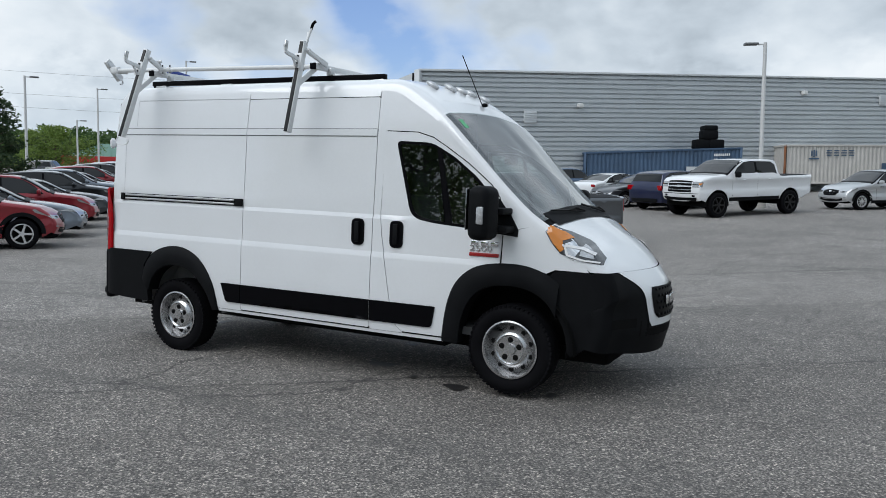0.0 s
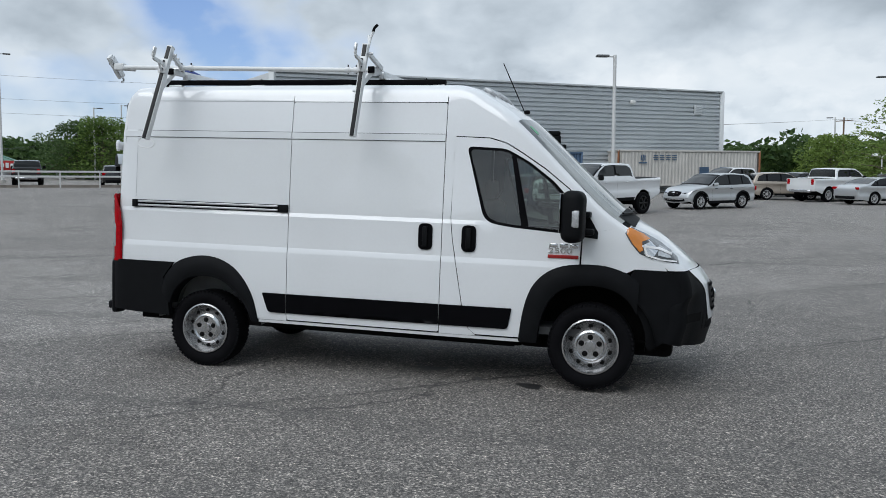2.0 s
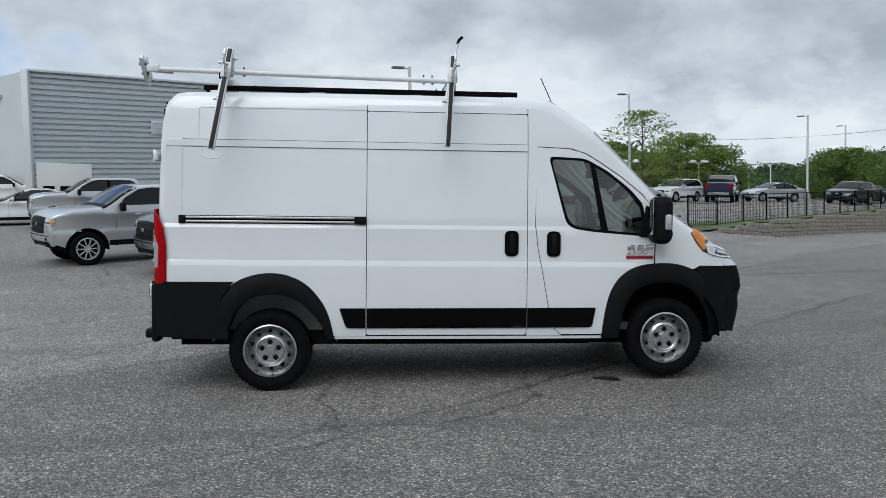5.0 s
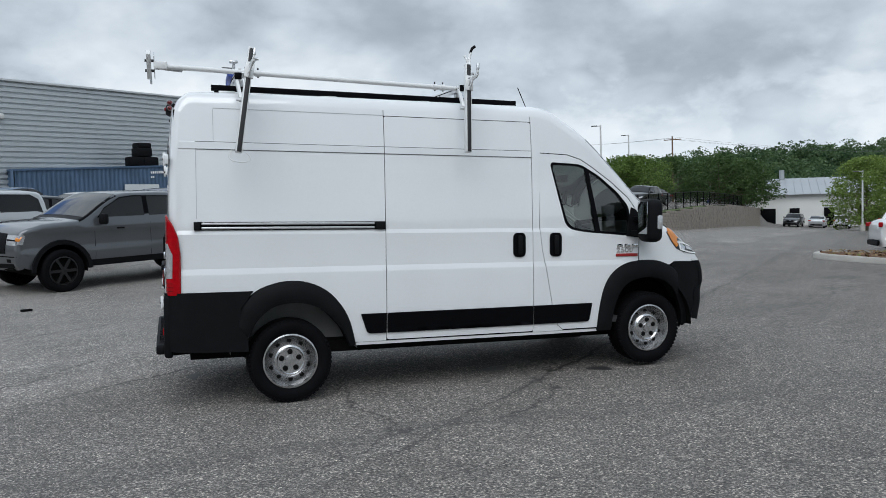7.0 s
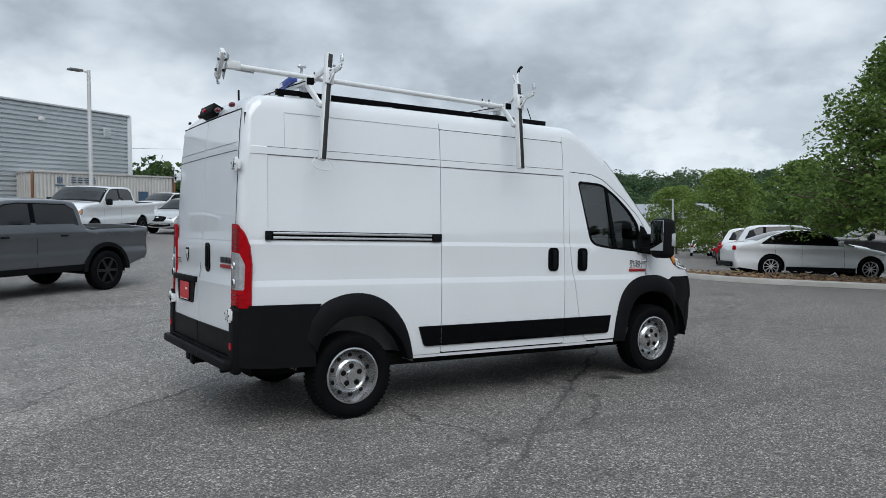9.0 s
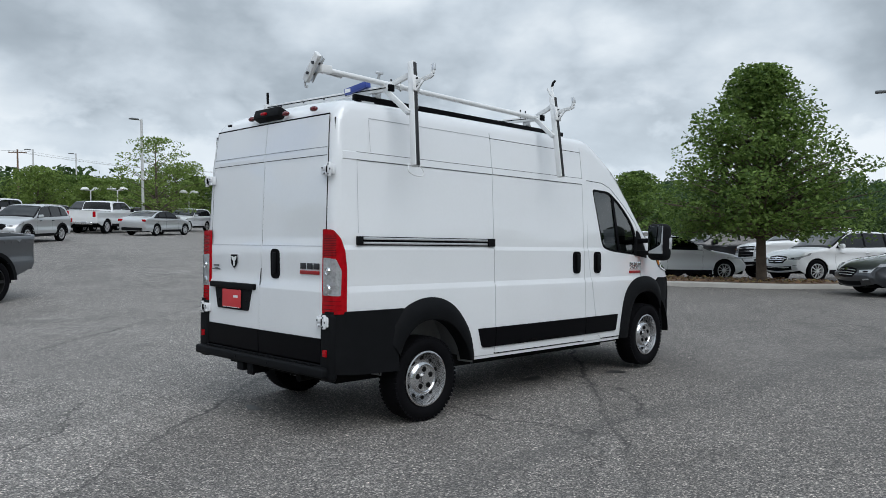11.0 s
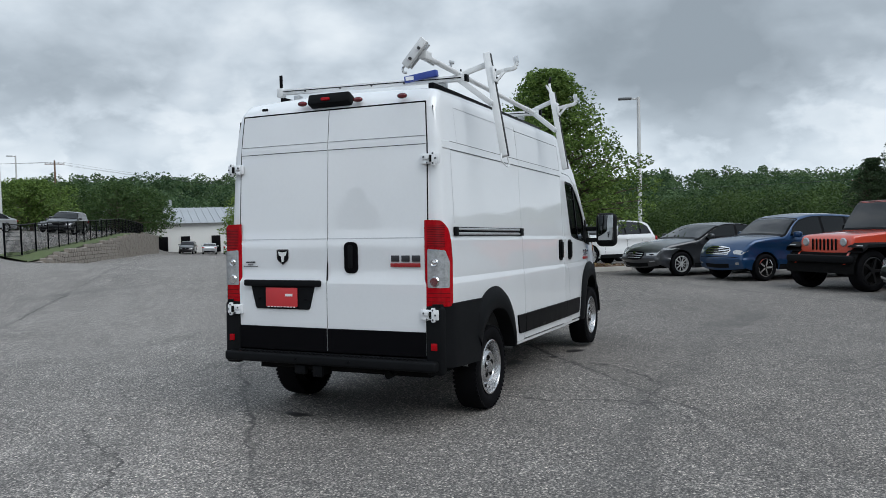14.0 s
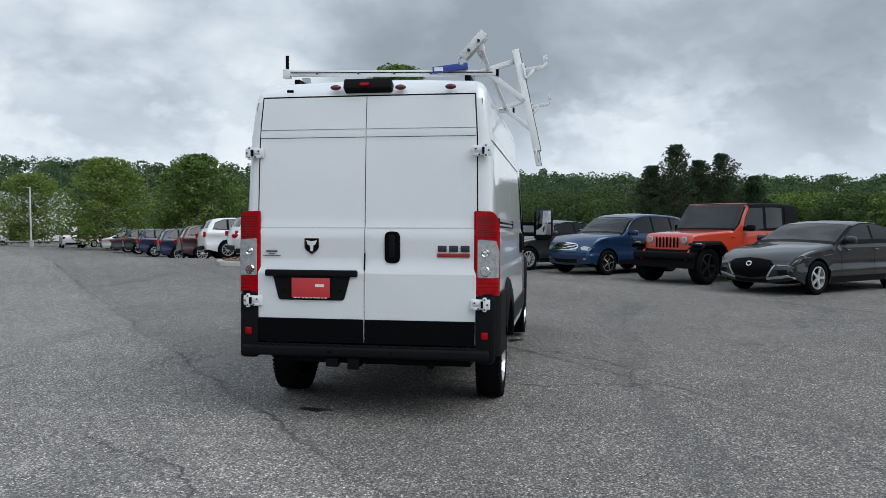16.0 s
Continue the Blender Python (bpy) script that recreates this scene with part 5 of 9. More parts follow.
def van_wheel(x, s):
    """s = -1: right side."""
    R, w, r = 0.346, 0.215, 0.222
    y = s * 0.865
    flip = Matrix.Diagonal((1, 1 if s < 0 else -1, 1, 1))
    base = Matrix.Translation((x, y, R)) @ flip
    wh = vpart("wheel", tyre_mesh(R, w, r), M_RUBBER, label="black tyre on a silver steel wheel", raked=False)
    wh.data.transform(base)
    tb = bmesh.new()
    for k in range(56):
        a = 2 * math.pi * k / 56
        for side_ in (-1, 1):
            m = Matrix.Rotation(-a, 4, "Y") @ Matrix.Translation((R - 0.0125, side_ * w * 0.40, 0)) @ Matrix.Rotation(side_ * 0.25, 4, "X")
            box(tb, (0, 0, 0), (0.016, 0.030, 0.022))
            bmesh.ops.transform(tb, matrix=m, verts=tb.verts[-8:])
    tb.transform(base)
    vpart("tread_pattern", tb, M_RUBBER, wh, raked=False, smooth=0)["kind"] = "stuff"
    rb = bmesh.new()
    lathe(rb, [(0.222, -0.085), (0.226, -0.098), (0.214, -0.102), (0.205, -0.080), (0.200, -0.020), (0.187, 0.004), (0.178, -0.014), (0.140, -0.062), (0.122, -0.082), (0.114, -0.084), (0.104, -0.074), (0.046, -0.070), (0.042, -0.088), (0.0, -0.091)], 48)
    rb.transform(base)
    vpart("rim", rb, M_STEEL, wh, raked=False)
    for k in range(10):
        hb = bmesh.new()
        a = 2 * math.pi * (k + 0.5) / 10
        c = Vector((0.160 * math.cos(a), -0.0465, 0.160 * math.sin(a)))
        lathe(hb, [(0.0, -0.002), (0.017, -0.002), (0.019, 0.004)], 14, "y", c)
        hb.transform(base)
        vpart("wheel_hole", hb, M_DARK, wh, raked=False)
    for k in range(5):
        hb = bmesh.new()
        a = 2 * math.pi * k / 5 + math.pi / 2
        c = Vector((0.075 * math.cos(a), -0.074, 0.075 * math.sin(a)))
        lathe(hb, [(0.0, -0.010), (0.010, -0.010), (0.012, -0.004), (0.021, -0.003), (0.024, 0.004)], 14, "y", c)
        hb.transform(base)
        vpart("wheel_bolt", hb, M_DARK, wh, raked=False)


for x in (0.0, 3.454):
    for s in (-1, 1):
        van_wheel(x, s)

# ---------------------------------------------------------------- ladder rack on the roof
rack = thing("ladder_rack", "white drop-down ladder rack with black pads on the van roof", "ladder rack")


def rpart(name, bm, mat, label="", parent=None):
    return part(name, bm, mat, rack if parent is None else parent, label)


for yy in (-0.72, 0.66):
    rail = rpart("roof_rail", beam((-0.52, yy, 2.605), (2.20, yy, 2.517), 0.045, 0.045), M_BLACKGL, "black roof rail")
    for k in range(4):
        x = -0.40 + k * 0.84
        z = 2.605 - 0.0324 * (x + 0.52)
        rpart("rail_foot", boxed((x, yy, z - 0.044), (0.14, 0.05, 0.046), None, 0.006), M_ALU, parent=rail)
        rpart("clamp", boxed((x - 0.08, yy, z - 0.030), (0.035, 0.055, 0.03), None, 0.004), M_BLACKGL, parent=rail)


def cross_beam(x, zr):
    cb = rpart("cross_beam", beam((x, 0.815, zr + 0.012), (x, -0.93, zr - 0.03), 0.05, 0.046), M_RACKWHITE)
    rpart("slot", beam((x - 0.0265, 0.78, zr + 0.014), (x - 0.0265, -0.90, zr - 0.026), 0.005, 0.007), M_DARK, parent=cb)
    rpart("end_cap", boxed((x, -0.935, zr - 0.03), (0.056, 0.02, 0.054), None, 0.004), M_BLACKGL, parent=cb)
    for yy in (-0.72, 0.66):
        rpart("beam_bracket", boxed((x + 0.03, yy, zr - 0.055), (0.05, 0.06, 0.06), None, 0.005), M_ALU, parent=cb)
    for yy in (0.55, 0.2, -0.1, -0.4):
        rpart("bolt", tubed([(x - 0.03, yy, zr - 0.012 + 0.024 * yy), (x - 0.022, yy, zr - 0.012 + 0.024 * yy)], 0.009, 10), M_BADGE, parent=cb)
    pst = rpart("ladder_stop", beam((x, 0.815, zr - 0.02), (x, 0.815, zr + 0.16), 0.028, 0.014, (1, 0, 0)), M_BLACKGL, parent=cb)
    rpart("stop_bracket", boxed((x, 0.815, zr + 0.008), (0.058, 0.06, 0.075), None, 0.006), M_RACKWHITE, parent=cb)
    return cb


cross_beam(-0.32, 2.70)
cross_beam(1.60, 2.645)


def upright(top, bot, name, wire):
    top, bot = Vector(top), Vector(bot)
    d = (bot - top).normalized()
    u = rpart(name, beam(top, bot, 0.050, 0.055, (0, 1, 0.2)), M_RACKWHITE)
    n = Vector((0, -1, -0.2)).normalized()
    rpart("rubber_pad", beam(top + n * 0.030, bot + n * 0.030 - d * 0.01, 0.034, 0.012, (0, 1, 0.2)), M_RACKGREY, parent=u)
    # hook on its bracket
    m = top.lerp(bot, 0.20)
    k = rpart("hook_bracket", beam(m + n * 0.035 - d * 0.055, m + n * 0.035 + d * 0.075, 0.072, 0.02, (0, 1, 0.2)), M_RACKWHITE, parent=u)
    arm = [m + n * 0.03 + d * 0.0, m + n * 0.12 - d * 0.035, m + n * 0.20 - d * 0.062, m + n * 0.232 - d * 0.085, m + n * 0.238 - d * 0.165]
    bm = bmesh.new()
    for a, b in zip(arm, arm[1:]):
        mm = beam(a, b + (b - a) * 0.06, 0.034, 0.016, (1, 0, 0.1), 0.003)
        me = bpy.data.meshes.new("tmp")
        mm.to_mesh(me)
        mm.free()
        bm.from_mesh(me)
        bpy.data.meshes.remove(me)
    rpart("hook", bm, M_RACKWHITE, "", u)
    rpart("hook_brace", beam(m + n * 0.035 + d * 0.07, m + n * 0.125 - d * 0.03, 0.022, 0.012, (1, 0, 0)), M_RACKWHITE, parent=u)
    rpart("hook_tip", beam(arm[-1] + d * 0.05 + n * 0.004, arm[-1] - d * 0.006 + n * 0.004, 0.030, 0.020, (1, 0, 0.1)), M_ALU, parent=u)
    for q in (0.16, 0.24):
        p = top.lerp(bot, q)
        rpart("bolt", tubed([p + n * 0.045, p + n * 0.054], 0.010, 10), M_BADGE, parent=u)
    if wire:
        pts = [bot + Vector((-0.05, 0.01, 0.02)), bot + Vector((-0.075, 0.0, -0.03)), bot + Vector((-0.04, -0.01, -0.065)), bot + Vector((0.05, -0.01, -0.075)), bot + Vector((0.085, 0.0, -0.04)), bot + Vector((0.05, 0.0, 0.0))]
        rpart("wire_loop", tubed(smooth_line(pts, 5), 0.005, 6), M_RACKWHITE, parent=u)
    return u


R_TOP, R_BOT = (-0.22, -1.07, 2.865), (-0.37, -1.255, 2.04)
F_TOP, F_BOT = (1.60, -1.06, 2.80), (1.53, -1.20, 2.035)
upright(R_TOP, R_BOT, "rear_drop_arm", True)
upright(F_TOP, F_BOT, "front_drop_arm", False)
# linkage between the beams and the arms
for x, zr, top, bot in ((-0.32, 2.70, R_TOP, R_BOT), (1.60, 2.645, F_TOP, F_BOT)):
    p = Vector((x + 0.02, -0.88, zr))
    q1 = Vector(top).lerp(Vector(bot), 0.10)
    q2 = Vector(top).lerp(Vector(bot), 0.50)
    rpart("link_arm", beam(p + Vector((0.03, 0.08, -0.01)), q1 + Vector((0.03, 0.02, 0)), 0.024, 0.042), M_RACKWHITE)
    rpart("link_arm", beam(p + Vector((-0.03, 0.04, -0.01)), q2 + Vector((-0.03, 0.02, 0)), 0.024, 0.045), M_RACKWHITE)
    for q in (p, q1 + Vector((0.03, 0.02, 0)), q2 + Vector((-0.03, 0.02, 0))):
        rpart("pivot_bolt", tubed([q + Vector((-0.034, 0, 0)), q + Vector((0.034, 0, 0))], 0.012, 12), M_ALU)
# long torque tube with its lever
ta, tb_ = Vector((-0.89, -0.86, 2.742)), Vector((1.56, -0.86, 2.622))
rpart("torque_tube", tubed([ta, tb_], 0.021, 16), M_RACKWHITE, "long round white tube")
for k in (0.26, 0.30, 0.92, 0.95):
    p = ta.lerp(tb_, k)
    rpart("tube_collar", tubed([p + Vector((-0.02, 0, 0)), p + Vector((0.02, 0, 0))], 0.027, 14), M_RACKWHITE)
    rpart("collar_pin", tubed([p + Vector((0, 0, -0.035)), p + Vector((0, 0, 0.045))], 0.007, 8), M_BADGE)
lever = rpart("lever_channel", beam((-0.985, -0.900, 2.842), (-0.985, -0.740, 2.672), 0.062, 0.034, (1, 0, 0)), M_RACKWHITE)
rpart("lever_side", beam((-0.945, -0.900, 2.827), (-0.945, -0.750, 2.672), 0.06, 0.006, (1, 0, 0)), M_ALU, parent=lever)
rpart("lever_hook", tubed(smooth_line([(-0.975, -0.740, 2.682), (-0.975, -0.715, 2.662), (-0.975, -0.720, 2.632), (-0.975, -0.745, 2.627)], 4), 0.009, 8), M_ALU, parent=lever)
for yy, zz in ((-0.86, 2.80), (-0.79, 2.735)):
    rpart("bolt", tubed([(-1.015, yy, zz - 0.018), (-0.945, yy, zz - 0.018)], 0.011, 10), M_BADGE, parent=lever)
rpart("lever_clevis", boxed((-0.900, -0.860, 2.747), (0.10, 0.06, 0.06), None, 0.008), M_RACKWHITE, parent=lever)
rpart("lever_latch", tubed([(-0.925, -0.840, 2.727), (-0.745, -0.850, 2.707), (-0.725, -0.860, 2.737)], 0.008, 8), M_ALU, parent=lever)
# gas spring and knob on the rear beam, hook of rubber on the front arm
rpart("spring_cover", beam((-0.355, -0.42, 2.697), (-0.355, -0.70, 2.727), 0.05, 0.050), M_BLUE, "blue plastic spring cover")
rpart("spring_label", boxed((-0.384, -0.47, 2.702), (0.004, 0.07, 0.03)), M_SIGNWHITE)
rpart("knob_bolt", tubed([(-0.34, -0.80, 2.74), (-0.34, -0.82, 2.80)], 0.012, 8), M_ALU)
rpart("knob", boxed((-0.34, -0.82, 2.80), (0.07, 0.025, 0.025), None, 0.008), M_ALU)
rpart("top_hook", tubed(smooth_line([(1.62, -1.06, 2.78), (1.63, -1.03, 2.86), (1.65, -1.02, 2.91)], 4), 0.012, 8), M_RACKWHITE)
rpart("hook_rubber", tubed(smooth_line([(1.645, -1.02, 2.90), (1.66, -1.02, 2.94), (1.69, -1.02, 2.965)], 4), 0.0125, 8), M_BLACKGL)
rpart("top_hook", tubed([(1.62, -1.04, 2.80), (1.60, -1.0, 2.885)], 0.010, 8), M_RACKWHITE)

# ---------------------------------------------------------------- parked vehicles
def cpaint(name, c, metal=0.0):
    return paint(name, c, metal, 0.27, 1.0, 0.05)


P_WHITE = cpaint("white_paint", (0.76, 0.77, 0.78))
P_SILVER = cpaint("silver_paint", (0.52, 0.53, 0.54), 0.5)
P_GREY = cpaint("grey_paint", (0.050, 0.053, 0.058), 0.6)
P_GUN = cpaint("gunmetal_paint", (0.024, 0.026, 0.030), 0.65)
P_BLACK = cpaint("black_paint", (0.010, 0.010, 0.012))
P_NAVY = cpaint("navy_paint", (0.007, 0.013, 0.055), 0.3)
P_BLUE = cpaint("blue_paint", (0.004, 0.040, 0.115), 0.45)
P_STEELBLUE = cpaint("steel_blue_paint", (0.08, 0.14, 0.24), 0.3)
P_RED = cpaint("red_paint", (0.27, 0.010, 0.020), 0.35)
P_ORANGE = cpaint("orange_red_paint", (0.56, 0.050, 0.018))
P_TAN = cpaint("champagne_paint", (0.36, 0.31, 0.26), 0.3)
P_SLATE = cpaint("slate_paint", (0.20, 0.23, 0.27), 0.5)
M_ALLOY = plain("alloy_rim", (0.62, 0.62, 0.63), 0.28, 0.45, vary=0.08)
M_BLACKRIM = plain("black_rim", (0.015, 0.015, 0.016), 0.35, 0.3, vary=0.2)

SPEC = {
    # profile from the rear foot over the roof to the nose foot; rear axle at x = 0
    "sedan": dict(wb=2.80, w=1.85, r=0.335, tw=0.21, belt=0.97, foot=0.22,
        prof=[(-1.00, 0.26), (-1.06, 0.45), (-1.08, 0.72), (-1.02, 0.95), (-0.80, 1.05), (-0.48, 1.09), (-0.05, 1.27), (0.35, 1.40), (0.80, 1.455), (1.25, 1.445), (1.60, 1.365), (1.95, 1.19), (2.28, 1.035), (2.60, 0.985), (3.15, 0.895), (3.52, 0.79), (3.70, 0.66), (3.75, 0.48), (3.72, 0.34), (3.64, 0.22)],
        glass=[(-0.30, 1.02), (0.02, 1.22), (0.40, 1.345), (0.80, 1.395), (1.22, 1.385), (1.52, 1.315), (1.86, 1.14), (2.03, 1.0)], pillars=[(0.10, 0.20), (0.86, 0.94)], ws=(1.52, 2.22), rw=(-0.42, 0.28)),
    "suv": dict(wb=2.67, w=1.86, r=0.355, tw=0.22, belt=1.05, foot=0.27,
        prof=[(-0.85, 0.33), (-0.91, 0.55), (-0.92, 0.92), (-0.83, 1.14), (-0.70, 1.40), (-0.58, 1.55), (-0.25, 1.63), (0.50, 1.665), (1.15, 1.645), (1.50, 1.565), (1.85, 1.36), (2.20, 1.145), (2.50, 1.085), (3.05, 1.00), (3.38, 0.86), (3.52, 0.66), (3.54, 0.45), (3.46, 0.29)],
        glass=[(-0.60, 1.16), (-0.48, 1.40), (-0.15, 1.54), (0.50, 1.585), (1.10, 1.57), (1.42, 1.50), (1.72, 1.32), (1.98, 1.10)], pillars=[(-0.05, 0.04), (0.80, 0.88)], ws=(1.42, 2.14), rw=(-0.80, -0.60)),
    "pickup": dict(wb=3.60, w=2.00, r=0.405, tw=0.27, belt=1.30, foot=0.46,
        prof=[(-1.15, 0.60), (-1.21, 0.72), (-1.21, 1.28), (-1.16, 1.345), (-0.60, 1.35), (0.10, 1.35), (0.50, 1.355), (0.56, 1.62), (0.66, 1.86), (0.95, 1.935), (1.9, 1.945), (2.42, 1.895), (2.84, 1.65), (3.18, 1.435), (3.42, 1.405), (3.95, 1.375), (4.26, 1.325), (4.42, 1.21), (4.48, 1.0), (4.50, 0.78), (4.48, 0.58), (4.40, 0.46)],
        glass=[(0.68, 1.36), (0.76, 1.70), (0.95, 1.81), (2.0, 1.835), (2.30, 1.80), (2.66, 1.60), (2.90, 1.37)], pillars=[(1.68, 1.79)], ws=(2.40, 3.12), rw=(0.53, 0.66)),
    "jeep": dict(wb=3.00, w=1.84, r=0.42, tw=0.29, belt=1.18, foot=0.55,
        prof=[(-0.68, 0.60), (-0.72, 0.72), (-0.72, 1.15), (-0.67, 1.62), (-0.60, 1.80), (-0.40, 1.865), (0.60, 1.89), (1.35, 1.875), (1.55, 1.83), (1.78, 1.52), (1.98, 1.25), (2.15, 1.225), (3.10, 1.165), (3.30, 1.10), (3.35, 0.95), (3.36, 0.72), (3.33, 0.58)],
        glass=[(-0.58, 1.22), (-0.54, 1.66), (-0.40, 1.75), (0.50, 1.78), (1.42, 1.755), (1.62, 1.50), (1.74, 1.24)], pillars=[(-0.02, 0.09), (0.78, 0.90)], ws=(1.55, 1.96), rw=(-0.70, -0.62)),
}
SPEC["wagon"] = dict(SPEC["suv"], wb=2.63, w=1.76, r=0.33, belt=1.02,
    prof=[(-0.85, 0.30), (-0.90, 0.50), (-0.90, 0.95), (-0.84, 1.20), (-0.76, 1.48), (-0.55, 1.58), (0.0, 1.635), (0.70, 1.655), (1.25, 1.62), (1.58, 1.52), (1.86, 1.30), (2.06, 1.135), (2.45, 1.10), (2.95, 1.04), (3.25, 0.93), (3.42, 0.72), (3.46, 0.48), (3.38, 0.26)],
    glass=[(-0.66, 1.12), (-0.60, 1.42), (-0.30, 1.52), (0.40, 1.56), (1.05, 1.55), (1.46, 1.45), (1.70, 1.29), (1.86, 1.09)], pillars=[(-0.10, -0.02), (0.72, 0.80)], ws=(1.54, 2.04), rw=(-0.84, -0.74))

# noses seen from ahead: name, material, how proud, half outline (y, z); outlines that begin at y = 0 run across
def bar(z, w, h):
    return [(0, z + h / 2), (w, z + h / 2), (w, z - h / 2), (0, z - h / 2)]


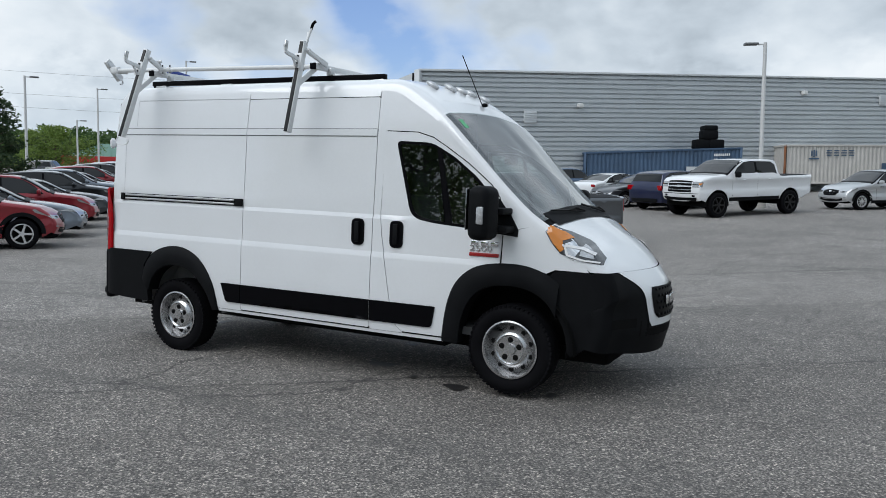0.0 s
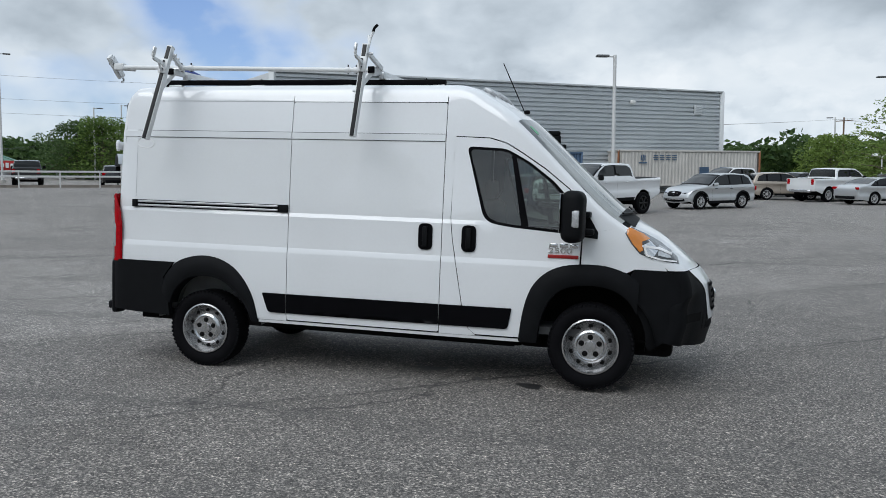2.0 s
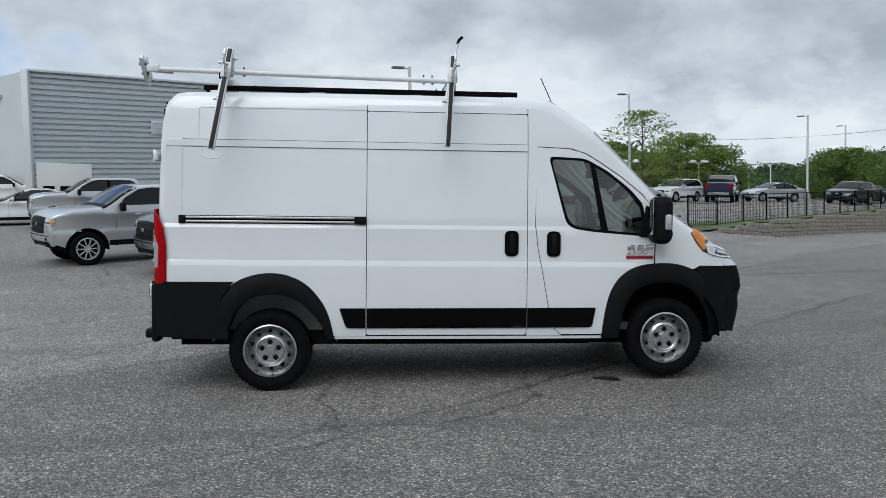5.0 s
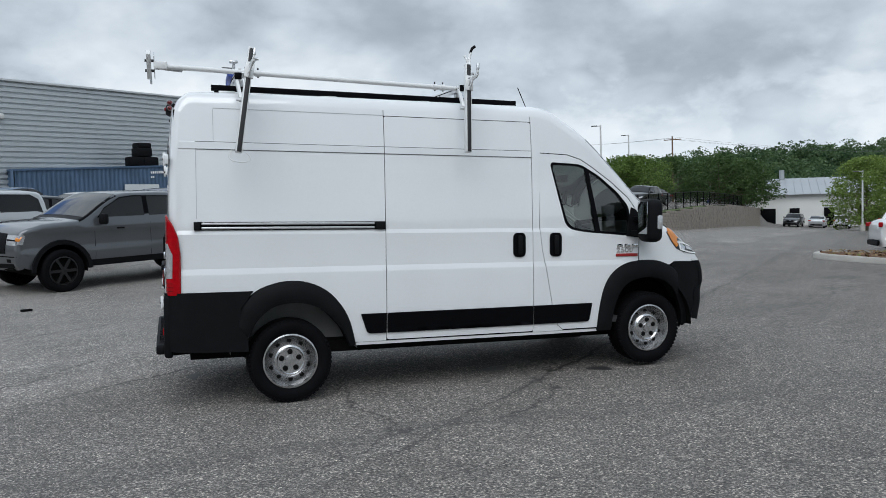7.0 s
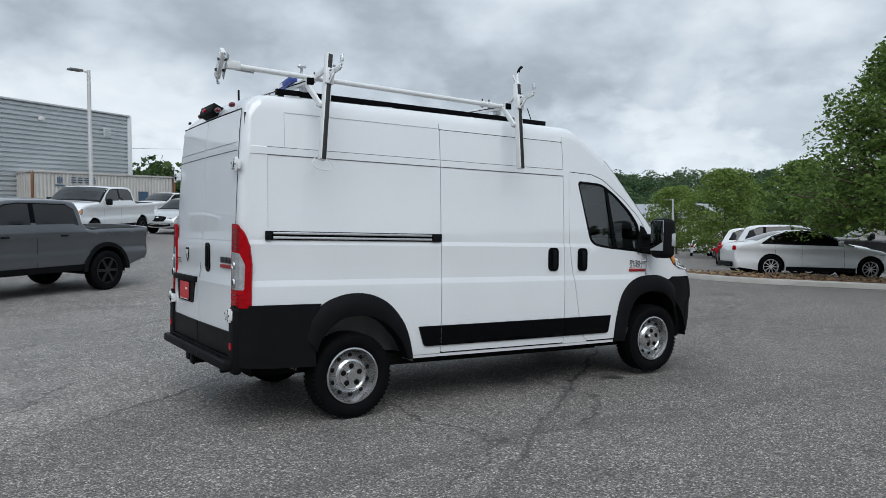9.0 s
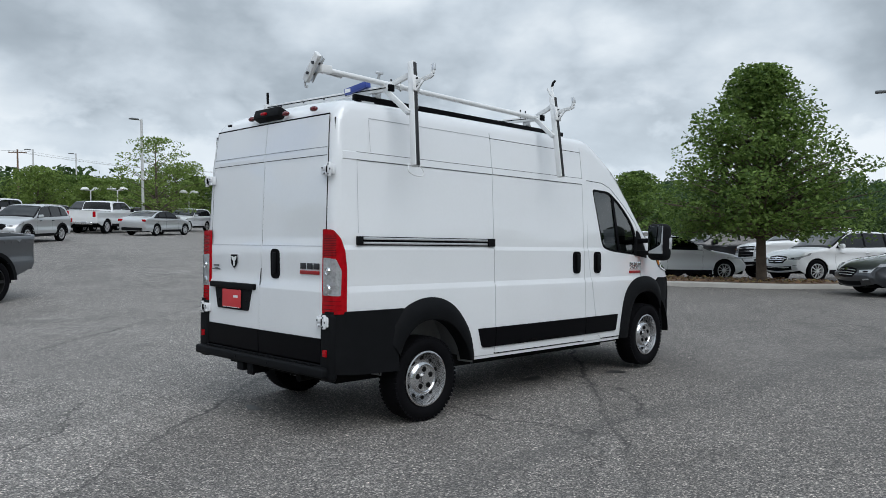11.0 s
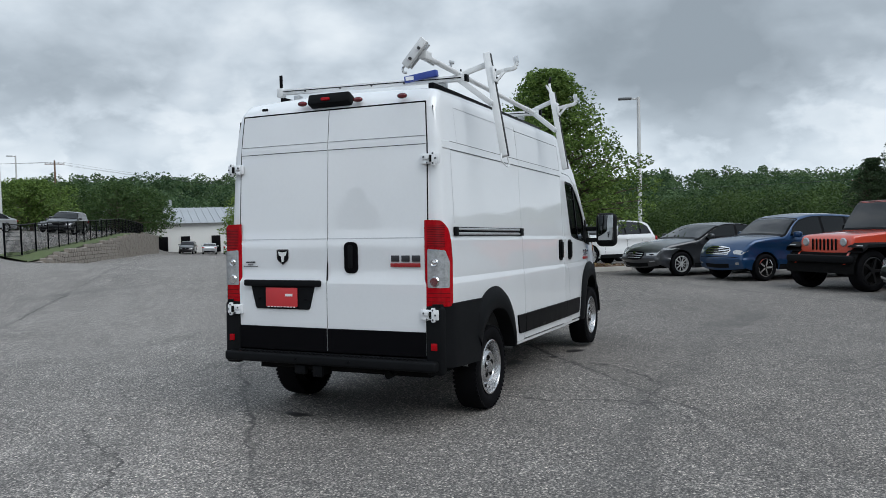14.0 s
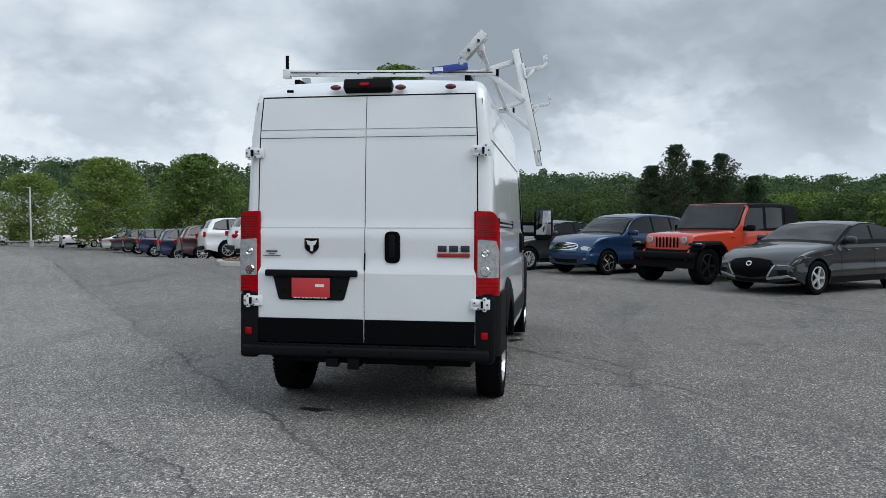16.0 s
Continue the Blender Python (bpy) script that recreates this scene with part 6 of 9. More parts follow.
FACES = {
    "sedan": [("grille", M_BLACKGL, 0.006, [(0, 0.70), (0.36, 0.69), (0.42, 0.61), (0.30, 0.47), (0, 0.45)]), ("grille_bar", M_ALU, 0.012, bar(0.64, 0.36, 0.016)), ("grille_bar", M_ALU, 0.012, bar(0.58, 0.35, 0.016)), ("grille_bar", M_ALU, 0.012, bar(0.52, 0.30, 0.016)),
              ("maker_badge", M_CHROME, 0.016, [(0, 0.685), (0.06, 0.67), (0.06, 0.63), (0, 0.615)]), ("head_lamp", M_CLEARLENS, 0.006, [(0.47, 0.66), (0.60, 0.715), (0.80, 0.775), (0.90, 0.80), (0.885, 0.74), (0.70, 0.64), (0.50, 0.60)]),
              ("lamp_surround", M_BLACKGL, 0.010, [(0.58, 0.675), (0.70, 0.715), (0.72, 0.675), (0.60, 0.635)]), ("lower_intake", M_BLACKPL, 0.004, [(0, 0.36), (0.54, 0.36), (0.50, 0.26), (0, 0.26)]), ("fog_lamp", M_CLEARLENS, 0.006, [(0.60, 0.41), (0.76, 0.43), (0.78, 0.38), (0.62, 0.36)])],
    "altima": [("grille", M_BLACKGL, 0.006, [(0, 0.72), (0.42, 0.71), (0.50, 0.64), (0.36, 0.36), (0, 0.33)]), ("maker_badge", M_CHROME, 0.014, [(0, 0.655), (0.05, 0.64), (0.065, 0.605), (0.05, 0.57), (0, 0.555)]), ("badge_inset", M_BLACKGL, 0.019, [(0, 0.635), (0.04, 0.62), (0.04, 0.59), (0, 0.575)]),
               ("head_lamp", M_DARKLENS, 0.006, [(0.52, 0.66), (0.64, 0.70), (0.80, 0.755), (0.91, 0.80), (0.885, 0.735), (0.70, 0.645), (0.54, 0.62)]), ("lamp_strip", M_CLEARLENS, 0.012, [(0.56, 0.638), (0.72, 0.665), (0.86, 0.722), (0.86, 0.712), (0.72, 0.652), (0.57, 0.625)]),
               ("side_intake", M_BLACKPL, 0.004, [(0.56, 0.50), (0.80, 0.53), (0.83, 0.38), (0.62, 0.34)]), ("chrome_blade", M_ALU, 0.014, [(0.38, 0.36), (0.52, 0.62), (0.535, 0.62), (0.41, 0.35)]), ("lip", M_ALU, 0.014, [(0.36, 0.325), (0.84, 0.36), (0.84, 0.325), (0.36, 0.285)]), ("lower_intake", M_BLACKPL, 0.004, [(0, 0.30), (0.36, 0.30), (0.36, 0.24), (0, 0.24)])],
    "wagon": [("grille", M_CHROME, 0.010, [(0, 0.86), (0.38, 0.85), (0.45, 0.78), (0.40, 0.665), (0, 0.65)]), ("grille_slot", M_BLACKGL, 0.016, bar(0.815, 0.38, 0.018)), ("grille_slot", M_BLACKGL, 0.016, bar(0.775, 0.41, 0.018)), ("grille_slot", M_BLACKGL, 0.016, bar(0.735, 0.40, 0.018)), ("grille_slot", M_BLACKGL, 0.016, bar(0.695, 0.38, 0.018)),
              ("maker_badge", M_BADGE, 0.022, [(0, 0.78), (0.07, 0.77), (0.07, 0.74), (0, 0.73)]), ("head_lamp", M_CLEARLENS, 0.008, [(0.52, 0.77), (0.58, 0.83), (0.74, 0.84), (0.81, 0.77), (0.74, 0.71), (0.57, 0.70)]), ("bumper_gap", M_DARK, 0.003, [(0, 0.605), (0.84, 0.62), (0.84, 0.605), (0, 0.59)]),
              ("fog_lamp", M_CLEARLENS, 0.006, [(0.60, 0.44), (0.68, 0.44), (0.68, 0.38), (0.60, 0.38)]), ("lower_intake", M_BLACKPL, 0.004, [(0, 0.42), (0.42, 0.42), (0.40, 0.32), (0, 0.32)])],
    "suv": [("grille", M_BLACKGL, 0.006, [(0, 0.84), (0.40, 0.83), (0.44, 0.74), (0.32, 0.60), (0, 0.58)]), ("grille_bar", M_BLACKPL, 0.012, bar(0.77, 0.40, 0.016)), ("grille_bar", M_BLACKPL, 0.012, bar(0.71, 0.37, 0.016)), ("grille_bar", M_BLACKPL, 0.012, bar(0.65, 0.31, 0.016)), ("maker_badge", M_CHROME, 0.016, [(0, 0.80), (0.07, 0.785), (0.07, 0.745), (0, 0.73)]),
            ("head_lamp", M_CLEARLENS, 0.006, [(0.47, 0.80), (0.62, 0.85), (0.80, 0.90), (0.90, 0.93), (0.885, 0.86), (0.70, 0.765), (0.49, 0.74)]), ("lamp_surround", M_BLACKGL, 0.010, [(0.56, 0.81), (0.66, 0.84), (0.68, 0.795), (0.58, 0.765)]), ("lower_intake", M_BLACKPL, 0.006, [(0, 0.47), (0.64, 0.50), (0.62, 0.36), (0, 0.34)]), ("fog_lamp", M_CLEARLENS, 0.010, [(0.68, 0.55), (0.80, 0.57), (0.80, 0.52), (0.68, 0.50)])],
    "pickup": [("grille", M_BLACKGL, 0.006, [(0, 1.20), (0.56, 1.19), (0.55, 0.80), (0, 0.79)]), ("grille_bar", M_BLACKPL, 0.014, bar(1.12, 0.56, 0.03)), ("grille_bar", M_BLACKPL, 0.014, bar(1.0, 0.56, 0.045)), ("grille_bar", M_BLACKPL, 0.014, bar(0.88, 0.55, 0.03)), ("maker_badge", M_CHROME, 0.022, bar(1.005, 0.09, 0.07)),
               ("head_lamp", M_CLEARLENS, 0.008, [(0.59, 1.17), (0.84, 1.18), (0.93, 1.18), (0.92, 0.97), (0.59, 0.97)]), ("amber_lens", M_AMBER, 0.014, [(0.86, 1.13), (0.92, 1.13), (0.91, 1.06), (0.86, 1.06)]), ("lamp_surround", M_BLACKGL, 0.012, [(0.60, 1.085), (0.86, 1.085), (0.86, 1.055), (0.60, 1.055)]), ("bumper_gap", M_DARK, 0.003, [(0, 0.755), (0.90, 0.755), (0.90, 0.735), (0, 0.735)]),
               ("lower_intake", M_BLACKPL, 0.008, [(0, 0.60), (0.80, 0.60), (0.76, 0.52), (0, 0.50)]), ("fog_lamp", M_BLACKGL, 0.008, [(0.60, 0.70), (0.72, 0.70), (0.72, 0.63), (0.60, 0.63)])],
}

CAR_MASTER = {}


def car_wheel(R, w, rim_mat, style):
    """Meshes of a tyre and a rim, the outer face at -y."""
    tb = tyre_mesh(R, w, R * 0.66)
    rb = bmesh.new()
    r = R * 0.66
    lathe(rb, [(r, -w * 0.30), (r * 1.02, -w * 0.42), (r * 0.94, -w * 0.44), (r * 0.90, -w * 0.20), (r * 0.88, -w * 0.05)], 28)
    n = {"alloy": 10, "five": 5, "six": 6}[style]
    for k in range(n):
        a = 2 * math.pi * k / n
        m = Matrix.Rotation(a, 4, "Y")
        vs = box(rb, (0, 0, 0), (r * 0.86, w * 0.12, r * (0.10 if n > 6 else 0.20)))
        bmesh.ops.transform(rb, matrix=m @ Matrix.Translation((r * 0.48, -w * 0.36, 0)), verts=vs)
    lathe(rb, [(r * 0.24, -w * 0.30), (r * 0.22, -w * 0.43), (0.0, -w * 0.44)], 16)
    db = bmesh.new()
    lathe(db, [(0.0, -w * 0.08), (r * 0.92, -w * 0.08)], 24)
    return mesh_of(tb, "tyre"), mesh_of(rb, "rim"), mesh_of(db, "brake_disc")


def build_vehicle(kind, pm, rim_mat=None, style="alloy", roof_mat=None, lift=0.0, clad=False, grille="dark", big=1.0, dark_roof=False, name=None, face=None):
    S = SPEC[kind]
    wb, W, R = S["wb"], S["w"] / 2, S["r"] * big
    prof = [S["prof"][0]] + smooth_line(S["prof"][1:-1], 2) + [S["prof"][-1]]
    prof = [(x, z + lift) for x, z in prof]
    belt = S["belt"] + lift
    xr, xf = min(p[0] for p in prof), max(p[0] for p in prof)
    plan = lerp_table([(xr, 0.88), (xr + 0.12, 0.95), (xr + 0.5, 0.99), (0.8, 1.0), (2.0, 1.0), (xf - 0.7, 0.975), (xf - 0.3, 0.92), (xf - 0.08, 0.80), (xf, 0.70)] if kind not in ("jeep", "pickup") else [(xr, 0.96), (xr + 0.2, 0.99), (0.5, 1.0), (xf - 0.5, 0.98), (xf - 0.12, 0.92), (xf, 0.84)] if kind == "pickup" else [(xr, 0.96), (xr + 0.2, 0.99), (0.5, 1.0), (1.82, 1.0), (2.02, 0.88), (xf - 0.3, 0.76), (xf, 0.72)])
    tumble = {"jeep": 0.10, "pickup": 0.24}.get(kind, 0.34)

    def wid(x, z):
        k = plan(x)
        y = W * k
        if z > belt:
            y -= 0.02 * min(1, (z - belt) / 0.04) + tumble * (z - belt)
        else:
            y += float(np.interp(z - belt, [-0.62, -0.50, -0.44, -0.15, -0.11, -0.02], [0.0, 0.014, -0.010, -0.012, 0.012, 0.0])) - 0.045 * max(0.0, (belt - 0.45 - z) / 0.4) ** 2 if kind != "jeep" else 0.0
        return max(y, 0.2)

    rad = 0.05 if kind in ("jeep",) else 0.075
    sh = Shell(prof, wid, lambda i: rad, lambda i: 0.012 if kind == "jeep" else (0.03 if prof[i][0] < xf - 0.5 else 0.03 + 0.11 * min(1.0, (prof[i][0] - xf + 0.5) / 0.35) if kind != "pickup" else 0.06))
    n = len(prof)
    root = thing(name or {"sedan": "sedan_car", "suv": "suv_car", "pickup": "pickup_truck", "jeep": "off_road_car", "wagon": "wagon_car"}[kind], "parked vehicle on the asphalt lot", "car")
    foot = S["foot"] + lift

    def arch(cx, gap):
        rr = R + gap
        a0 = math.asin(max(-0.95, min(0.95, (foot - R) / rr)))
        return [(cx + rr * math.cos(a), R + rr * math.sin(a)) for a in np.linspace(a0, math.pi - a0, 12)]

    gap = 0.055 if kind in ("sedan", "suv", "wagon") else 0.10
    top = [sh.edge(i) for i in range(n)]
    out = top + arch(wb, gap) + arch(0.0, gap)
    bm = bmesh.new()
    for s in (-1, 1):
        pb = panel(out, lambda x, z, o: Vector((x, s * (wid(x, z) + o), z)), step=0.19, depth=0.05, rows=() if kind == "jeep" else (belt - 0.50, belt - 0.44, belt - 0.15, belt - 0.11, belt - 0.02))
        me = bpy.data.meshes.new("t")
        pb.to_mesh(me)
        pb.free()
        bm.from_mesh(me)
        bpy.data.meshes.remove(me)
    tb = sh.strip(0, n - 1, m=10)
    me = bpy.data.meshes.new("t")
    tb.to_mesh(me)
    tb.free()
    bm.from_mesh(me)
    bpy.data.meshes.remove(me)
    bmesh.ops.recalc_face_normals(bm, faces=bm.faces)
    part("body", bm, pm, root, smooth=42)

    def idx(x, near):
        cand = [i for i in range(n - 1) if (prof[i][0] - x) * (prof[i + 1][0] - x) <= 0 and prof[i][1] > belt - 0.15]
        i = cand[0] if near == "r" else cand[-1]
        d = prof[i + 1][0] - prof[i][0]
        return i + ((x - prof[i][0]) / d if abs(d) > 1e-6 else 0)

    a, b = S["ws"]
    part("windscreen", sh.strip(idx(a, "f"), idx(b, "f"), -0.84, 0.84, out=0.006, m=8, step=0.8), M_CARGLASS, root)
    part("windscreen_trim", sh.strip(idx(a - 0.03, "f"), min(n - 2, idx(b, "f") + 0.9), -0.93, 0.93, out=0.0035, m=8, step=0.8), M_BLACKGL, root)
    a, b = S["rw"]
    part("rear_window", sh.strip(idx(a, "r"), idx(b, "r"), -0.80, 0.80, out=0.006, m=8, step=0.8), M_CARGLASS, root)
    if dark_roof or kind == "jeep":
        part("soft_roof", sh.strip(idx(S["rw"][1] + 0.02, "r"), idx(S["ws"][0] - 0.03, "f"), -1, 1, out=0.008, m=8), roof_mat or M_BLACKPL, root)
        for s in (-1, 1):
            tp = [(-0.66, 1.24), (-0.03, 1.24), (-0.03, 1.785), (1.46, 1.765), (1.44, 1.815), (0.6, 1.855), (-0.38, 1.835), (-0.58, 1.76), (-0.63, 1.62)]
            part("soft_top_side", panel(tp, lambda x, z, o: Vector((x, s * (sh.y_at(x, z) + 0.012 + o), z)), step=0.12, depth=0.02), M_BLACKPL, root)
    if kind == "pickup":
        part("bed_cover", sh.strip(idx(-1.10, "r"), idx(0.44, "r"), -0.86, 0.86, out=0.004, m=8), M_BLACKPL, root)
    gl = [(x, z + lift) for x, z in S["glass"]]
    cuts = [gl[0][0] - 1] + [q for p in S["pillars"] for q in p] + [gl[-1][0] + 1]
    for s in (-1, 1):
        fn = lambda x, z, o, s=s: Vector((x, s * (wid(x, z) + 0.005 + o), z))  # noqa: E731
        part("window_trim", panel([(x, z + (0.022 if z > belt + 0.15 else -0.02)) for x, z in gl], lambda x, z, o: fn(x, z, o - 0.002), step=0.25, depth=0), M_BLACKGL, root)
        for k in range(0, len(cuts) - 1, 2):
            lo, hi = cuts[k], cuts[k + 1]
            poly = []
            for i in range(len(gl)):
                p, q = gl[i], gl[(i + 1) % len(gl)]
                if lo <= p[0] <= hi:
                    poly.append(p)
                for c in sorted((lo, hi), reverse=q[0] < p[0]):
                    if min(p[0], q[0]) < c < max(p[0], q[0]):
                        f = (c - p[0]) / (q[0] - p[0])
                        poly.append((c, p[1] + f * (q[1] - p[1])))
            if len(poly) > 2:
                part("side_window", panel(poly, fn, step=0.3, depth=0), M_CARGLASS, root)
        for dx in (wb * 0.30, wb * 0.66) if kind != "wagon" else (wb * 0.33, wb * 0.63):
            part("door_handle", boxed((dx, s * (wid(dx, belt - 0.10) + 0.012), belt - 0.10), (0.17, 0.025, 0.03), None, 0.008, 1), pm if not clad else M_BLACKPL, root)
        for dx in [q for p in S["pillars"] for q in p[:1]] + [S["glass"][-1][0] + 0.02]:
            z0, z1 = foot + 0.12, belt - 0.01
            gb = bmesh.new()
            grid_mesh(gb, [[Vector((dx + e, s * (wid(dx, z) + 0.0025), z)) for e in (-0.004, 0.004)] for z in np.linspace(z0, z1, 6)])
            part("door_gap", gb, M_DARK, root)
        mx = S["glass"][-1][0] - 0.12
        part("door_mirror", boxed((mx, s * (wid(mx, belt + 0.05) + 0.13), belt + 0.10), (0.12, 0.22, 0.15 if kind != "pickup" else 0.22), None, 0.045, 2), pm if kind in ("sedan", "suv", "wagon") else M_BLACKPL, root)
        part("sill", panel([(R * 1.25, foot), (wb - R * 1.25, foot), (wb - R * 1.25, foot + 0.13), (R * 1.25, foot + 0.13)], lambda x, z, o: Vector((x, s * (wid(x, z) + 0.008 + o), z)), step=0.4, depth=0.03), M_BLACKPL, root)
        if kind == "jeep":
            for cx, line, y0 in ((wb, [(-0.62, 0.64), (-0.48, 0.88), (-0.32, 0.99), (0.26, 0.99), (0.40, 0.90)], W * 0.66), (0.0, [(-0.56, 0.72), (-0.44, 0.95), (-0.30, 1.04), (0.30, 1.04), (0.46, 0.94), (0.58, 0.70)], W * 0.93)):
                fb = bmesh.new()
                grid_mesh(fb, [[(cx + x, s * yy, z + dz) for yy, dz in ((y0, 0.0), (W + 0.05, 0.0), (W + 0.09, -0.03), (W + 0.09, -0.09), (W + 0.05, -0.10), (y0, -0.10))] for x, z in line])
                bmesh.ops.recalc_face_normals(fb, faces=fb.faces)
                part("arch_trim", fb, M_BLACKPL, root)
            part("fender_lamp", boxed((wb + 0.335, s * (W - 0.05), 0.92), (0.05, 0.17, 0.045), None, 0.01, 1), M_CLEARLENS, root)
        elif clad:
            for cx in (0.0, wb):
                rows = []
                for a in np.linspace(0.02, math.pi - 0.02, 14):
                    rows.append([Vector((cx + rr * math.cos(a), s * (min(wid(cx, 0.7), W) + o), R + rr * math.sin(a))) for rr, o in ((R + gap + 0.09, 0.002), (R + gap + 0.08, 0.03), (R + gap, 0.03), (R + gap - 0.01, -0.05))])
                fb = bmesh.new()
                grid_mesh(fb, rows)
                bmesh.ops.recalc_face_normals(fb, faces=fb.faces)
                part("arch_trim", fb, M_BLACKPL, root)
        # lamps
        zl = belt - (0.30 if kind == "sedan" else 0.26 if kind != "pickup" else 0.20)
        xe = [p[0] for p in prof if p[1] > zl][-1]
        if kind == "jeep":
            lb = bmesh.new()
            lathe(lb, [(0.0, 0.02), (0.07, 0.02), (0.09, 0.0)], 18, "y")
            lb.transform(Matrix.Translation((xf - 0.005, s * 0.485, 1.0 + lift)) @ Matrix.Rotation(radians(-90), 4, "Z"))
            part("head_lamp", lb, M_CLEARLENS, root)
        zt = belt - 0.10 if kind != "pickup" else belt - 0.16
        th = {"sedan": 0.13, "suv": 0.20, "wagon": 0.26, "pickup": 0.32, "jeep": 0.24}[kind]
        part("tail_lamp", boxed((xr + 0.06, s * (W * 0.80), zt), (0.10, W * 0.34 if kind in ("sedan", "suv") else 0.18, th), Matrix.Rotation(s * 0.35 if kind in ("sedan", "suv") else 0, 3, "Z"), 0.02, 1), M_RED, root)
    # face and tail
    if kind == "jeep":
        for k in range(7):
            part("grille_slot", boxed((xf + 0.0, -0.30 + 0.10 * k, 0.95 + lift), (0.03, 0.045, 0.24), None, 0.012, 1), M_DARK, root)
        part("front_bumper", boxed((xf + 0.12, 0, 0.655 + lift), (0.22, 1.66, 0.155), None, 0.045, 2), M_BLACKPL, root)
        part("rear_bumper", boxed((xr - 0.06, 0, 0.66 + lift), (0.16, 1.6, 0.18), None, 0.04, 2), M_BLACKPL, root)
    else:
        nose = [i for i in range(n) if prof[i][0] > wb + 0.25]

        def front(y, z, out):
            """A point of the nose seen from ahead, wrapped round the corner on to the wing."""
            i = float(np.interp(-z, [-prof[k][1] for k in nose], nose))
            k = min(int(i), n - 2)
            q = sh.p[k] + sh.n[k] * (sh.r(k) + sh.c(k))
            w, ay, sg = wid(q.x, q.y), abs(y), -1 if y < 0 else 1
            if ay <= w - rad:
                return sh.at(i, sg * 0.8 * ay / (w - rad), out)
            if ay <= w:
                return sh.at(i, sg * (0.8 + 0.2 * math.asin((ay - w + rad) / rad) / (math.pi / 2)), out)
            lo, hi = wb - 0.6, q.x
            for _ in range(18):
                m_ = (lo + hi) / 2
                lo, hi = (m_, hi) if wid(m_, z) > ay else (lo, m_)
            return Vector((lo + 0.5 * out, sg * (ay + 0.8 * out), z))

        for nm, mt, out, poly in FACES[face or kind]:
            poly = [(y, z + lift) for y, z in poly]
            mt = {"grille_bar": M_CHROME if grille == "chrome" else mt, "paint": pm}.get(nm, mt)
            if poly[0][0] == 0:
                full = poly + [(-y, z) for y, z in poly[::-1] if y > 0]
                part(nm, panel(full, lambda y, z, o: front(y, z, o + out), step=0.09, depth=0.02), mt, root)
            else:
                for sg in (1, -1):
                    part(nm, panel([(sg * y, z) for y, z in poly], lambda y, z, o: front(y, z, o + out), step=0.07, depth=0.02), mt, root)
        part("rear_bumper_trim", boxed((xr + 0.01, 0, foot + 0.16), (0.07, W * 1.45, 0.16), None, 0.03, 1), M_CHROME if kind == "pickup" else M_BLACKPL, root)
    ub = boxed((wb / 2, 0, foot + 0.12), (xf - xr - 0.5, W * 1.45, 0.24), None, 0.03, 1)
    part("underbody", ub, M_DARK, root)
    for cx in (0.0, wb):
        lb = bmesh.new()
        rr = R + gap - 0.005
        rows = [[(cx + rr * math.cos(a), y, R + rr * math.sin(a)) for y in (-W * 0.96, W * 0.96)] for a in np.linspace(-0.1, math.pi + 0.1, 14)]
        grid_mesh(lb, rows)
        part("wheel_well", lb, M_DARK, root)
    ty, ri, di = car_wheel(R, S["tw"], rim_mat or M_ALLOY, style)
    ty.materials.append(M_RUBBER)
    ri.materials.append(rim_mat or M_ALLOY)
    di.materials.append(M_DARK)
    for cx in (0.0, wb):
        for s in (-1, 1):
            m = Matrix.Translation((cx, s * (W - S["tw"] * 0.56 + (0.05 if kind in ("jeep", "pickup") and big > 1 else 0)), R)) @ Matrix.Rotation(0 if s < 0 else math.pi, 4, "Z")
            wh = part("wheel", ty, None, root)
            wh.matrix_local = m
            part("rim", ri, None, wh)
            part("brake_disc", di, None, wh)
    return root


def car(kind, pm, x, y, heading, label, ref="c", key="", **kw):
    """Stands a vehicle at (x, y). ref says which point that is: c the middle, fl/fr/rl/rr a wheel's outer face."""
    S = SPEC[kind]
    k = (kind, pm.name, key)
    if k not in CAR_MASTER:
        root = CAR_MASTER[k] = build_vehicle(kind, pm, **kw)
    else:
        root = copy_thing(CAR_MASTER[k], Matrix.Identity(4))
    h = radians(heading)
    f, l = Vector((math.cos(h), math.sin(h))), Vector((-math.sin(h), math.cos(h)))
    loc = {"c": (S["wb"] / 2, 0), "fl": (S["wb"], S["w"] / 2), "fr": (S["wb"], -S["w"] / 2), "rl": (0, S["w"] / 2), "rr": (0, -S["w"] / 2)}[ref]
    o = Vector((x, y)) - f * loc[0] - l * loc[1]
    pf, pr = o + f * S["wb"], o
    zf, zr = ground_z(*pf), ground_z(*pr)
    pl, pq = o + f * S["wb"] / 2 + l * 0.8, o + f * S["wb"] / 2 - l * 0.8
    roll = math.atan2(ground_z(*pl) - ground_z(*pq), 1.6)
    pitch = math.atan2(zf - zr, S["wb"])
    root.matrix_basis = Matrix.Translation((o.x, o.y, zr)) @ Matrix.Rotation(h, 4, "Z") @ Matrix.Rotation(-pitch, 4, "Y") @ Matrix.Rotation(roll, 4, "X")
    tagged(root, label, {"sedan": "car", "suv": "suv", "pickup": "pickup truck", "jeep": "off-road car", "wagon": "car"}[kind])
    return root


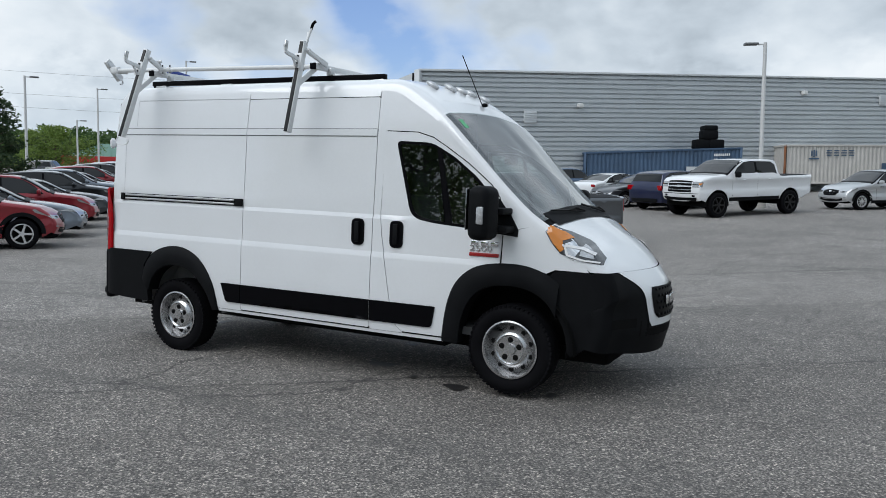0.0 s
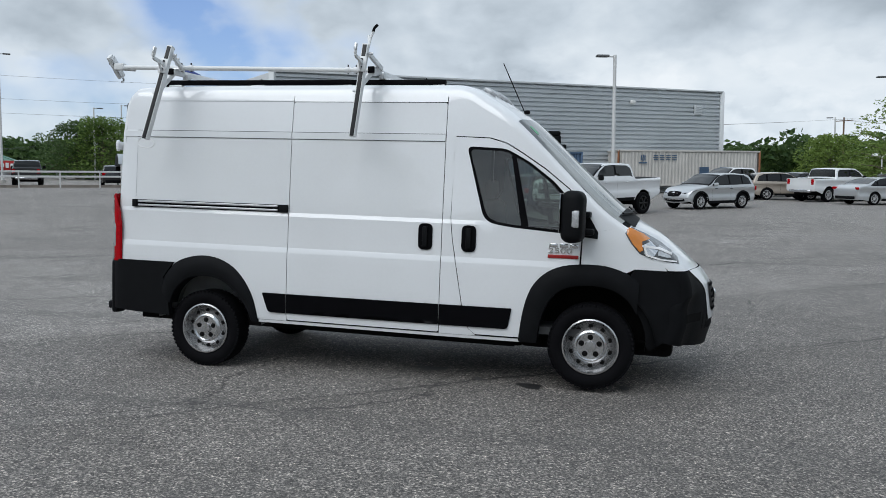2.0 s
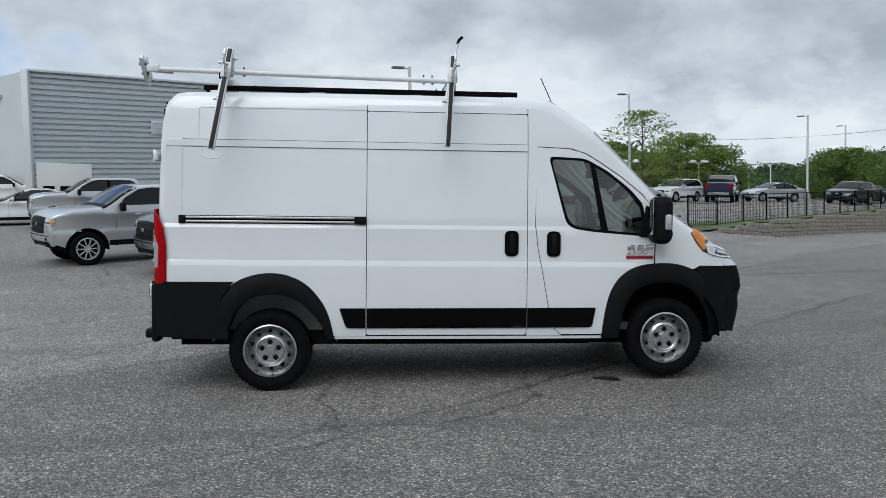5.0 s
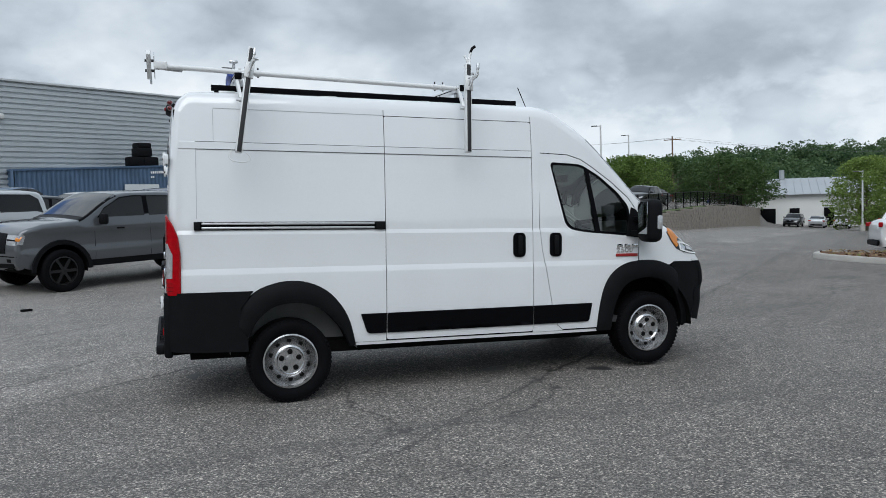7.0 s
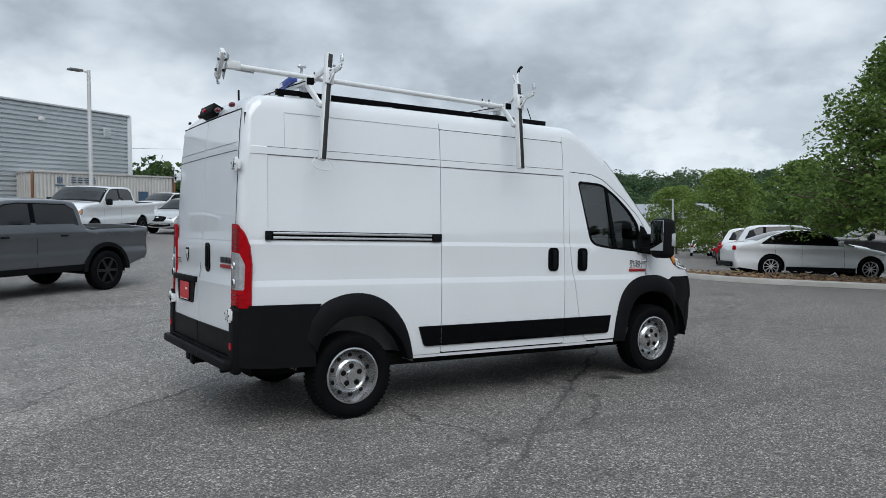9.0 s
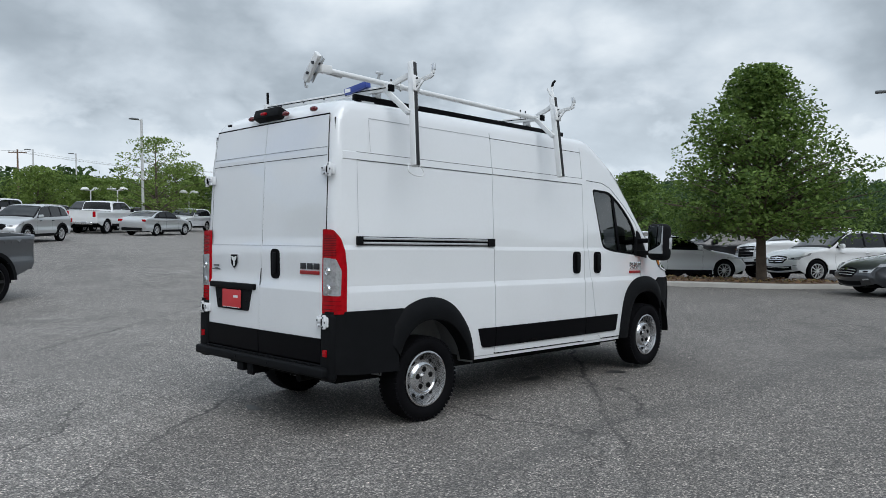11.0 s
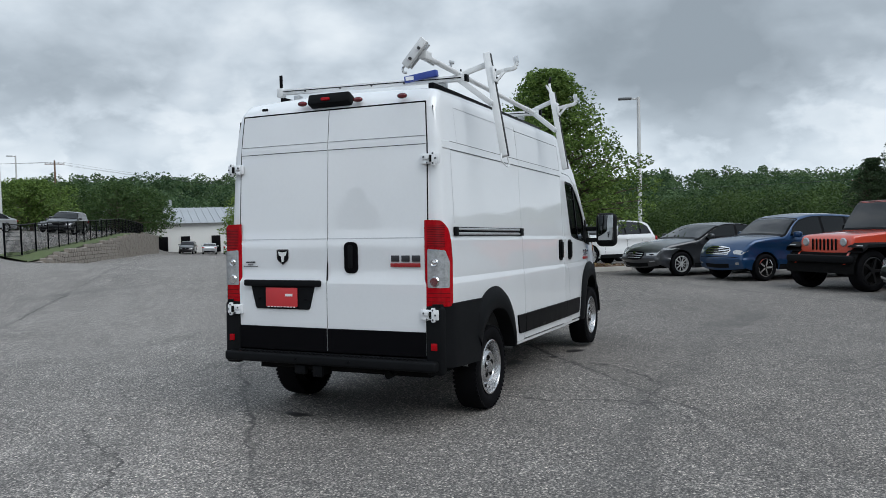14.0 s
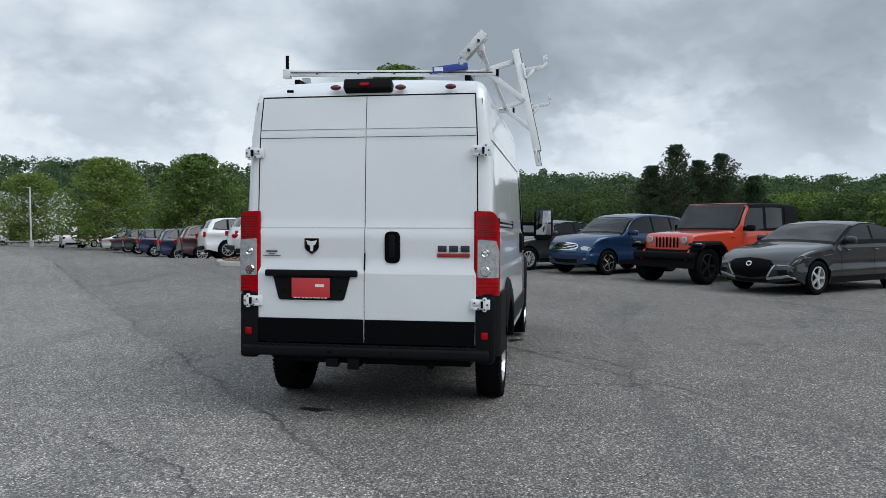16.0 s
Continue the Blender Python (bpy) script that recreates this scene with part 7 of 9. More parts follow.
# beside and behind the van
P_TITAN = cpaint("dark_pearl_grey_paint", (0.10, 0.106, 0.116), 0.5)
car("pickup", P_TITAN, -1.92, 11.15, 213.5, "dark grey crew-cab pickup with black off-road wheels", rim_mat=M_BLACKRIM, style="six", big=1.04, key="titan", clad=True)
hd_truck = car("pickup", P_WHITE, 1.77, 23.7, 234, "lifted white pickup truck with a black bed and black rims", "fl", rim_mat=M_BLACKRIM, style="six", big=1.08, key="hd", lift=0.10, grille="chrome")
hd_truck.matrix_basis = hd_truck.matrix_basis @ Matrix.Scale(1.05, 4)   # heavy-duty size
car("suv", P_SILVER, 6.5, 30.0, 222, "silver compact SUV with a dark grille", "fl", clad=True)
car("pickup", P_WHITE, 9.3, 45.0, 215, "white pickup parked by the shipping container", "c", key="std", grille="chrome")
car("suv", P_TAN, 12.2, 44.0, 15, "champagne crossover with roof rails", "c")
car("pickup", P_BLACK, 15.6, 47.0, 225, "black pickup truck with a roof rack", "c", key="blk")
car("suv", P_BLACK, 13.8, 50.5, 225, "large black SUV by the pickup", "c")
car("pickup", P_WHITE, 14.15, 40.82, 40, "white single-cab pickup seen from behind", "rr", key="std")
car("sedan", P_SILVER, 15.62, 37.46, 30, "silver sedan with red tail lamps", "rr")
car("suv", P_WHITE, 22.5, 47.5, 215, "white crossover on the upper lot", "c")
car("pickup", P_NAVY, 26.0, 47.5, 60, "dark blue pickup on the upper lot", "c", key="std")
car("sedan", P_SILVER, 31.0, 50.0, 190, "silver sedan on the upper lot", "c")
car("suv", P_GUN, 34.5, 45.5, 215, "dark grey SUV facing the drive lane", "c")
car("sedan", P_GUN, 38.5, 50.0, 215, "dark grey sedan on the upper lot", "c", key="std")
car("suv", P_GUN, 21.0, 55.0, 215, "dark grey SUV by the trees", "c")
car("sedan", P_GREY, 41.0, 54.0, 200, "grey sedan beside the fence", "c")
car("suv", P_STEELBLUE, -7.5, 34.5, 60, "blue boxy SUV with a spare wheel", "c")
car("sedan", P_WHITE, -4.2, 32.0, 60, "white sedan with red tail lamps", "c")
car("sedan", P_GREY, -2.6, 29.6, 230, "grey sedan between the trucks", "c")
car("suv", P_NAVY, -0.6, 28.4, 62, "dark blue crossover parked nose-in", "c")
car("pickup", P_SILVER, -5.2, 13.6, 216, "silver pickup behind the grey truck", "c", key="std")
# by the building
car("sedan", P_WHITE, -14.3, 24.0, 205, "white sedan with bright alloy wheels", "fl")
car("pickup", P_SILVER, -11.0, 22.2, 205, "silver pickup with a chrome bumper", "fl", key="std")
car("sedan", P_GUN, -8.4, 20.0, 205, "dark grey sedan in the row", "fl", key="std")
car("suv", P_GUN, -6.6, 17.4, 205, "dark grey SUV in the row", "fl")
car("pickup", P_WHITE, -21.2, 34.9, 22, "white pickup with a bed rack", "rr", key="std", grille="chrome")
car("suv", P_WHITE, -26.3, 36.0, 212, "white SUV by the building", "fl")
car("sedan", P_SILVER, -23.6, 37.0, 200, "silver sedan by the building", "c")
car("sedan", P_RED, -25.2, 39.5, 25, "red sedan by the building", "c")
# long row of cars for sale
row0, rowd = Vector((-11.0, 5.0)), Vector((-0.69, 0.724))
ROW = [("suv", P_RED, "red compact SUV with dark cladding"), ("sedan", P_SLATE, "slate grey sedan"), ("suv", P_RED, "dark red crossover"), ("sedan", P_GREY, "grey sedan"), ("suv", P_GUN, "gunmetal crossover"), ("suv", P_SLATE, "slate crossover"), ("sedan", P_GREY, "grey sedan"), ("suv", P_RED, "red crossover"), ("sedan", P_SILVER, "silver sedan"), ("suv", P_GUN, "gunmetal SUV"), ("sedan", P_GREY, "grey sedan"), ("suv", P_SILVER, "silver SUV"), ("sedan", P_GUN, "dark sedan"), ("suv", P_GREY, "grey SUV"), ("sedan", P_SILVER, "silver sedan"), ("suv", P_GUN, "dark SUV"), ("sedan", P_SLATE, "slate sedan"), ("suv", P_SILVER, "silver SUV")]
for i, (kd, pm, lb) in enumerate(ROW):
    p = row0 + rowd * 3.15 * i
    ob = car(kd, pm, p.x, p.y, 52, lb + " in the sales row", "fr", key="std" if kd == "sedan" else ("clad" if i == 0 else ""), **({"clad": True, "style": "five"} if i == 0 else {}))
    ob["group"] = "row of cars for sale"
for i in range(9):
    p = Vector((-50.0, 34.0)) + Vector((4.3, 4.2)) * i
    car(*[("suv", P_GUN), ("sedan", P_SILVER), ("pickup", P_BLACK), ("suv", P_BLACK), ("sedan", P_GREY), ("suv", P_SILVER), ("sedan", P_RED), ("pickup", P_WHITE), ("suv", P_GREY)][i], p.x, p.y, 130, "car on the far terrace behind the rail", "c", key="std" if i in (1, 2, 4, 7) else "")["group"] = "cars on the far terrace"
# on the low side of the van
car("sedan", P_WHITE, 17.68, 7.46, -38, "white sedan with bright alloy wheels behind the kerb island", "rr")
P_MAROON = cpaint("dark_maroon_paint", (0.045, 0.018, 0.022), 0.4)
for kd, pm, x, y, lb in (("suv", P_WHITE, 20.0, 9.35, "white SUV behind the white sedan"), ("suv", P_WHITE, 22.1, 11.6, "white crossover with dark windows in the far row"), ("suv", P_MAROON, 25.4, 14.3, "dark maroon crossover in the far row"), ("suv", P_NAVY, 29.9, 17.8, "dark blue crossover in the far row"), ("suv", P_NAVY, 35.6, 22.3, "dark blue crossover in the far row"),
                         ("suv", P_GUN, 40.0, 25.9, "dark grey crossover in the far row"), ("sedan", P_GREY, 44.4, 29.3, "grey sedan in the far row"), ("sedan", P_SILVER, 49.8, 33.6, "silver sedan in the far row")):
    car(kd, pm, x, y, -54, lb, "rr", key="std" if pm == P_GREY else "")["group"] = "far row of parked cars"
car("suv", P_WHITE, 63.0, 43.5, -20, "white SUV before the light green trees", "c")
car("suv", P_WHITE, 60.6, 45.0, 40, "white SUV seen from behind", "c")
car("suv", P_BLACK, 72.6, 69.3, 215, "dark SUV before the white shed", "c")
car("sedan", P_SILVER, 74.6, 67.4, 40, "silver sedan before the white shed", "c")
car("suv", P_WHITE, 76.6, 65.6, 40, "white SUV before the white shed", "c")
car("pickup", P_BLACK, 26.2, 8.6, 142, "black pickup with red tail lamps", "c", key="blk")
car("pickup", P_WHITE, 26.6, 5.4, 142, "white pickup beyond the tree", "c", key="std")
car("suv", P_WHITE, 21.2, 3.3, 150, "white SUV with a chrome grille under the tree", "fl", key="gmc", grille="chrome")
car("sedan", P_GREY, 15.95, -0.45, 135, "dark grey sedan with alloy wheels", "fl")
car("wagon", P_BLUE, 14.4, -2.62, 135, "blue retro wagon with a chrome grille", "fl", style="five", rim_mat=M_CHROME, grille="chrome")
car("jeep", P_ORANGE, 11.65, -4.70, 134, "orange-red four-door off-road car with a black soft top", "fl", rim_mat=M_BLACKRIM, style="five")
car("sedan", P_GUN, 9.55, -6.40, 131, "dark grey sedan with split-spoke wheels", "fl", key="nissan", style="five", face="altima")

# ---------------------------------------------------------------- buildings, containers, walls, poles
def flat_dir(deg):
    return Vector((math.cos(radians(deg)), math.sin(radians(deg)), 0))


def slab(a, b, z0a, z1a, z0b, z1b, thick, inward):
    """An upright wall between plan points a and b with its own foot and top heights at each end."""
    n = Vector((inward[0], inward[1], 0)).normalized() * thick
    bm = bmesh.new()
    q = [Vector((a[0], a[1], z0a)), Vector((b[0], b[1], z0b)), Vector((b[0], b[1], z1b)), Vector((a[0], a[1], z1a))]
    f, r = [bm.verts.new(p) for p in q], [bm.verts.new(p + n) for p in q]
    bm.faces.new(f)
    bm.faces.new(r[::-1])
    for i in range(4):
        j = (i + 1) % 4
        bm.faces.new((f[j], f[i], r[i], r[j]))
    bmesh.ops.recalc_face_normals(bm, faces=bm.faces)
    return bm


hall = thing("service_building", "large grey metal-sided dealership building with a flat roof", "building")
HA, HB = Vector((-17.7, 35.8)), Vector((10.4, 63.5))
hd = (HB - HA).normalized()
hin = Vector((-hd.y, hd.x))
TOPA, TOPB = 9.15, 10.68
BASEA, BASEB = 0.9, 1.6
HC = HA + hin * 18.2
HD_ = HB + hin * 30
part("front_wall", slab(HA + hin * 0.12, HB + hin * 0.12, BASEA, TOPA, BASEB, TOPB, 0.2, hin), M_SIDING, hall, smooth=0)
part("west_wall", slab(HA, HC, BASEA, TOPA, 1.4, TOPA + 0.7, 0.25, hd), M_SIDINGLT, hall, smooth=0)
part("east_wall", slab(HB, HD_, BASEB, TOPB, 2.0, TOPB + 1.0, 0.25, -hd), M_SIDINGLT, hall, smooth=0)
bm = bmesh.new()
bm.faces.new([bm.verts.new((p.x, p.y, z)) for p, z in ((HA, TOPA - 0.3), (HB, TOPB - 0.3), (HD_, TOPB + 0.6), (HC, TOPA + 0.4))])
part("roof", bm, M_ROOFGREY, hall)
# ribbed boards of the front wall
NB = 27
for k in range(NB):
    f0, f1 = k / NB, (k + 1) / NB
    bm = bmesh.new()
    rows = []
    for p, zb, zt in ((HA, BASEA, TOPA), (HB, BASEB, TOPB)):
        row = []
        for f, o in ((0.0, 0.03), (0.10, -0.10), (0.66, -0.11), (0.76, 0.03), (1.0, 0.03)):
            q = p + hin * (0.08 + o)
            z = zb + (zt - zb) * (f0 + (f1 - f0) * f)
            row.append((q.x, q.y, z))
        rows.append(row)
    grid_mesh(bm, rows)
    part("siding_board", bm, M_SIDING, hall, smooth=0)
for p, zt in ((HA, TOPA), (HB, TOPB)):
    part("corner_trim", beam((p.x, p.y, 0.5), (p.x, p.y, zt + 0.05), 0.35, 0.35, (1, 0, 0)), M_SIDINGLT, hall)
part("parapet_cap", beam((HA.x, HA.y, TOPA + 0.05), (HB.x, HB.y, TOPB + 0.05), 0.30, 0.12), M_SIDINGLT, hall)


def on_front(s, z):
    p = HA + hd * s - hin * 0.06
    return Vector((p.x, p.y, z))


RZ = Matrix.Rotation(math.atan2(hd.y, hd.x), 3, "Z")
for s, z in ((7.5, 6.6), (36.5, 9.0)):
    v = part("wall_vent", boxed(on_front(s, z), (0.9, 0.10, 0.8), RZ, 0.02), M_SIDINGLT, hall)
    for k in range(5):
        part("vent_slat", boxed(on_front(s, z - 0.28 + 0.14 * k) - Vector((hin.x, hin.y, 0)) * 0.06, (0.8, 0.03, 0.05), RZ, 0.004), M_SIDING, v)
for s, z in ((11.0, 7.5), (29.0, 9.2)):
    part("wall_light", boxed(on_front(s, z) - Vector((hin.x, hin.y, 0)) * 0.12, (0.42, 0.3, 0.3), RZ, 0.08, 2), M_WALLWHITE, hall, "white flood light")
for s in (1.8, 17.0):
    d1 = part("roller_door", boxed(on_front(s, 2.6), (3.0, 0.12, 3.4), RZ, 0.01), M_WALLWHITE, hall)
    for k in range(3):
        part("door_pane", boxed(on_front(s - 0.9 + 0.9 * k, 2.9) - Vector((hin.x, hin.y, 0)) * 0.08, (0.6, 0.03, 0.28), RZ), M_BLACKGL, d1)
q = HA + hin * 12.5
part("doorway", boxed((q.x - hd.x * 0.05, q.y - hd.y * 0.05, 3.6), (0.25, 2.0, 2.9), RZ, 0.02), M_DARK, hall, "dark open doorway")
for s, z in ((3.5, 8.2), (9.0, 8.0), (13.5, 6.4), (16.5, 6.2)):
    q = HA + hin * s
    part("wall_light", boxed((q.x - hd.x * 0.15, q.y - hd.y * 0.15, z), (0.3, 0.4, 0.25), RZ, 0.06, 2), M_WALLWHITE, hall)
low = thing("low_wing", "lower pale metal wing of the dealership building", "building")
LA = HC + hin * 0.3 - hd * 0.5
LB = LA + hin * 22
part("wall", slab(LA, LB, 1.0, 8.0, 1.5, 8.4, 0.3, hd), M_SIDINGLT, low, smooth=0)
for k in range(9):
    z = 2.4 + 0.65 * k
    a, b = LA - hd * 0.04, LB - hd * 0.04
    part("panel_joint", beam((a.x, a.y, z), (b.x, b.y, z + 0.4), 0.06, 0.04), M_SIDING, low)


def container(a, b, depth, z0, h, pm, label, rust=True):
    """A corrugated steel box whose long face runs from a to b."""
    a, b = Vector(a), Vector(b)
    d = (b - a).normalized()
    n = Vector((-d.y, d.x))
    L = (b - a).length
    za, zb = z0
    c = thing("shipping_container", label, "container", group="shipping containers")

    def P(s, o, z):
        q = a + d * s + n * o
        return (q.x, q.y, za + (zb - za) * s / L + z)

    bm = bmesh.new()
    cols = []
    s = 0.18
    while s < L - 0.18:
        for ds, o in ((0.0, 0.0), (0.07, 0.0), (0.14, 0.04), (0.21, 0.04)):
            cols.append((s + ds, o))
        s += 0.28
    grid_mesh(bm, [[P(min(s_, L - 0.1), 0.03 + o, z) for z in (0.15, h - 0.10)] for s_, o in cols])
    part("corrugated_side", bm, pm, c, smooth=0)
    bm = bmesh.new()
    grid_mesh(bm, [[P(0.03 + (0.04 if k % 4 in (2, 3) else 0), o, z) for z in (0.15, h - 0.10)] for k, o in enumerate(np.linspace(0.1, depth - 0.1, 32))])
    part("container_end", bm, pm, c, smooth=0)
    bm = bmesh.new()
    for o in (depth - 0.02,):
        bm.faces.new([bm.verts.new(P(s_, o, z)) for s_, z in ((0, 0), (L, 0), (L, h), (0, h))])
    bm.faces.new([bm.verts.new(P(L - 0.03, o, z)) for o, z in ((0, 0), (depth, 0), (depth, h), (0, h))])
    part("container_back", bm, pm, c)
    bm = bmesh.new()
    bm.faces.new([bm.verts.new(P(s_, o, h - 0.03)) for s_, o in ((0, 0), (L, 0), (L, depth), (0, depth))])
    part("container_roof", bm, pm, c)
    for z in (0.08, h - 0.06):
        part("side_rail", beam(P(0, 0.03, z), P(L, 0.03, z), 0.10, 0.13), pm, c)
        part("end_rail", beam(P(0.03, 0, z), P(0.03, depth, z), 0.10, 0.13), pm, c)
    for s_, o in ((0.06, 0.05), (L - 0.06, 0.05), (0.06, depth - 0.05)):
        part("corner_post", beam(P(s_, o, 0), P(s_, o, h), 0.14, 0.14, (1, 0, 0)), M_RUST if rust and o < 1 else pm, c)
    return c, P, d


zc = lambda x, y: ground_z(x, y) - 0.05  # noqa: E731
cg, PG, dg_ = container((2.1, 52.9), (12.9, 58.4), 2.44, (2.55, 2.65), 2.75, M_CONTGREY, "pale grey rusty shipping container with faded blue marks")
ang = math.atan2(dg_.y, dg_.x)
for k in range(4):
    for dz, w_ in ((0.16, 0.36), (0.0, 0.40), (-0.16, 0.34)):
        part("painted_mark", boxed(PG(3.1 + 0.52 * k, -0.02, 2.18 + dz), (w_, 0.02, 0.07), Matrix.Rotation(ang, 3, "Z")), M_CONTBLUE, cg)
for k, s_ in enumerate((1.9, 2.05, 2.2)):
    part("painted_mark", boxed(PG(s_, -0.02, 2.15), (0.09, 0.02, 0.5 - 0.12 * abs(k - 1)), Matrix.Rotation(ang, 3, "Z")), M_CONTBLUE, cg)
part("painted_mark", boxed(PG(2.05, -0.02, 1.78), (0.7, 0.02, 0.10), Matrix.Rotation(ang, 3, "Z")), M_CONTBLUE, cg)
for sx_, w_ in ((7.2, 0.8), (9.0, 0.9)):
    part("painted_mark", boxed(PG(sx_, -0.02, 1.1), (w_, 0.02, 0.75), Matrix.Rotation(ang, 3, "Z")), M_CONTBLUE, cg)
cb_, PB, db_ = container((-9.3, 43.2), (-0.2, 48.6), 2.44, (1.75, 2.2), 2.70, M_CONTBLUE, "faded blue shipping container with a pale patch", False)
angb = math.atan2(db_.y, db_.x)
part("pale_patch", boxed(PB(8.0, -0.02, 1.0), (2.4, 0.02, 1.0), Matrix.Rotation(angb, 3, "Z")), M_SIDINGLT, cb_)
for k in range(8):
    part("painted_bar", boxed(PB(8.7 + 0.14 * k, -0.02, 2.25), (0.09, 0.02, 0.16), Matrix.Rotation(angb, 3, "Z")), M_SIGNWHITE, cb_)
    if k < 2:
        part("painted_bar", boxed(PB(8.7 + 0.14 * k, -0.02, 1.95), (0.09, 0.02, 0.12), Matrix.Rotation(angb, 3, "Z")), M_SIGNWHITE, cb_)
tk = thing("plastic_bins", "stack of black plastic bins on the container roof", "bins")
px_, py_, pz_ = PB(8.6, 0.9, 2.68)
for k, (dx, dz, w, h) in enumerate(((-0.55, 0.33, 1.0, 0.62), (0.5, 0.33, 1.0, 0.62), (0.0, 0.95, 1.05, 0.6), (0.02, 1.40, 0.95, 0.34))):
    part("bin", boxed((px_ + dx * 0.8, py_ + dx * 0.4, pz_ + dz), (w, 0.9, h), Matrix.Rotation(angb, 3, "Z"), 0.10, 2), M_BLACKPL, tk)


def light_pole(x, y, top, arm_deg, label="tall pale steel light pole with one flat lamp head", base=None, arms=1, head=0.58):
    z0 = ground_z(x, y) if base is None else base
    p = thing("light_pole", label, "street lamp", group="car park light poles")
    part("pole_base", tubed([(x, y, z0 - 0.3), (x, y, z0 + 0.55)], 0.27, 16), M_CONCRETE, p)
    part("pole", tubed([(x, y, z0 + 0.5), (x, y, z0 + 0.6), (x, y, top)], [0.11, 0.10, 0.075], 12), M_POLE, p)
    for k in range(arms):
        d = flat_dir(arm_deg + 180 * k)
        a = Vector((x, y, top - 0.08))
        part("lamp_arm", beam(a, a + d * 0.30, 0.06, 0.06), M_POLE, p)
        part("lamp_head", boxed(a + d * (0.3 + head / 2) + Vector((0, 0, 0.02)), (head, 0.34, 0.09), Matrix.Rotation(radians(arm_deg + 180 * k), 3, "Z"), 0.03, 2), M_LAMPHEAD, p)
    return p


light_pole(2.54, 30.0, 8.22, 200)
light_pole(18.4, 45.5, 9.06, 195)
light_pole(29.2, 3.05, 6.72, 105)
light_pole(67.0, 54.0, 3.95, 130, base=-2.2)
light_pole(38.8, 58.5, 8.9, 150)
light_pole(52.0, 74.0, 9.5, 150)
light_pole(24.0, 85.0, 10.5, 190)
light_pole(31.0, 92.0, 11.0, 190)
for az_, d_, top_, in ((144.8, 62, 9.6), (141.9, 85, 8.6), (140.6, 80, 11.2), (138.6, 88, 11.5), (135.5, 95, 10.2), (134.9, 75, 13.5), (127.5, 100, 12.5), (129.3, 90, 11.0), (122.8, 95, 12.5)):
    e = Vector((5.2, -6.6, 0)) + flat_dir(az_) * d_
    light_pole(e.x, e.y, top_, az_ - 90, base=2.5)
# round twin lamps of the far lot
for k in range(9):
    e = Vector((-2, -6, 0)) + flat_dir(60.0 + 1.55 * k) * (78 + 6 * (k % 3))
    lp = thing("globe_lamp", "short white lamp post with two round shades", "street lamp", group="round lot lamps")
    zb = ground_z(e.x, e.y)
    part("post", tubed([(e.x, e.y, zb), (e.x, e.y, zb + 3.2)], 0.06, 8), M_WALLWHITE, lp)
    for s in (-1, 1):
        bm = bmesh.new()
        lathe(bm, [(0.0, 0.25), (0.25, 0.2), (0.42, 0.0), (0.40, -0.05), (0.0, -0.05)], 14, "z")
        bm.transform(Matrix.Translation((e.x + s * 0.55, e.y, zb + 3.3)))
        part("shade", bm, M_WALLWHITE, lp)
    part("arm", beam((e.x - 0.55, e.y, zb + 3.2), (e.x + 0.55, e.y, zb + 3.2), 0.05, 0.05), M_WALLWHITE, lp)


def utility_pole(x, y, z0, top, deg):
    u = thing("utility_pole", "brown wooden utility pole with a crossarm", "utility pole", group="utility poles")
    part("pole", tubed([(x, y, z0), (x, y, top)], [0.16, 0.11], 10), M_WOOD, u)
    d = flat_dir(deg)
    a = Vector((x, y, top - 0.5))
    part("crossarm", beam(a - d * 1.25, a + d * 1.25, 0.10, 0.12), M_WOOD, u)
    for k in (-1.1, -0.5, 0.5, 1.1):
        part("insulator", tubed([a + d * k + Vector((0, 0, 0.05)), a + d * k + Vector((0, 0, 0.25))], 0.05, 8), M_POLE, u)
    return [a + d * k + Vector((0, 0, 0.25)) for k in (-1.1, 0.5, 1.1)]


ends = []
for az_, d_, sl, z0 in ((-3.2, 150, 0.035, -6), (31.5, 170, 0.045, -4), (52.5, 120, 0.078, 0), (74.0, 130, 0.095, 4), (121.5, 95, 0.115, 2), (133.0, 85, 0.062, 2)):
    e = Vector((-3, -5, 0)) + flat_dir(az_) * d_
    ends.append(utility_pole(e.x, e.y, z0, 1.5 + sl * d_, az_ + 80))


def wire(a, b, sag, parent):
    pts = [a.lerp(b, t) - Vector((0, 0, sag * 4 * t * (1 - t))) for t in np.linspace(0, 1, 12)]
    part("wire", tubed(pts, 0.011, 5), M_BADGE, parent)


lines = thing("power_lines", "thin dark power lines between far poles", "cable")
for p, q in zip(ends, ends[1:]):
    for a, b in zip(p, q):
        wire(a, b, 1.5, lines)
for k, (z1, z2) in enumerate(((12.6, 13.2), (11.2, 11.6), (15.0, 15.6))):
    a = Vector((5, -6.6, 0)) + flat_dir(152) * 100
    b = Vector((5, -6.6, 0)) + flat_dir(112) * 100
    wire(Vector((a.x, a.y, z1)), Vector((b.x, b.y, z2)), 1.0, lines)

# shop with a green roof and red band beyond the rows
shop = thing("roadside_shop", "low roadside shop with a red fascia and green metal roof", "building")
c0 = Vector((5, -6.6, 0)) + flat_dir(138.0) * 108
ax, ay = flat_dir(50), flat_dir(140)
RS = Matrix.Rotation(radians(50), 3, "Z")


def SP(u, v, z):
    return c0 + ax * u + ay * v + Vector((0, 0, z - 1.3))


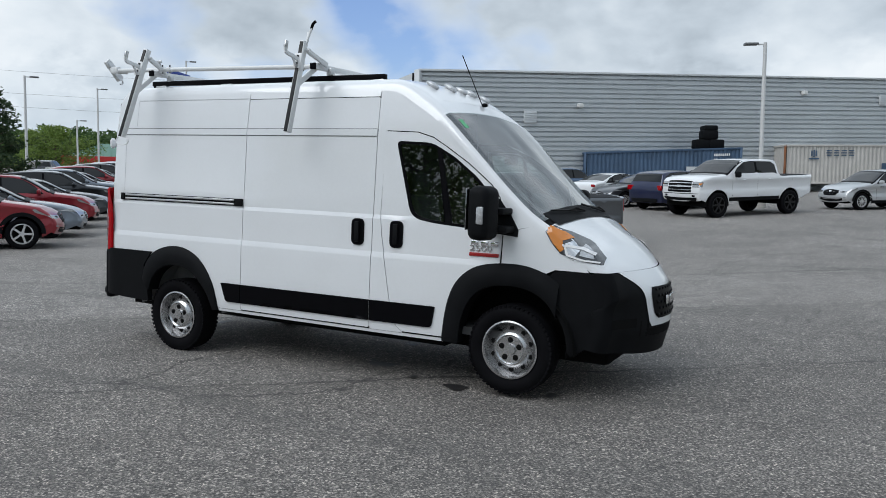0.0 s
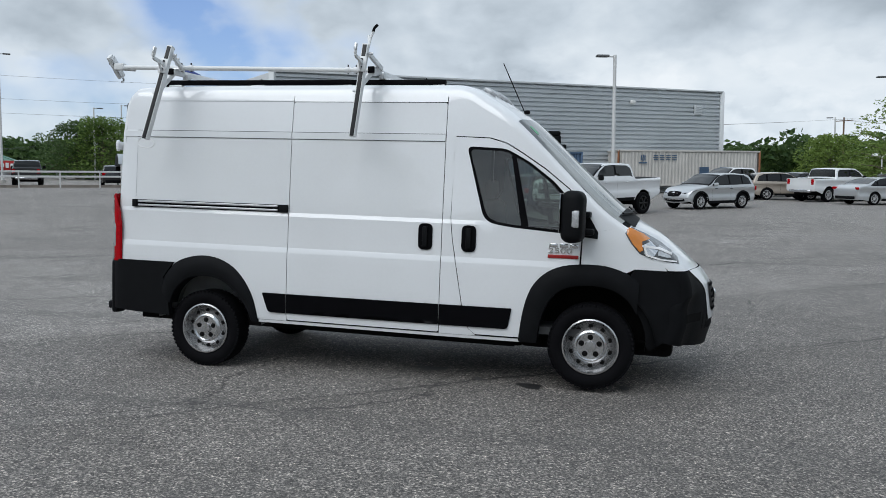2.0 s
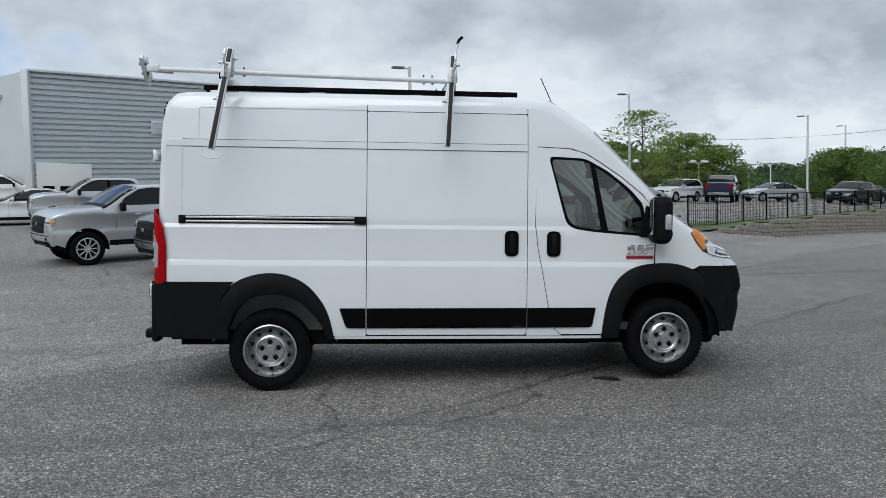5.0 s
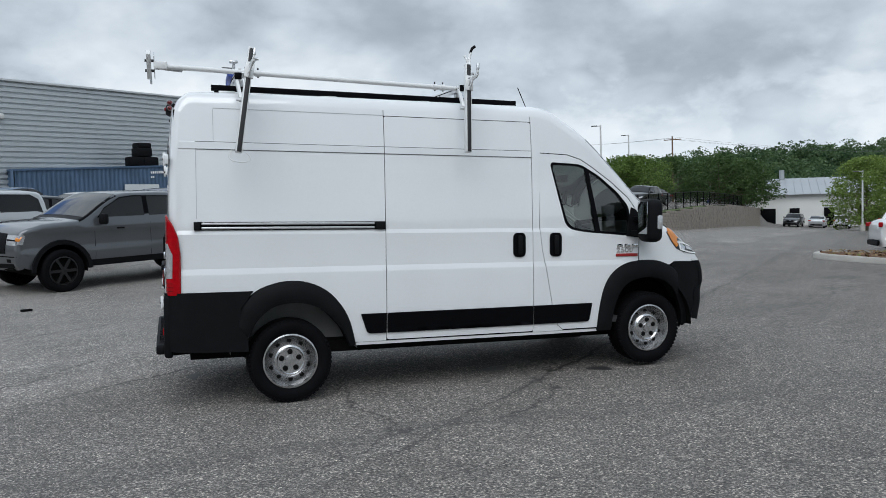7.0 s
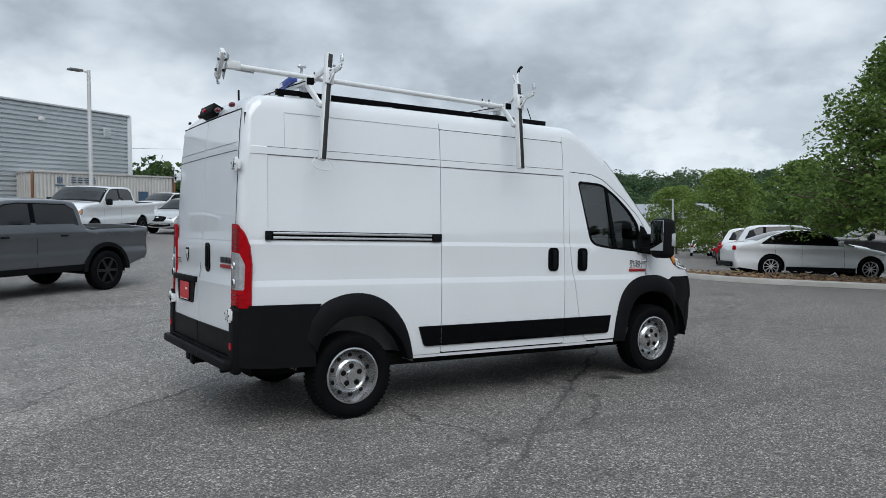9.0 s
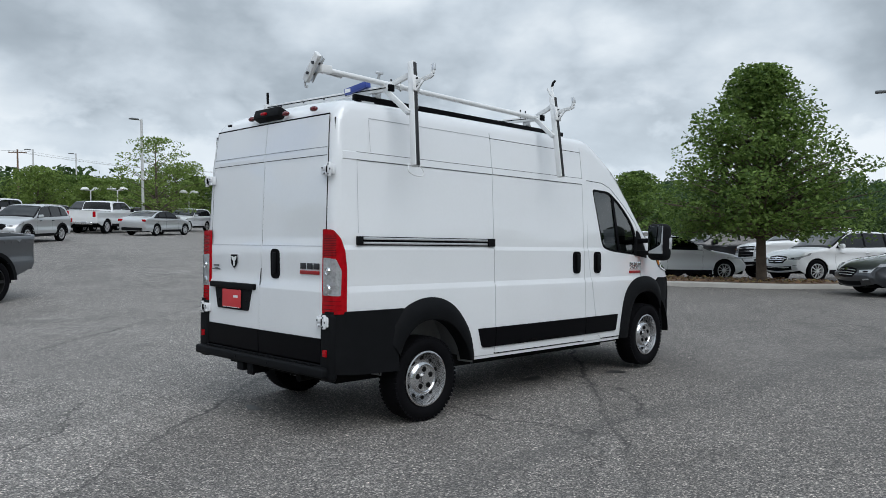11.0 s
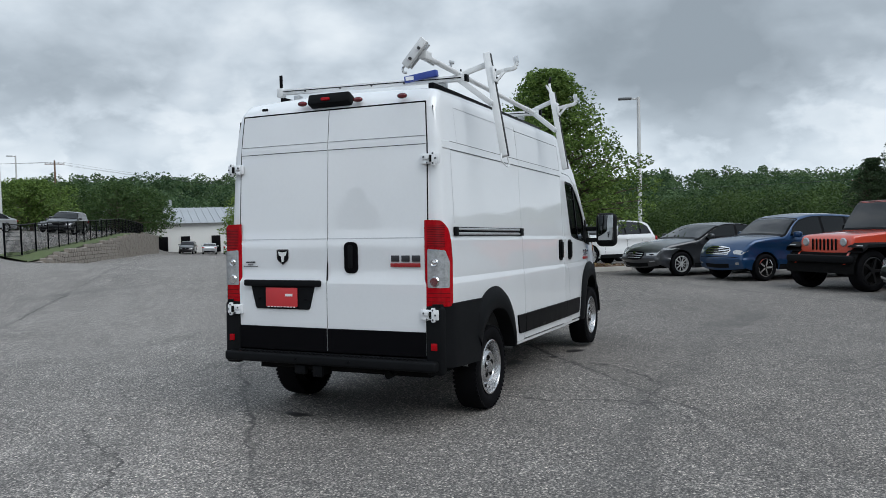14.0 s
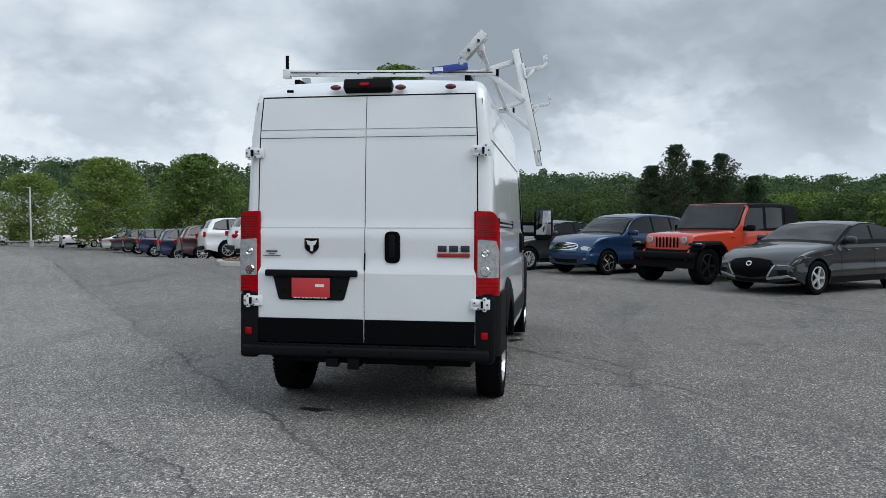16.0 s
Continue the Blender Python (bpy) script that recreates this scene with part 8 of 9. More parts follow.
part("wall", boxed(SP(0, 6, 3.9), (17, 12, 4.2), RS, 0.02), M_SIDING, shop)
part("red_fascia", boxed(SP(0, 5.9, 6.75), (18.4, 13.4, 1.15), RS, 0.03), M_REDROOF, shop)
bm = bmesh.new()
ro = [SP(-8.6, 0.3, 7.35), SP(8.6, 0.3, 7.35), SP(8.6, 12, 7.35), SP(-8.6, 12, 7.35), SP(-4.6, 6, 9.3), SP(4.6, 6, 9.3)]
vs = [bm.verts.new(p) for p in ro]
for f in ((0, 1, 5, 4), (1, 2, 5), (2, 3, 4, 5), (3, 0, 4)):
    bm.faces.new([vs[i] for i in f])
part("hip_roof", bm, M_GREENROOF, shop, smooth=0)
for k in range(18):
    part("roof_rib", beam(SP(-8.2 + 0.95 * k, 0.35, 7.42), SP(max(-4.5, min(4.5, -8.2 + 0.95 * k)), 5.8, 9.28), 0.06, 0.06), M_GREENROOF, shop)
for k in range(7):
    part("sign_bar", boxed(SP(4.6 + 0.5 * k, -0.85, 6.75), (0.34, 0.06, 0.62 if k in (0, 5) else 0.45), RS, 0.02), M_SIGNWHITE, shop)
for k in range(5):
    part("shop_window", boxed(SP(-6.5 + 2.6 * k, -0.05, 3.6), (1.9, 0.1, 2.0), RS, 0.02), M_BLACKGL, shop)
sg = thing("road_sign_board", "dark red sign board with white bars on posts", "sign")
part("board", boxed(SP(-1.5, -14, 5.0), (3.4, 0.2, 1.1), RS, 0.03), M_BADGERED, sg)
for k in range(6):
    part("sign_bar", boxed(SP(-2.6 + 0.42 * k, -14.12, 5.1), (0.28, 0.04, 0.45), RS), M_SIGNWHITE, sg)
for s in (-1.4, 1.4):
    part("post", tubed([SP(-1.5 + s, -13.9, 1.5), SP(-1.5 + s, -13.9, 4.6)], 0.08, 8), M_POLE, sg)
rail_t = thing("guard_rail", "grey steel guard rail along the terrace", "railing")
a, b = Vector((-46, 31, 2.4)), Vector((-14, 62, 3.0))
for z in (0.5, 0.85):
    part("rail", beam(a + Vector((0, 0, z)), b + Vector((0, 0, z)), 0.05, 0.14), M_POLE, rail_t)
for k in range(18):
    p = a.lerp(b, k / 17)
    part("post", tubed([p + Vector((0, 0, -1.2)), p + Vector((0, 0, 0.9))], 0.05, 8), M_POLE, rail_t)
tw = new("terrace_wall", mesh_of(slab((-46, 31.3), (-14, 62.3), 0.6, 2.3, 1.2, 2.9, 0.5, (-0.7, 0.7)), "terrace_wall", 0))
tw.data.materials.append(M_STONE)
tagged(tw, "low grey stone terrace wall", "wall", kind="structure")
cnp = thing("lot_canopy", "grey arched metal canopy on thin posts", "canopy")
c1 = Vector((3.36, -7.36, 0)) + flat_dir(123.6) * 66
rows = []
for k in range(11):
    a_ = math.pi * k / 10
    rows.append([c1 + flat_dir(40) * u + flat_dir(130) * (-2.6 * math.cos(a_)) + Vector((0, 0, 4.1 + 0.9 * math.sin(a_))) for u in (-3.5, 3.5)])
bm = bmesh.new()
grid_mesh(bm, rows)
part("canopy_roof", bm, M_ROOFGREY, cnp)
for u in (-3.3, 3.3):
    for v in (-2.5, 2.5):
        p = c1 + flat_dir(40) * u + flat_dir(130) * v
        part("post", tubed([p + Vector((0, 0, 1.0)), p + Vector((0, 0, 4.1))], 0.06, 8), M_POLE, cnp)

# white workshop shed beyond the wall
shed = thing("white_shed", "white workshop with a grey ribbed metal roof", "building")
s0 = Vector((0, -7, 0)) + flat_dir(45.0) * 112
sx, sy = flat_dir(-42), flat_dir(48)
RSH = Matrix.Rotation(radians(-42), 3, "Z")


def HP(u, v, z):
    return s0 + sx * u + sy * v + Vector((0, 0, z - 2.6))


part("wall", boxed(HP(0, 8, 2.2), (26, 16, 4.4), RSH, 0.02), M_WALLWHITE, shed)
bm = bmesh.new()
vs = [bm.verts.new(HP(*p)) for p in ((-13.5, -0.7, 4.3), (13.5, -0.7, 4.3), (13.5, 8, 6.6), (-13.5, 8, 6.6), (13.5, 16.7, 4.3), (-13.5, 16.7, 4.3))]
bm.faces.new([vs[i] for i in (0, 1, 2, 3)])
bm.faces.new([vs[i] for i in (3, 2, 4, 5)])
part("roof", bm, M_ROOFGREY, shed, smooth=0)
for k in range(28):
    part("roof_rib", beam(HP(-13.3 + 0.98 * k, -0.7, 4.36), HP(-13.3 + 0.98 * k, 8, 6.66), 0.07, 0.07), M_ROOFGREY, shed)
for u in (-9, -6.5, -4):
    part("roof_vent", tubed([HP(u, 7.5, 6.4), HP(u, 7.5, 7.8)], 0.35, 12), M_ROOFGREY, shed)
for u, w in ((-10, 1.6), (-6, 2.2), (-2.6, 1.2), (1.5, 1.2), (6, 2.4)):
    part("doorway", boxed(HP(u, -0.05, 1.35), (w, 0.2, 2.3), RSH, 0.02), M_BLACKGL, shed)
part("blue_sign", boxed(HP(-13.5, 2.0, 3.6), (0.2, 3.0, 0.8), RSH, 0.02), M_BLUE, shed)
ann = thing("white_annex", "small white annex with a pale canopy", "building")
part("wall", boxed(HP(-19, 14, 2.0), (9, 8, 4.0), RSH, 0.02), M_WALLWHITE, ann)
part("roof", boxed(HP(-19, 14, 4.2), (9.8, 8.8, 0.35), RSH, 0.05), M_SIDINGLT, ann)

# retaining wall of split blocks with a dark mesh fence on top
wall_mesh = bmesh.new()
WL = (WALL_B - WALL_A).length


def wall_low(s):
    p = WALL_A + WALL_D * s + WALL_N * 1.2
    return ground_z(p.x, p.y)


def wall_top(s):
    return max(wall_low(s) + 0.12, float(np.interp(s, [0, 4, 20, 40, 55, WL], [0.25, 0.46, 0.62, 0.88, 0.62, 0.15])))


rows = []
for s in np.linspace(0, WL, 40):
    p = WALL_A + WALL_D * s
    a, b = p + WALL_N * 0.10, p - WALL_N * 1.4
    rows.append([(a.x, a.y, wall_low(s) - 0.4), (a.x, a.y, wall_top(s) - 0.02), (b.x, b.y, wall_top(s) + 0.02)])
grid_mesh(wall_mesh, rows)
rw_ob = part("retaining_wall", wall_mesh, M_STONE, smooth=0)
tagged(rw_ob, "retaining wall of rough grey-brown split blocks", "wall", kind="structure")
blk = boxed((0, 0, 0), (0.44, 0.24, 0.19), None, 0.022, 1)
blk_me = mesh_of(blk, "block")
blk_me.materials.append(M_STONE)
rest = bmesh.new()
cnt = 0
ANGW = math.atan2(WALL_D.y, WALL_D.x)
rnd = random.Random(5)
s = 0.3
cols = int(WL / 0.46)
for cidx in range(cols):
    for r_ in range(14):
        s = 0.25 + cidx * 0.46 + (0.23 if r_ % 2 else 0)
        z = wall_low(s) - 0.10 + r_ * 0.20
        if z > wall_top(s) - 0.06 or s > WL:
            break
        o = 0.02 + rnd.uniform(-0.015, 0.02)
        p = WALL_A + WALL_D * s + WALL_N * o
        m = Matrix.Translation((p.x, p.y, z + 0.1)) @ Matrix.Rotation(ANGW + rnd.uniform(-0.03, 0.03), 4, "Z")
        if cnt < 300:
            ob = part("block", blk_me, None, rw_ob)
            ob.matrix_local = m
            cnt += 1
        else:
            vs = box(rest, (0, 0, 0), (0.44, 0.24, 0.19))
            for v in vs:
                v.co = m @ v.co
rb_ob = part("far_blocks", rest, M_STONE, rw_ob, smooth=0)
rb_ob["kind"] = "stuff"
# planted strip with fallen leaves behind the wall's edge
strip = bmesh.new()
rows = []
for s in np.linspace(-1.2, WL, 50):
    p = WALL_A + WALL_D * s
    k = min(1.0, max(0.02, (s + 1.2) / 1.4))
    row = []
    for o in (0.0, -0.5, -1.0, -1.5):
        q = p + WALL_N * (o * k - 0.12)
        row.append((q.x, q.y, max(wall_top(max(s, 0)), ground_z(q.x, q.y)) + 0.05 + 0.03 * math.sin(s * 7 + o * 9)))
    rows.append(row)
grid_mesh(strip, rows)
tagged(part("planted_strip", strip, M_GRASS), "narrow grass strip with fallen leaves", "grass", kind="structure")
fence = thing("mesh_fence", "black mesh fence on steel posts above the wall", "fence")
FP = []
for k in range(24):
    s = 0.2 + k * 2.75
    p = WALL_A + WALL_D * s - WALL_N * 1.15
    z = max(wall_top(s), ground_z(p.x, p.y))
    FP.append(Vector((p.x, p.y, z)))
    part("post", tubed([(p.x, p.y, z - 0.2), (p.x, p.y, z + 1.35)], 0.035, 8), M_BLACKGL, fence)
for a, b in zip(FP, FP[1:]):
    part("top_rail", tubed([a + Vector((0, 0, 1.32)), b + Vector((0, 0, 1.32))], 0.022, 6), M_BLACKGL, fence)
    bm = bmesh.new()
    for z in np.linspace(0.08, 1.3, 9):
        tube(bm, [a + Vector((0, 0, z)), b + Vector((0, 0, z))], 0.008, 4, False)
    for k in range(1, 16):
        p = a.lerp(b, k / 16)
        tube(bm, [p + Vector((0, 0, 0.05)), p + Vector((0, 0, 1.32))], 0.008, 4, False)
    part("mesh_panel", bm, M_BLACKGL, fence)

# ---------------------------------------------------------------- kerb islands, trees, woods
ISLAND = [(15.6, 9.0), (15.1, 8.5), (15.3, 6.7), (16.2, 4.6), (17.2, 2.7), (18.6, 1.6), (19.4, 1.7), (19.8, 2.8), (19.2, 4.8), (17.6, 7.6), (16.3, 9.1)]
def kerb_island(name, pts, label):
    """A raised bed of mulch inside a concrete kerb."""
    ring = smooth_line(pts + [pts[0]], 6)[:-1]
    c = sum((Vector(p) for p in ring), Vector((0, 0))) / len(ring)
    bm = bmesh.new()
    rows = []
    for x, y in ring + [ring[0]]:
        p = Vector((x, y))
        d = (c - p).normalized()
        z = ground_z(x, y)
        rows.append([(p.x, p.y, z - 0.05), (p.x, p.y, z + 0.11), (p.x + d.x * 0.03, p.y + d.y * 0.03, z + 0.14), (p.x + d.x * 0.17, p.y + d.y * 0.17, z + 0.14), (p.x + d.x * 0.17, p.y + d.y * 0.17, z + 0.02)])
    grid_mesh(bm, rows)
    bmesh.ops.recalc_face_normals(bm, faces=bm.faces)
    kb = part("kerb", bm, M_CONCRETE)
    tagged(kb, "worn pale concrete kerb round a planted island", "kerb", kind="structure")
    bm = bmesh.new()
    poly = [(x + (c.x - x) * 0.0 + (c - Vector((x, y))).normalized().x * 0.16, y + (c - Vector((x, y))).normalized().y * 0.16) for x, y in ring]
    mb = panel(poly, lambda x, y, o: Vector((x, y, ground_z(x, y) + 0.13 + 0.05 * noise.noise(Vector((x * 1.3, y * 1.3, 0))) + 0.03 * noise.noise(Vector((x * 6, y * 6, 3))))), step=0.35, depth=0)
    tagged(part(name, mb, M_MULCH), label, "mulch", kind="structure")
    rnd = random.Random(9)
    lf = bmesh.new()
    xs, ys = [p[0] for p in poly], [p[1] for p in poly]
    for _ in range(2600):
        x, y = rnd.uniform(min(xs), max(xs)), rnd.uniform(min(ys), max(ys))
        if inside((x, y), poly):
            z = ground_z(x, y) + 0.16 + rnd.uniform(0, 0.03)
            a, t = rnd.uniform(0, 6.28), rnd.uniform(-0.6, 0.6)
            r = rnd.uniform(0.03, 0.07)
            q = [Vector((math.cos(a + b) * r * k, math.sin(a + b) * r * k, math.sin(a * 3 + b) * r * t)) for b, k in ((0, 1), (1.57, 0.5), (3.14, 1), (4.71, 0.5))]
            lf.faces.new([lf.verts.new(Vector((x, y, z)) + v) for v in q])
    return lf


def leaf_colors(name, cols):
    m, N = material(name)
    r = N.n("ShaderNodeNewGeometry").outputs["Random Per Island"]
    finish(N, N.ramp(r, cols), 0.8)
    return m


M_LITTER = leaf_colors("leaf_litter", [(0.0, (0.10, 0.05, 0.03)), (0.4, (0.22, 0.12, 0.06)), (0.7, (0.30, 0.20, 0.08)), (1.0, (0.10, 0.11, 0.03))])
lf = kerb_island("mulch_bed", ISLAND, "brown mulch bed with dry leaves under the tree")
tagged(part("fallen_leaves", lf, M_LITTER, smooth=0), "scattered dry brown leaves on the mulch", "leaves", kind="stuff")


class Leaves:
    """Gathers small bent leaf quads and turns them into one mesh."""

    def __init__(self, seed):
        self.rng, self.quads = np.random.default_rng(seed), []

    def cloud(self, centre, radius, n, size, flat=0.75, hollow=0.35):
        """Leaves scattered in an uneven ball."""
        g = self.rng
        d = g.normal(size=(n, 3))
        d /= np.linalg.norm(d, axis=1)[:, None]
        p = np.array(centre)[None] + d * (radius * g.uniform(hollow, 1.0, n) ** 0.5)[:, None] * np.array([1, 1, flat])
        u = g.uniform(-1, 1, (n, 3)) * np.array([1, 1, 0.55])
        u /= np.linalg.norm(u, axis=1)[:, None]
        w = np.cross(u, g.uniform(-1, 1, (n, 3)) + np.array([0, 0, 0.55]))
        w /= np.linalg.norm(w, axis=1)[:, None]
        s = (size * g.uniform(0.6, 1.3, n))[:, None]
        droop = np.array([0, 0, -0.25])
        self.quads.append(np.stack([p - u * s, p + w * s * 0.55, p + u * s + droop * s, p - w * s * 0.55], axis=1))

    def mesh(self, name):
        v = np.concatenate(self.quads).reshape(-1, 3)
        n = len(v)
        me = bpy.data.meshes.new(name)
        me.vertices.add(n)
        me.vertices.foreach_set("co", v.ravel())
        me.loops.add(n)
        me.loops.foreach_set("vertex_index", np.arange(n, dtype=np.int32))
        me.polygons.add(n // 4)
        me.polygons.foreach_set("loop_start", np.arange(0, n, 4, dtype=np.int32))
        me.update(calc_edges=True)
        return me


def tree(x, y, height, radius, clear, leaf, label, seed, leaves=9000, size=0.10, shape="round", clumps=70, trunk_r=0.14, base=None, name="tree"):
    """A tapered trunk with limbs that carry clumps of leaves; shape: round, cone, pine or airy."""
    rnd = random.Random(seed)
    z0 = (ground_z(x, y) if base is None else base)
    t = thing(name, label, "tree")
    tb = bmesh.new()
    o = Vector((x, y, z0))
    lean = Vector((rnd.uniform(-0.1, 0.1), rnd.uniform(-0.1, 0.1), 0)) * height * 0.3
    top = o + lean + Vector((0, 0, height * 0.90))
    tube(tb, [o - Vector((0, 0, 0.2)), o + Vector((0, 0, 0.25)), o + lean * 0.4 + Vector((0, 0, height * 0.4)), top], [trunk_r * 1.5, trunk_r * 1.05, trunk_r * 0.7, trunk_r * 0.12], 10)
    lv = Leaves(seed)
    per = max(20, leaves // clumps)
    for k in range(clumps):
        f = (k + rnd.random()) / clumps
        if shape == "cone":
            f = f ** 1.25
            h = clear + (height - clear) * f
            R = radius * float(np.interp(f, [0, 0.12, 0.30, 0.55, 0.80, 0.93, 1.0], [0.80, 1.0, 1.0, 0.72, 0.42, 0.22, 0.06])) * rnd.uniform(0.66, 1.16)
        elif shape == "pine":
            h = clear + (height - clear) * f
            R = radius * float(np.interp(f, [0, 0.25, 0.6, 0.85, 1.0], [0.85, 1.0, 0.80, 0.42, 0.06])) * rnd.uniform(0.40, 1.25)
        elif shape == "airy":
            h = clear + (height - clear) * f
            R = radius * float(np.interp(f, [0, 0.2, 0.5, 0.8, 1.0], [0.75, 0.95, 1.0, 0.6, 0.2]))
        else:
            f = f ** 0.9
            h = clear + (height - clear) * f
            R = radius * float(np.interp(f, [0, 0.15, 0.40, 0.65, 0.85, 1.0], [0.70, 0.92, 1.0, 0.88, 0.62, 0.25]))
        a = k * 2.39996 + rnd.uniform(-0.4, 0.4)
        rr = R * rnd.uniform(0.0, 1.0) ** 0.5 * 0.98
        c = o + lean * (h / height) + Vector((math.cos(a) * rr, math.sin(a) * rr, h - 0.10 * radius * (rr / radius)))
        cr = {"airy": 0.15, "cone": 0.118, "pine": 0.115}.get(shape, 0.19) * radius * rnd.uniform(0.65, 1.5) + 0.10
        if shape == "pine":
            c.z += 0.22 * rr
        c.z -= max(0.0, c.z - o.z + cr * 0.6 - height)
        s0 = o + lean * (h / height) * 0.8 + Vector((0, 0, max(clear * 0.8, h - 0.45 * rr - 0.2)))
        mid = s0.lerp(c, 0.55) + Vector((0, 0, 0.08 * rr))
        br = trunk_r * 0.34 * (1.1 - 0.8 * f)
        tube(tb, [s0, mid, c], [br, br * 0.6, br * 0.2], 5, False)
        lv.cloud(c, cr, per, size, {"airy": 0.28, "pine": 0.5}.get(shape, 0.65))
    part("trunk", tb, M_BARK, t)
    part("crown", lv.mesh("crown"), leaf, t)
    return t


tree(18.45, 3.95, 6.45, 3.15, 1.75, M_LEAF, "broad pyramidal green street tree in the mulch bed", 3, 36000, 0.066, "cone", 380, 0.15)


def far_tree(az, d, height, radius, leaf, seed, shape="round", clear=0.6, eye=(-1.0, -6.5), label="leafy green tree beyond the lot", leaves=9000, size=0.13, clumps=80, base=None, tr=0.16):
    e = Vector((*eye, 0)) + flat_dir(az) * d
    return tree(e.x, e.y, height, radius, clear, leaf, label, seed, leaves, size, shape, clumps, tr, base)


# thin tree by the sedan on the upper lot, and the broad trees round the white shed
far_tree(71.6, 56, 6.6, 3.9, M_LEAFLT, 11, "airy", 1.6, (1.7, -7.6), "thin airy light green tree on the upper lot", 4200, 0.085, 60, tr=0.11)
for k, (x, y, top_z, r, lf_, lb) in enumerate([
    (70.3, 56.4, 5.65, 4.4, M_LEAFLT, "light green spreading tree beside the white shed"),
    (54.3, 37.2, 6.0, 3.9, M_LEAFLT, "light green spreading tree beside the drive"),
    (47.2, 25.5, 5.66, 3.4, M_LEAF, "dense round green tree by the parked cars"),
    (67.6, 73.4, 6.1, 4.6, M_LEAFDK, "dark green tree at the end of the retaining wall"),
    (45.5, 63.5, 6.3, 4.6, M_LEAF, "green tree behind the fence"), (49.5, 71.0, 6.0, 4.6, M_LEAFDK, "dark green tree behind the fence"),
]):
    g_ = ground_z(x, y)
    tree(x, y, top_z - g_, r, 0.9, lf_, lb, 60 + k, 15000, 0.125, "round", 110, 0.16, g_)
for i, (az, d, h, r, lf_, e) in enumerate([
    (76.5, 88, 5.6, 4.0, M_LEAFLT, (1.7, -7.6)), (74.0, 92, 5.2, 4.2, M_LEAF, (1.7, -7.6)), (72.6, 86, 4.6, 4.0, M_LEAFLT, (1.7, -7.6)), (70.2, 84, 4.6, 4.0, M_LEAF, (1.7, -7.6)), (68.4, 80, 6.2, 4.6, M_LEAFLT, (1.7, -7.6)), (66.6, 82, 5.2, 4.0, M_LEAF, (1.7, -7.6)),
    (54.6, 98, 5.6, 4.4, M_LEAFDK, (-0.3, -7.5)), (50.9, 100, 6.0, 4.6, M_LEAFDK, (-0.9, -7.4)), (49.4, 104, 6.0, 4.6, M_LEAFDK, (-0.9, -7.4)),
    (143.4, 98, 5.4, 4.6, M_LEAFLT, (5.4, -6.4)),
    (129.2, 92, 6.2, 4.2, M_LEAFDK, (3.4, -7.4)), (127.6, 90, 6.6, 4.4, M_LEAF, (3.4, -7.4)), (126.0, 94, 6.0, 4.2, M_LEAFLT, (3.4, -7.4)),
    (-14.5, 78, 5.2, 4.0, M_LEAF, (-6.5, -1.5)), (-16.5, 74, 5.0, 4.0, M_LEAF, (-6.5, -1.5)), (-19.0, 70, 4.6, 4.0, M_LEAFDK, (-6.5, -1.5)), (-22.5, 68, 4.8, 4.0, M_LEAF, (-6.5, -1.5)),
]):
    far_tree(az, d, h, r, lf_, 100 + i, "round", 0.5, e)
for i, (az, d, h, r) in enumerate([(-5.9, 66, 6.9, 2.3), (-7.5, 67, 8.7, 2.8), (-9.2, 69, 7.6, 2.4), (-10.7, 70, 8.2, 2.7), (-12.6, 72, 6.4, 2.2)]):
    far_tree(az, d, h, r, M_PINE, 200 + i, "pine", 0.6, (-6.5, -1.5), "dark pine with an uneven crown", 14000, 0.085, 260)
far_tree(147.6, 50, 6.4, 3.2, M_PINE, 220, "cone", 0.4, (5.66, -6.4), "big dark evergreen at the edge of the lot", 14000, 0.10, 130)


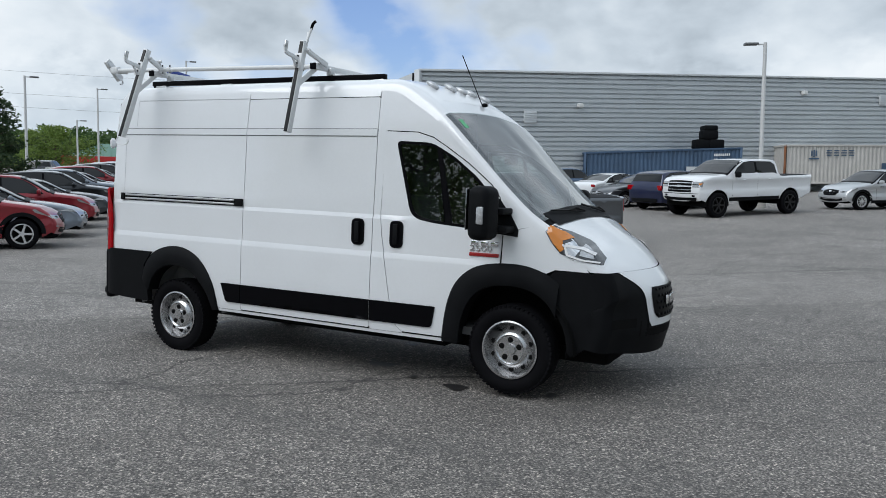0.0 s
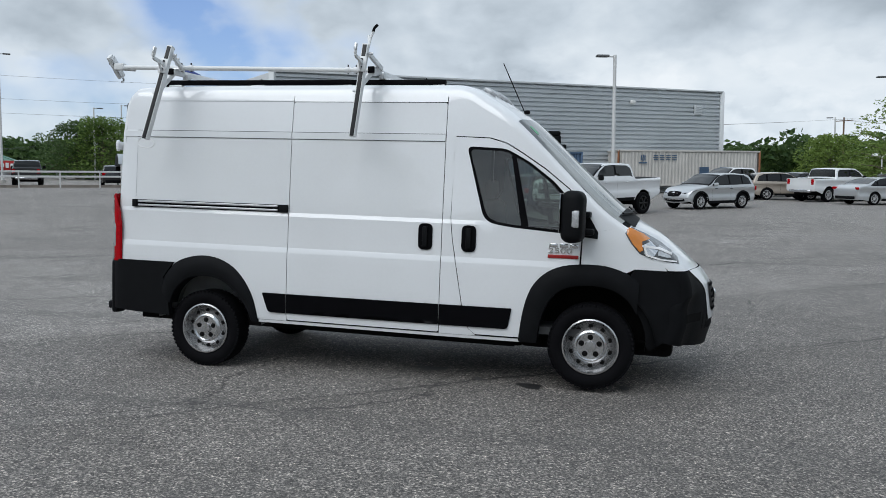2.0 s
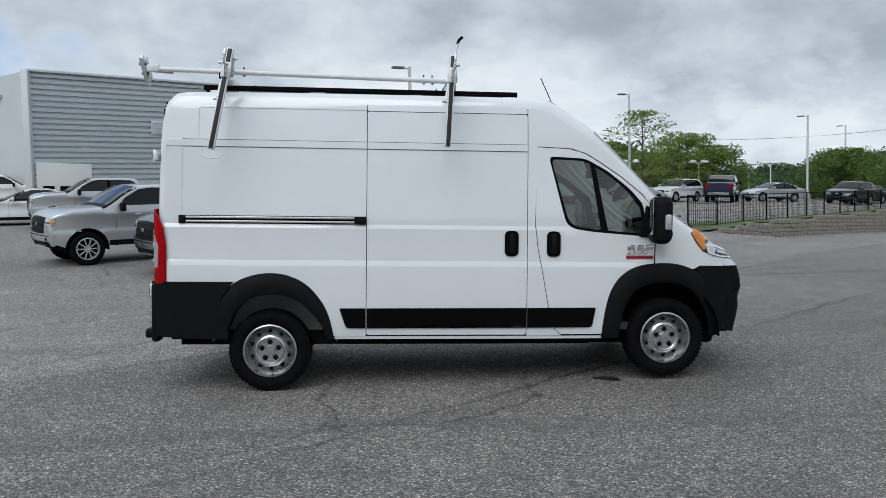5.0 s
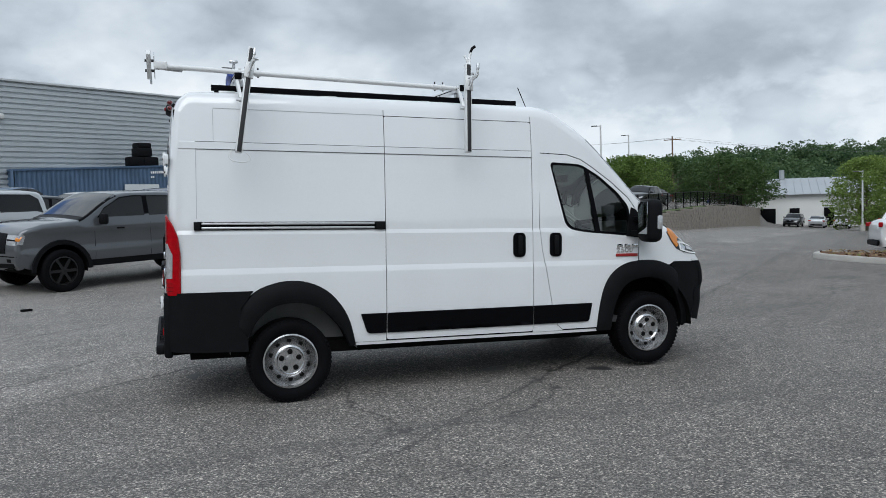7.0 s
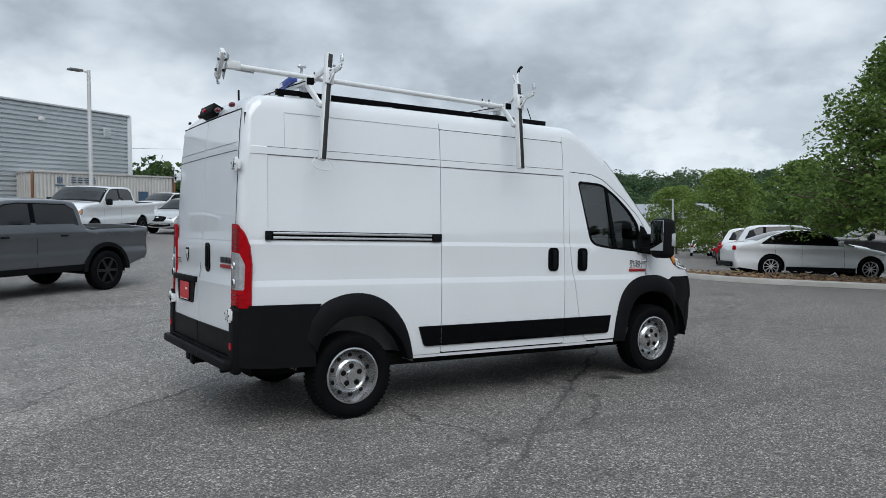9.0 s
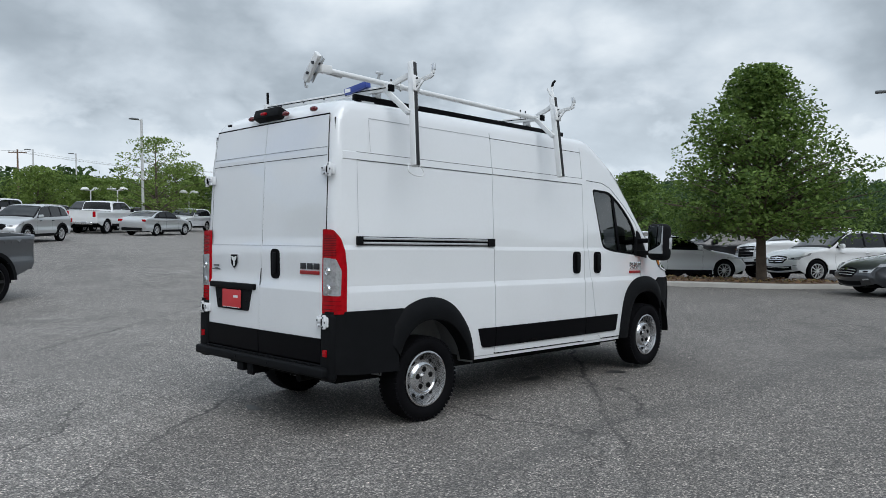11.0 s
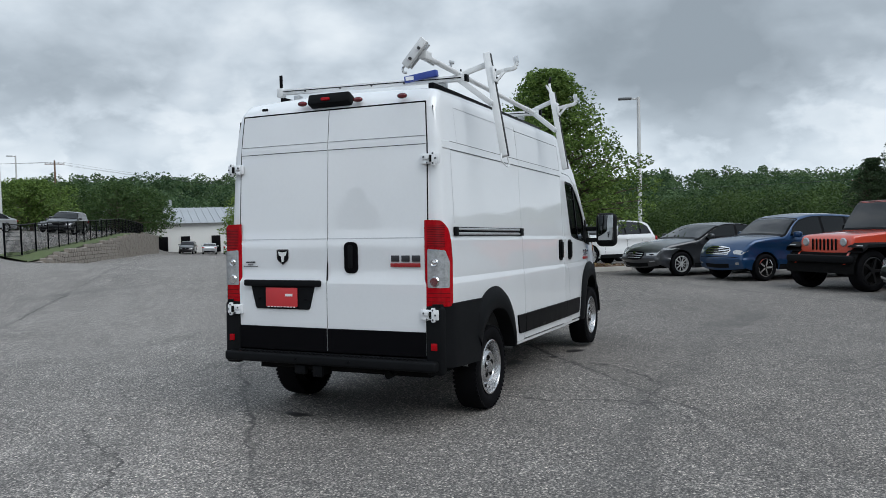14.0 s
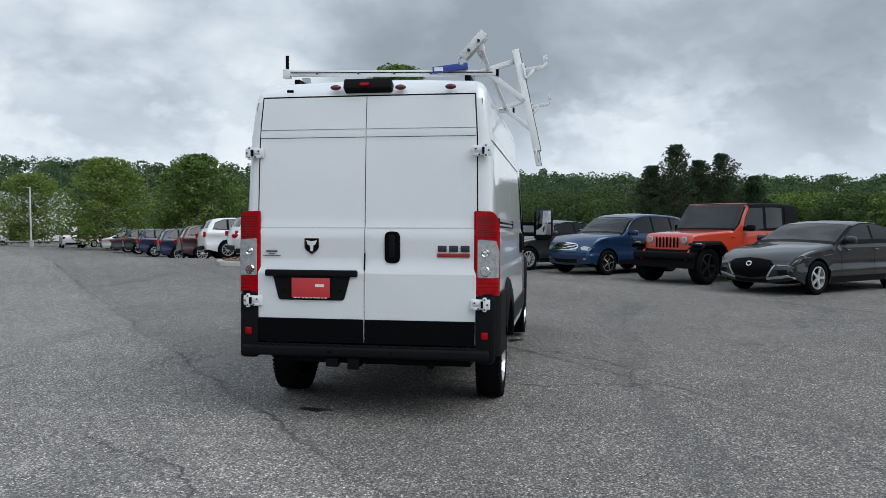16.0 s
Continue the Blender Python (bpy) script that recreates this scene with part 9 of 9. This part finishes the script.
def woods(az0, az1, d0, d1, z_front, slope_tab, leaf, seed, count, size, name, label, per=40):
    """A wooded hillside: ground that rises outward, covered by crowns of leaf clumps."""
    rnd = random.Random(seed)
    top = lerp_table(slope_tab)
    hb = bmesh.new()
    rows = []
    for az in np.linspace(az0, az1, 40):
        row = []
        for f in (0, 0.25, 0.5, 0.75, 1.0, 1.3):
            d = d0 + (d1 - d0) * f
            p = flat_dir(az) * d
            row.append((p.x, p.y, z_front + (1.5 + top(az) * d1 - 7 - z_front) * min(1, f)))
        rows.append(row)
    grid_mesh(hb, rows)
    bmesh.ops.recalc_face_normals(hb, faces=hb.faces)
    hill = part(name + "_hill", hb, M_GRASS)
    tagged(hill, "wooded hillside ground under the trees", "hill", kind="structure")
    lv = Leaves(seed)
    for k in range(count):
        az = rnd.uniform(az0, az1)
        f = rnd.random() ** 0.8
        d = d0 + (d1 - d0) * f
        p = flat_dir(az) * d
        zg = z_front + (1.5 + top(az) * d1 - 7 - z_front) * f
        h = rnd.uniform(5.5, 10.0)
        R = rnd.uniform(2.4, 4.6)
        for j in range(3):
            c = Vector((p.x + rnd.uniform(-1, 1) * R * 0.5, p.y + rnd.uniform(-1, 1) * R * 0.5, zg + h - R * 0.6 + rnd.uniform(-1.5, 0.8)))
            lv.cloud(c, R * rnd.uniform(0.6, 0.95), per, size, 0.8, 0.6)
    tagged(part(name, lv.mesh(name), leaf), label, "woods", kind="stuff")


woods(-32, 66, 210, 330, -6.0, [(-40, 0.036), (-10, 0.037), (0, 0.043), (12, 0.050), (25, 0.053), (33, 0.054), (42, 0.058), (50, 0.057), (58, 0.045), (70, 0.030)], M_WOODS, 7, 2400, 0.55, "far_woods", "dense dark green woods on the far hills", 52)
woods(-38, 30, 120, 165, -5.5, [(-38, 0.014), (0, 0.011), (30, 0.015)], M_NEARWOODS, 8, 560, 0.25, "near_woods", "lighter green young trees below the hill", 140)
woods(96, 160, 170, 240, 4.0, [(96, 0.055), (120, 0.050), (140, 0.062), (160, 0.075)], M_LEAFDK, 9, 600, 0.7, "west_woods", "dark trees along the skyline")
woods(66, 100, 150, 220, 5.0, [(66, 0.040), (80, 0.036), (100, 0.034)], M_LEAFDK, 10, 380, 0.7, "north_woods", "dark trees behind the upper lot")

# the same country goes on behind the camera: trees and woods that the van's paint and glass mirror
woods(180, 322, 130, 200, -2.0, [(180, 0.05), (220, 0.055), (260, 0.05), (322, 0.04)], M_LEAFDK, 12, 600, 1.1, "south_woods", "dark trees behind the lot", 22)
tree(-9.0, -25.0, 9.0, 4.8, 1.8, M_LEAF, "tall leafy tree at the edge of the lot", 31, 9000, 0.16, "round", 80, 0.2)
tree(-16.0, -27.0, 8.0, 4.4, 1.8, M_LEAF, "tall leafy tree at the edge of the lot", 32, 8000, 0.15, "round", 80, 0.2)
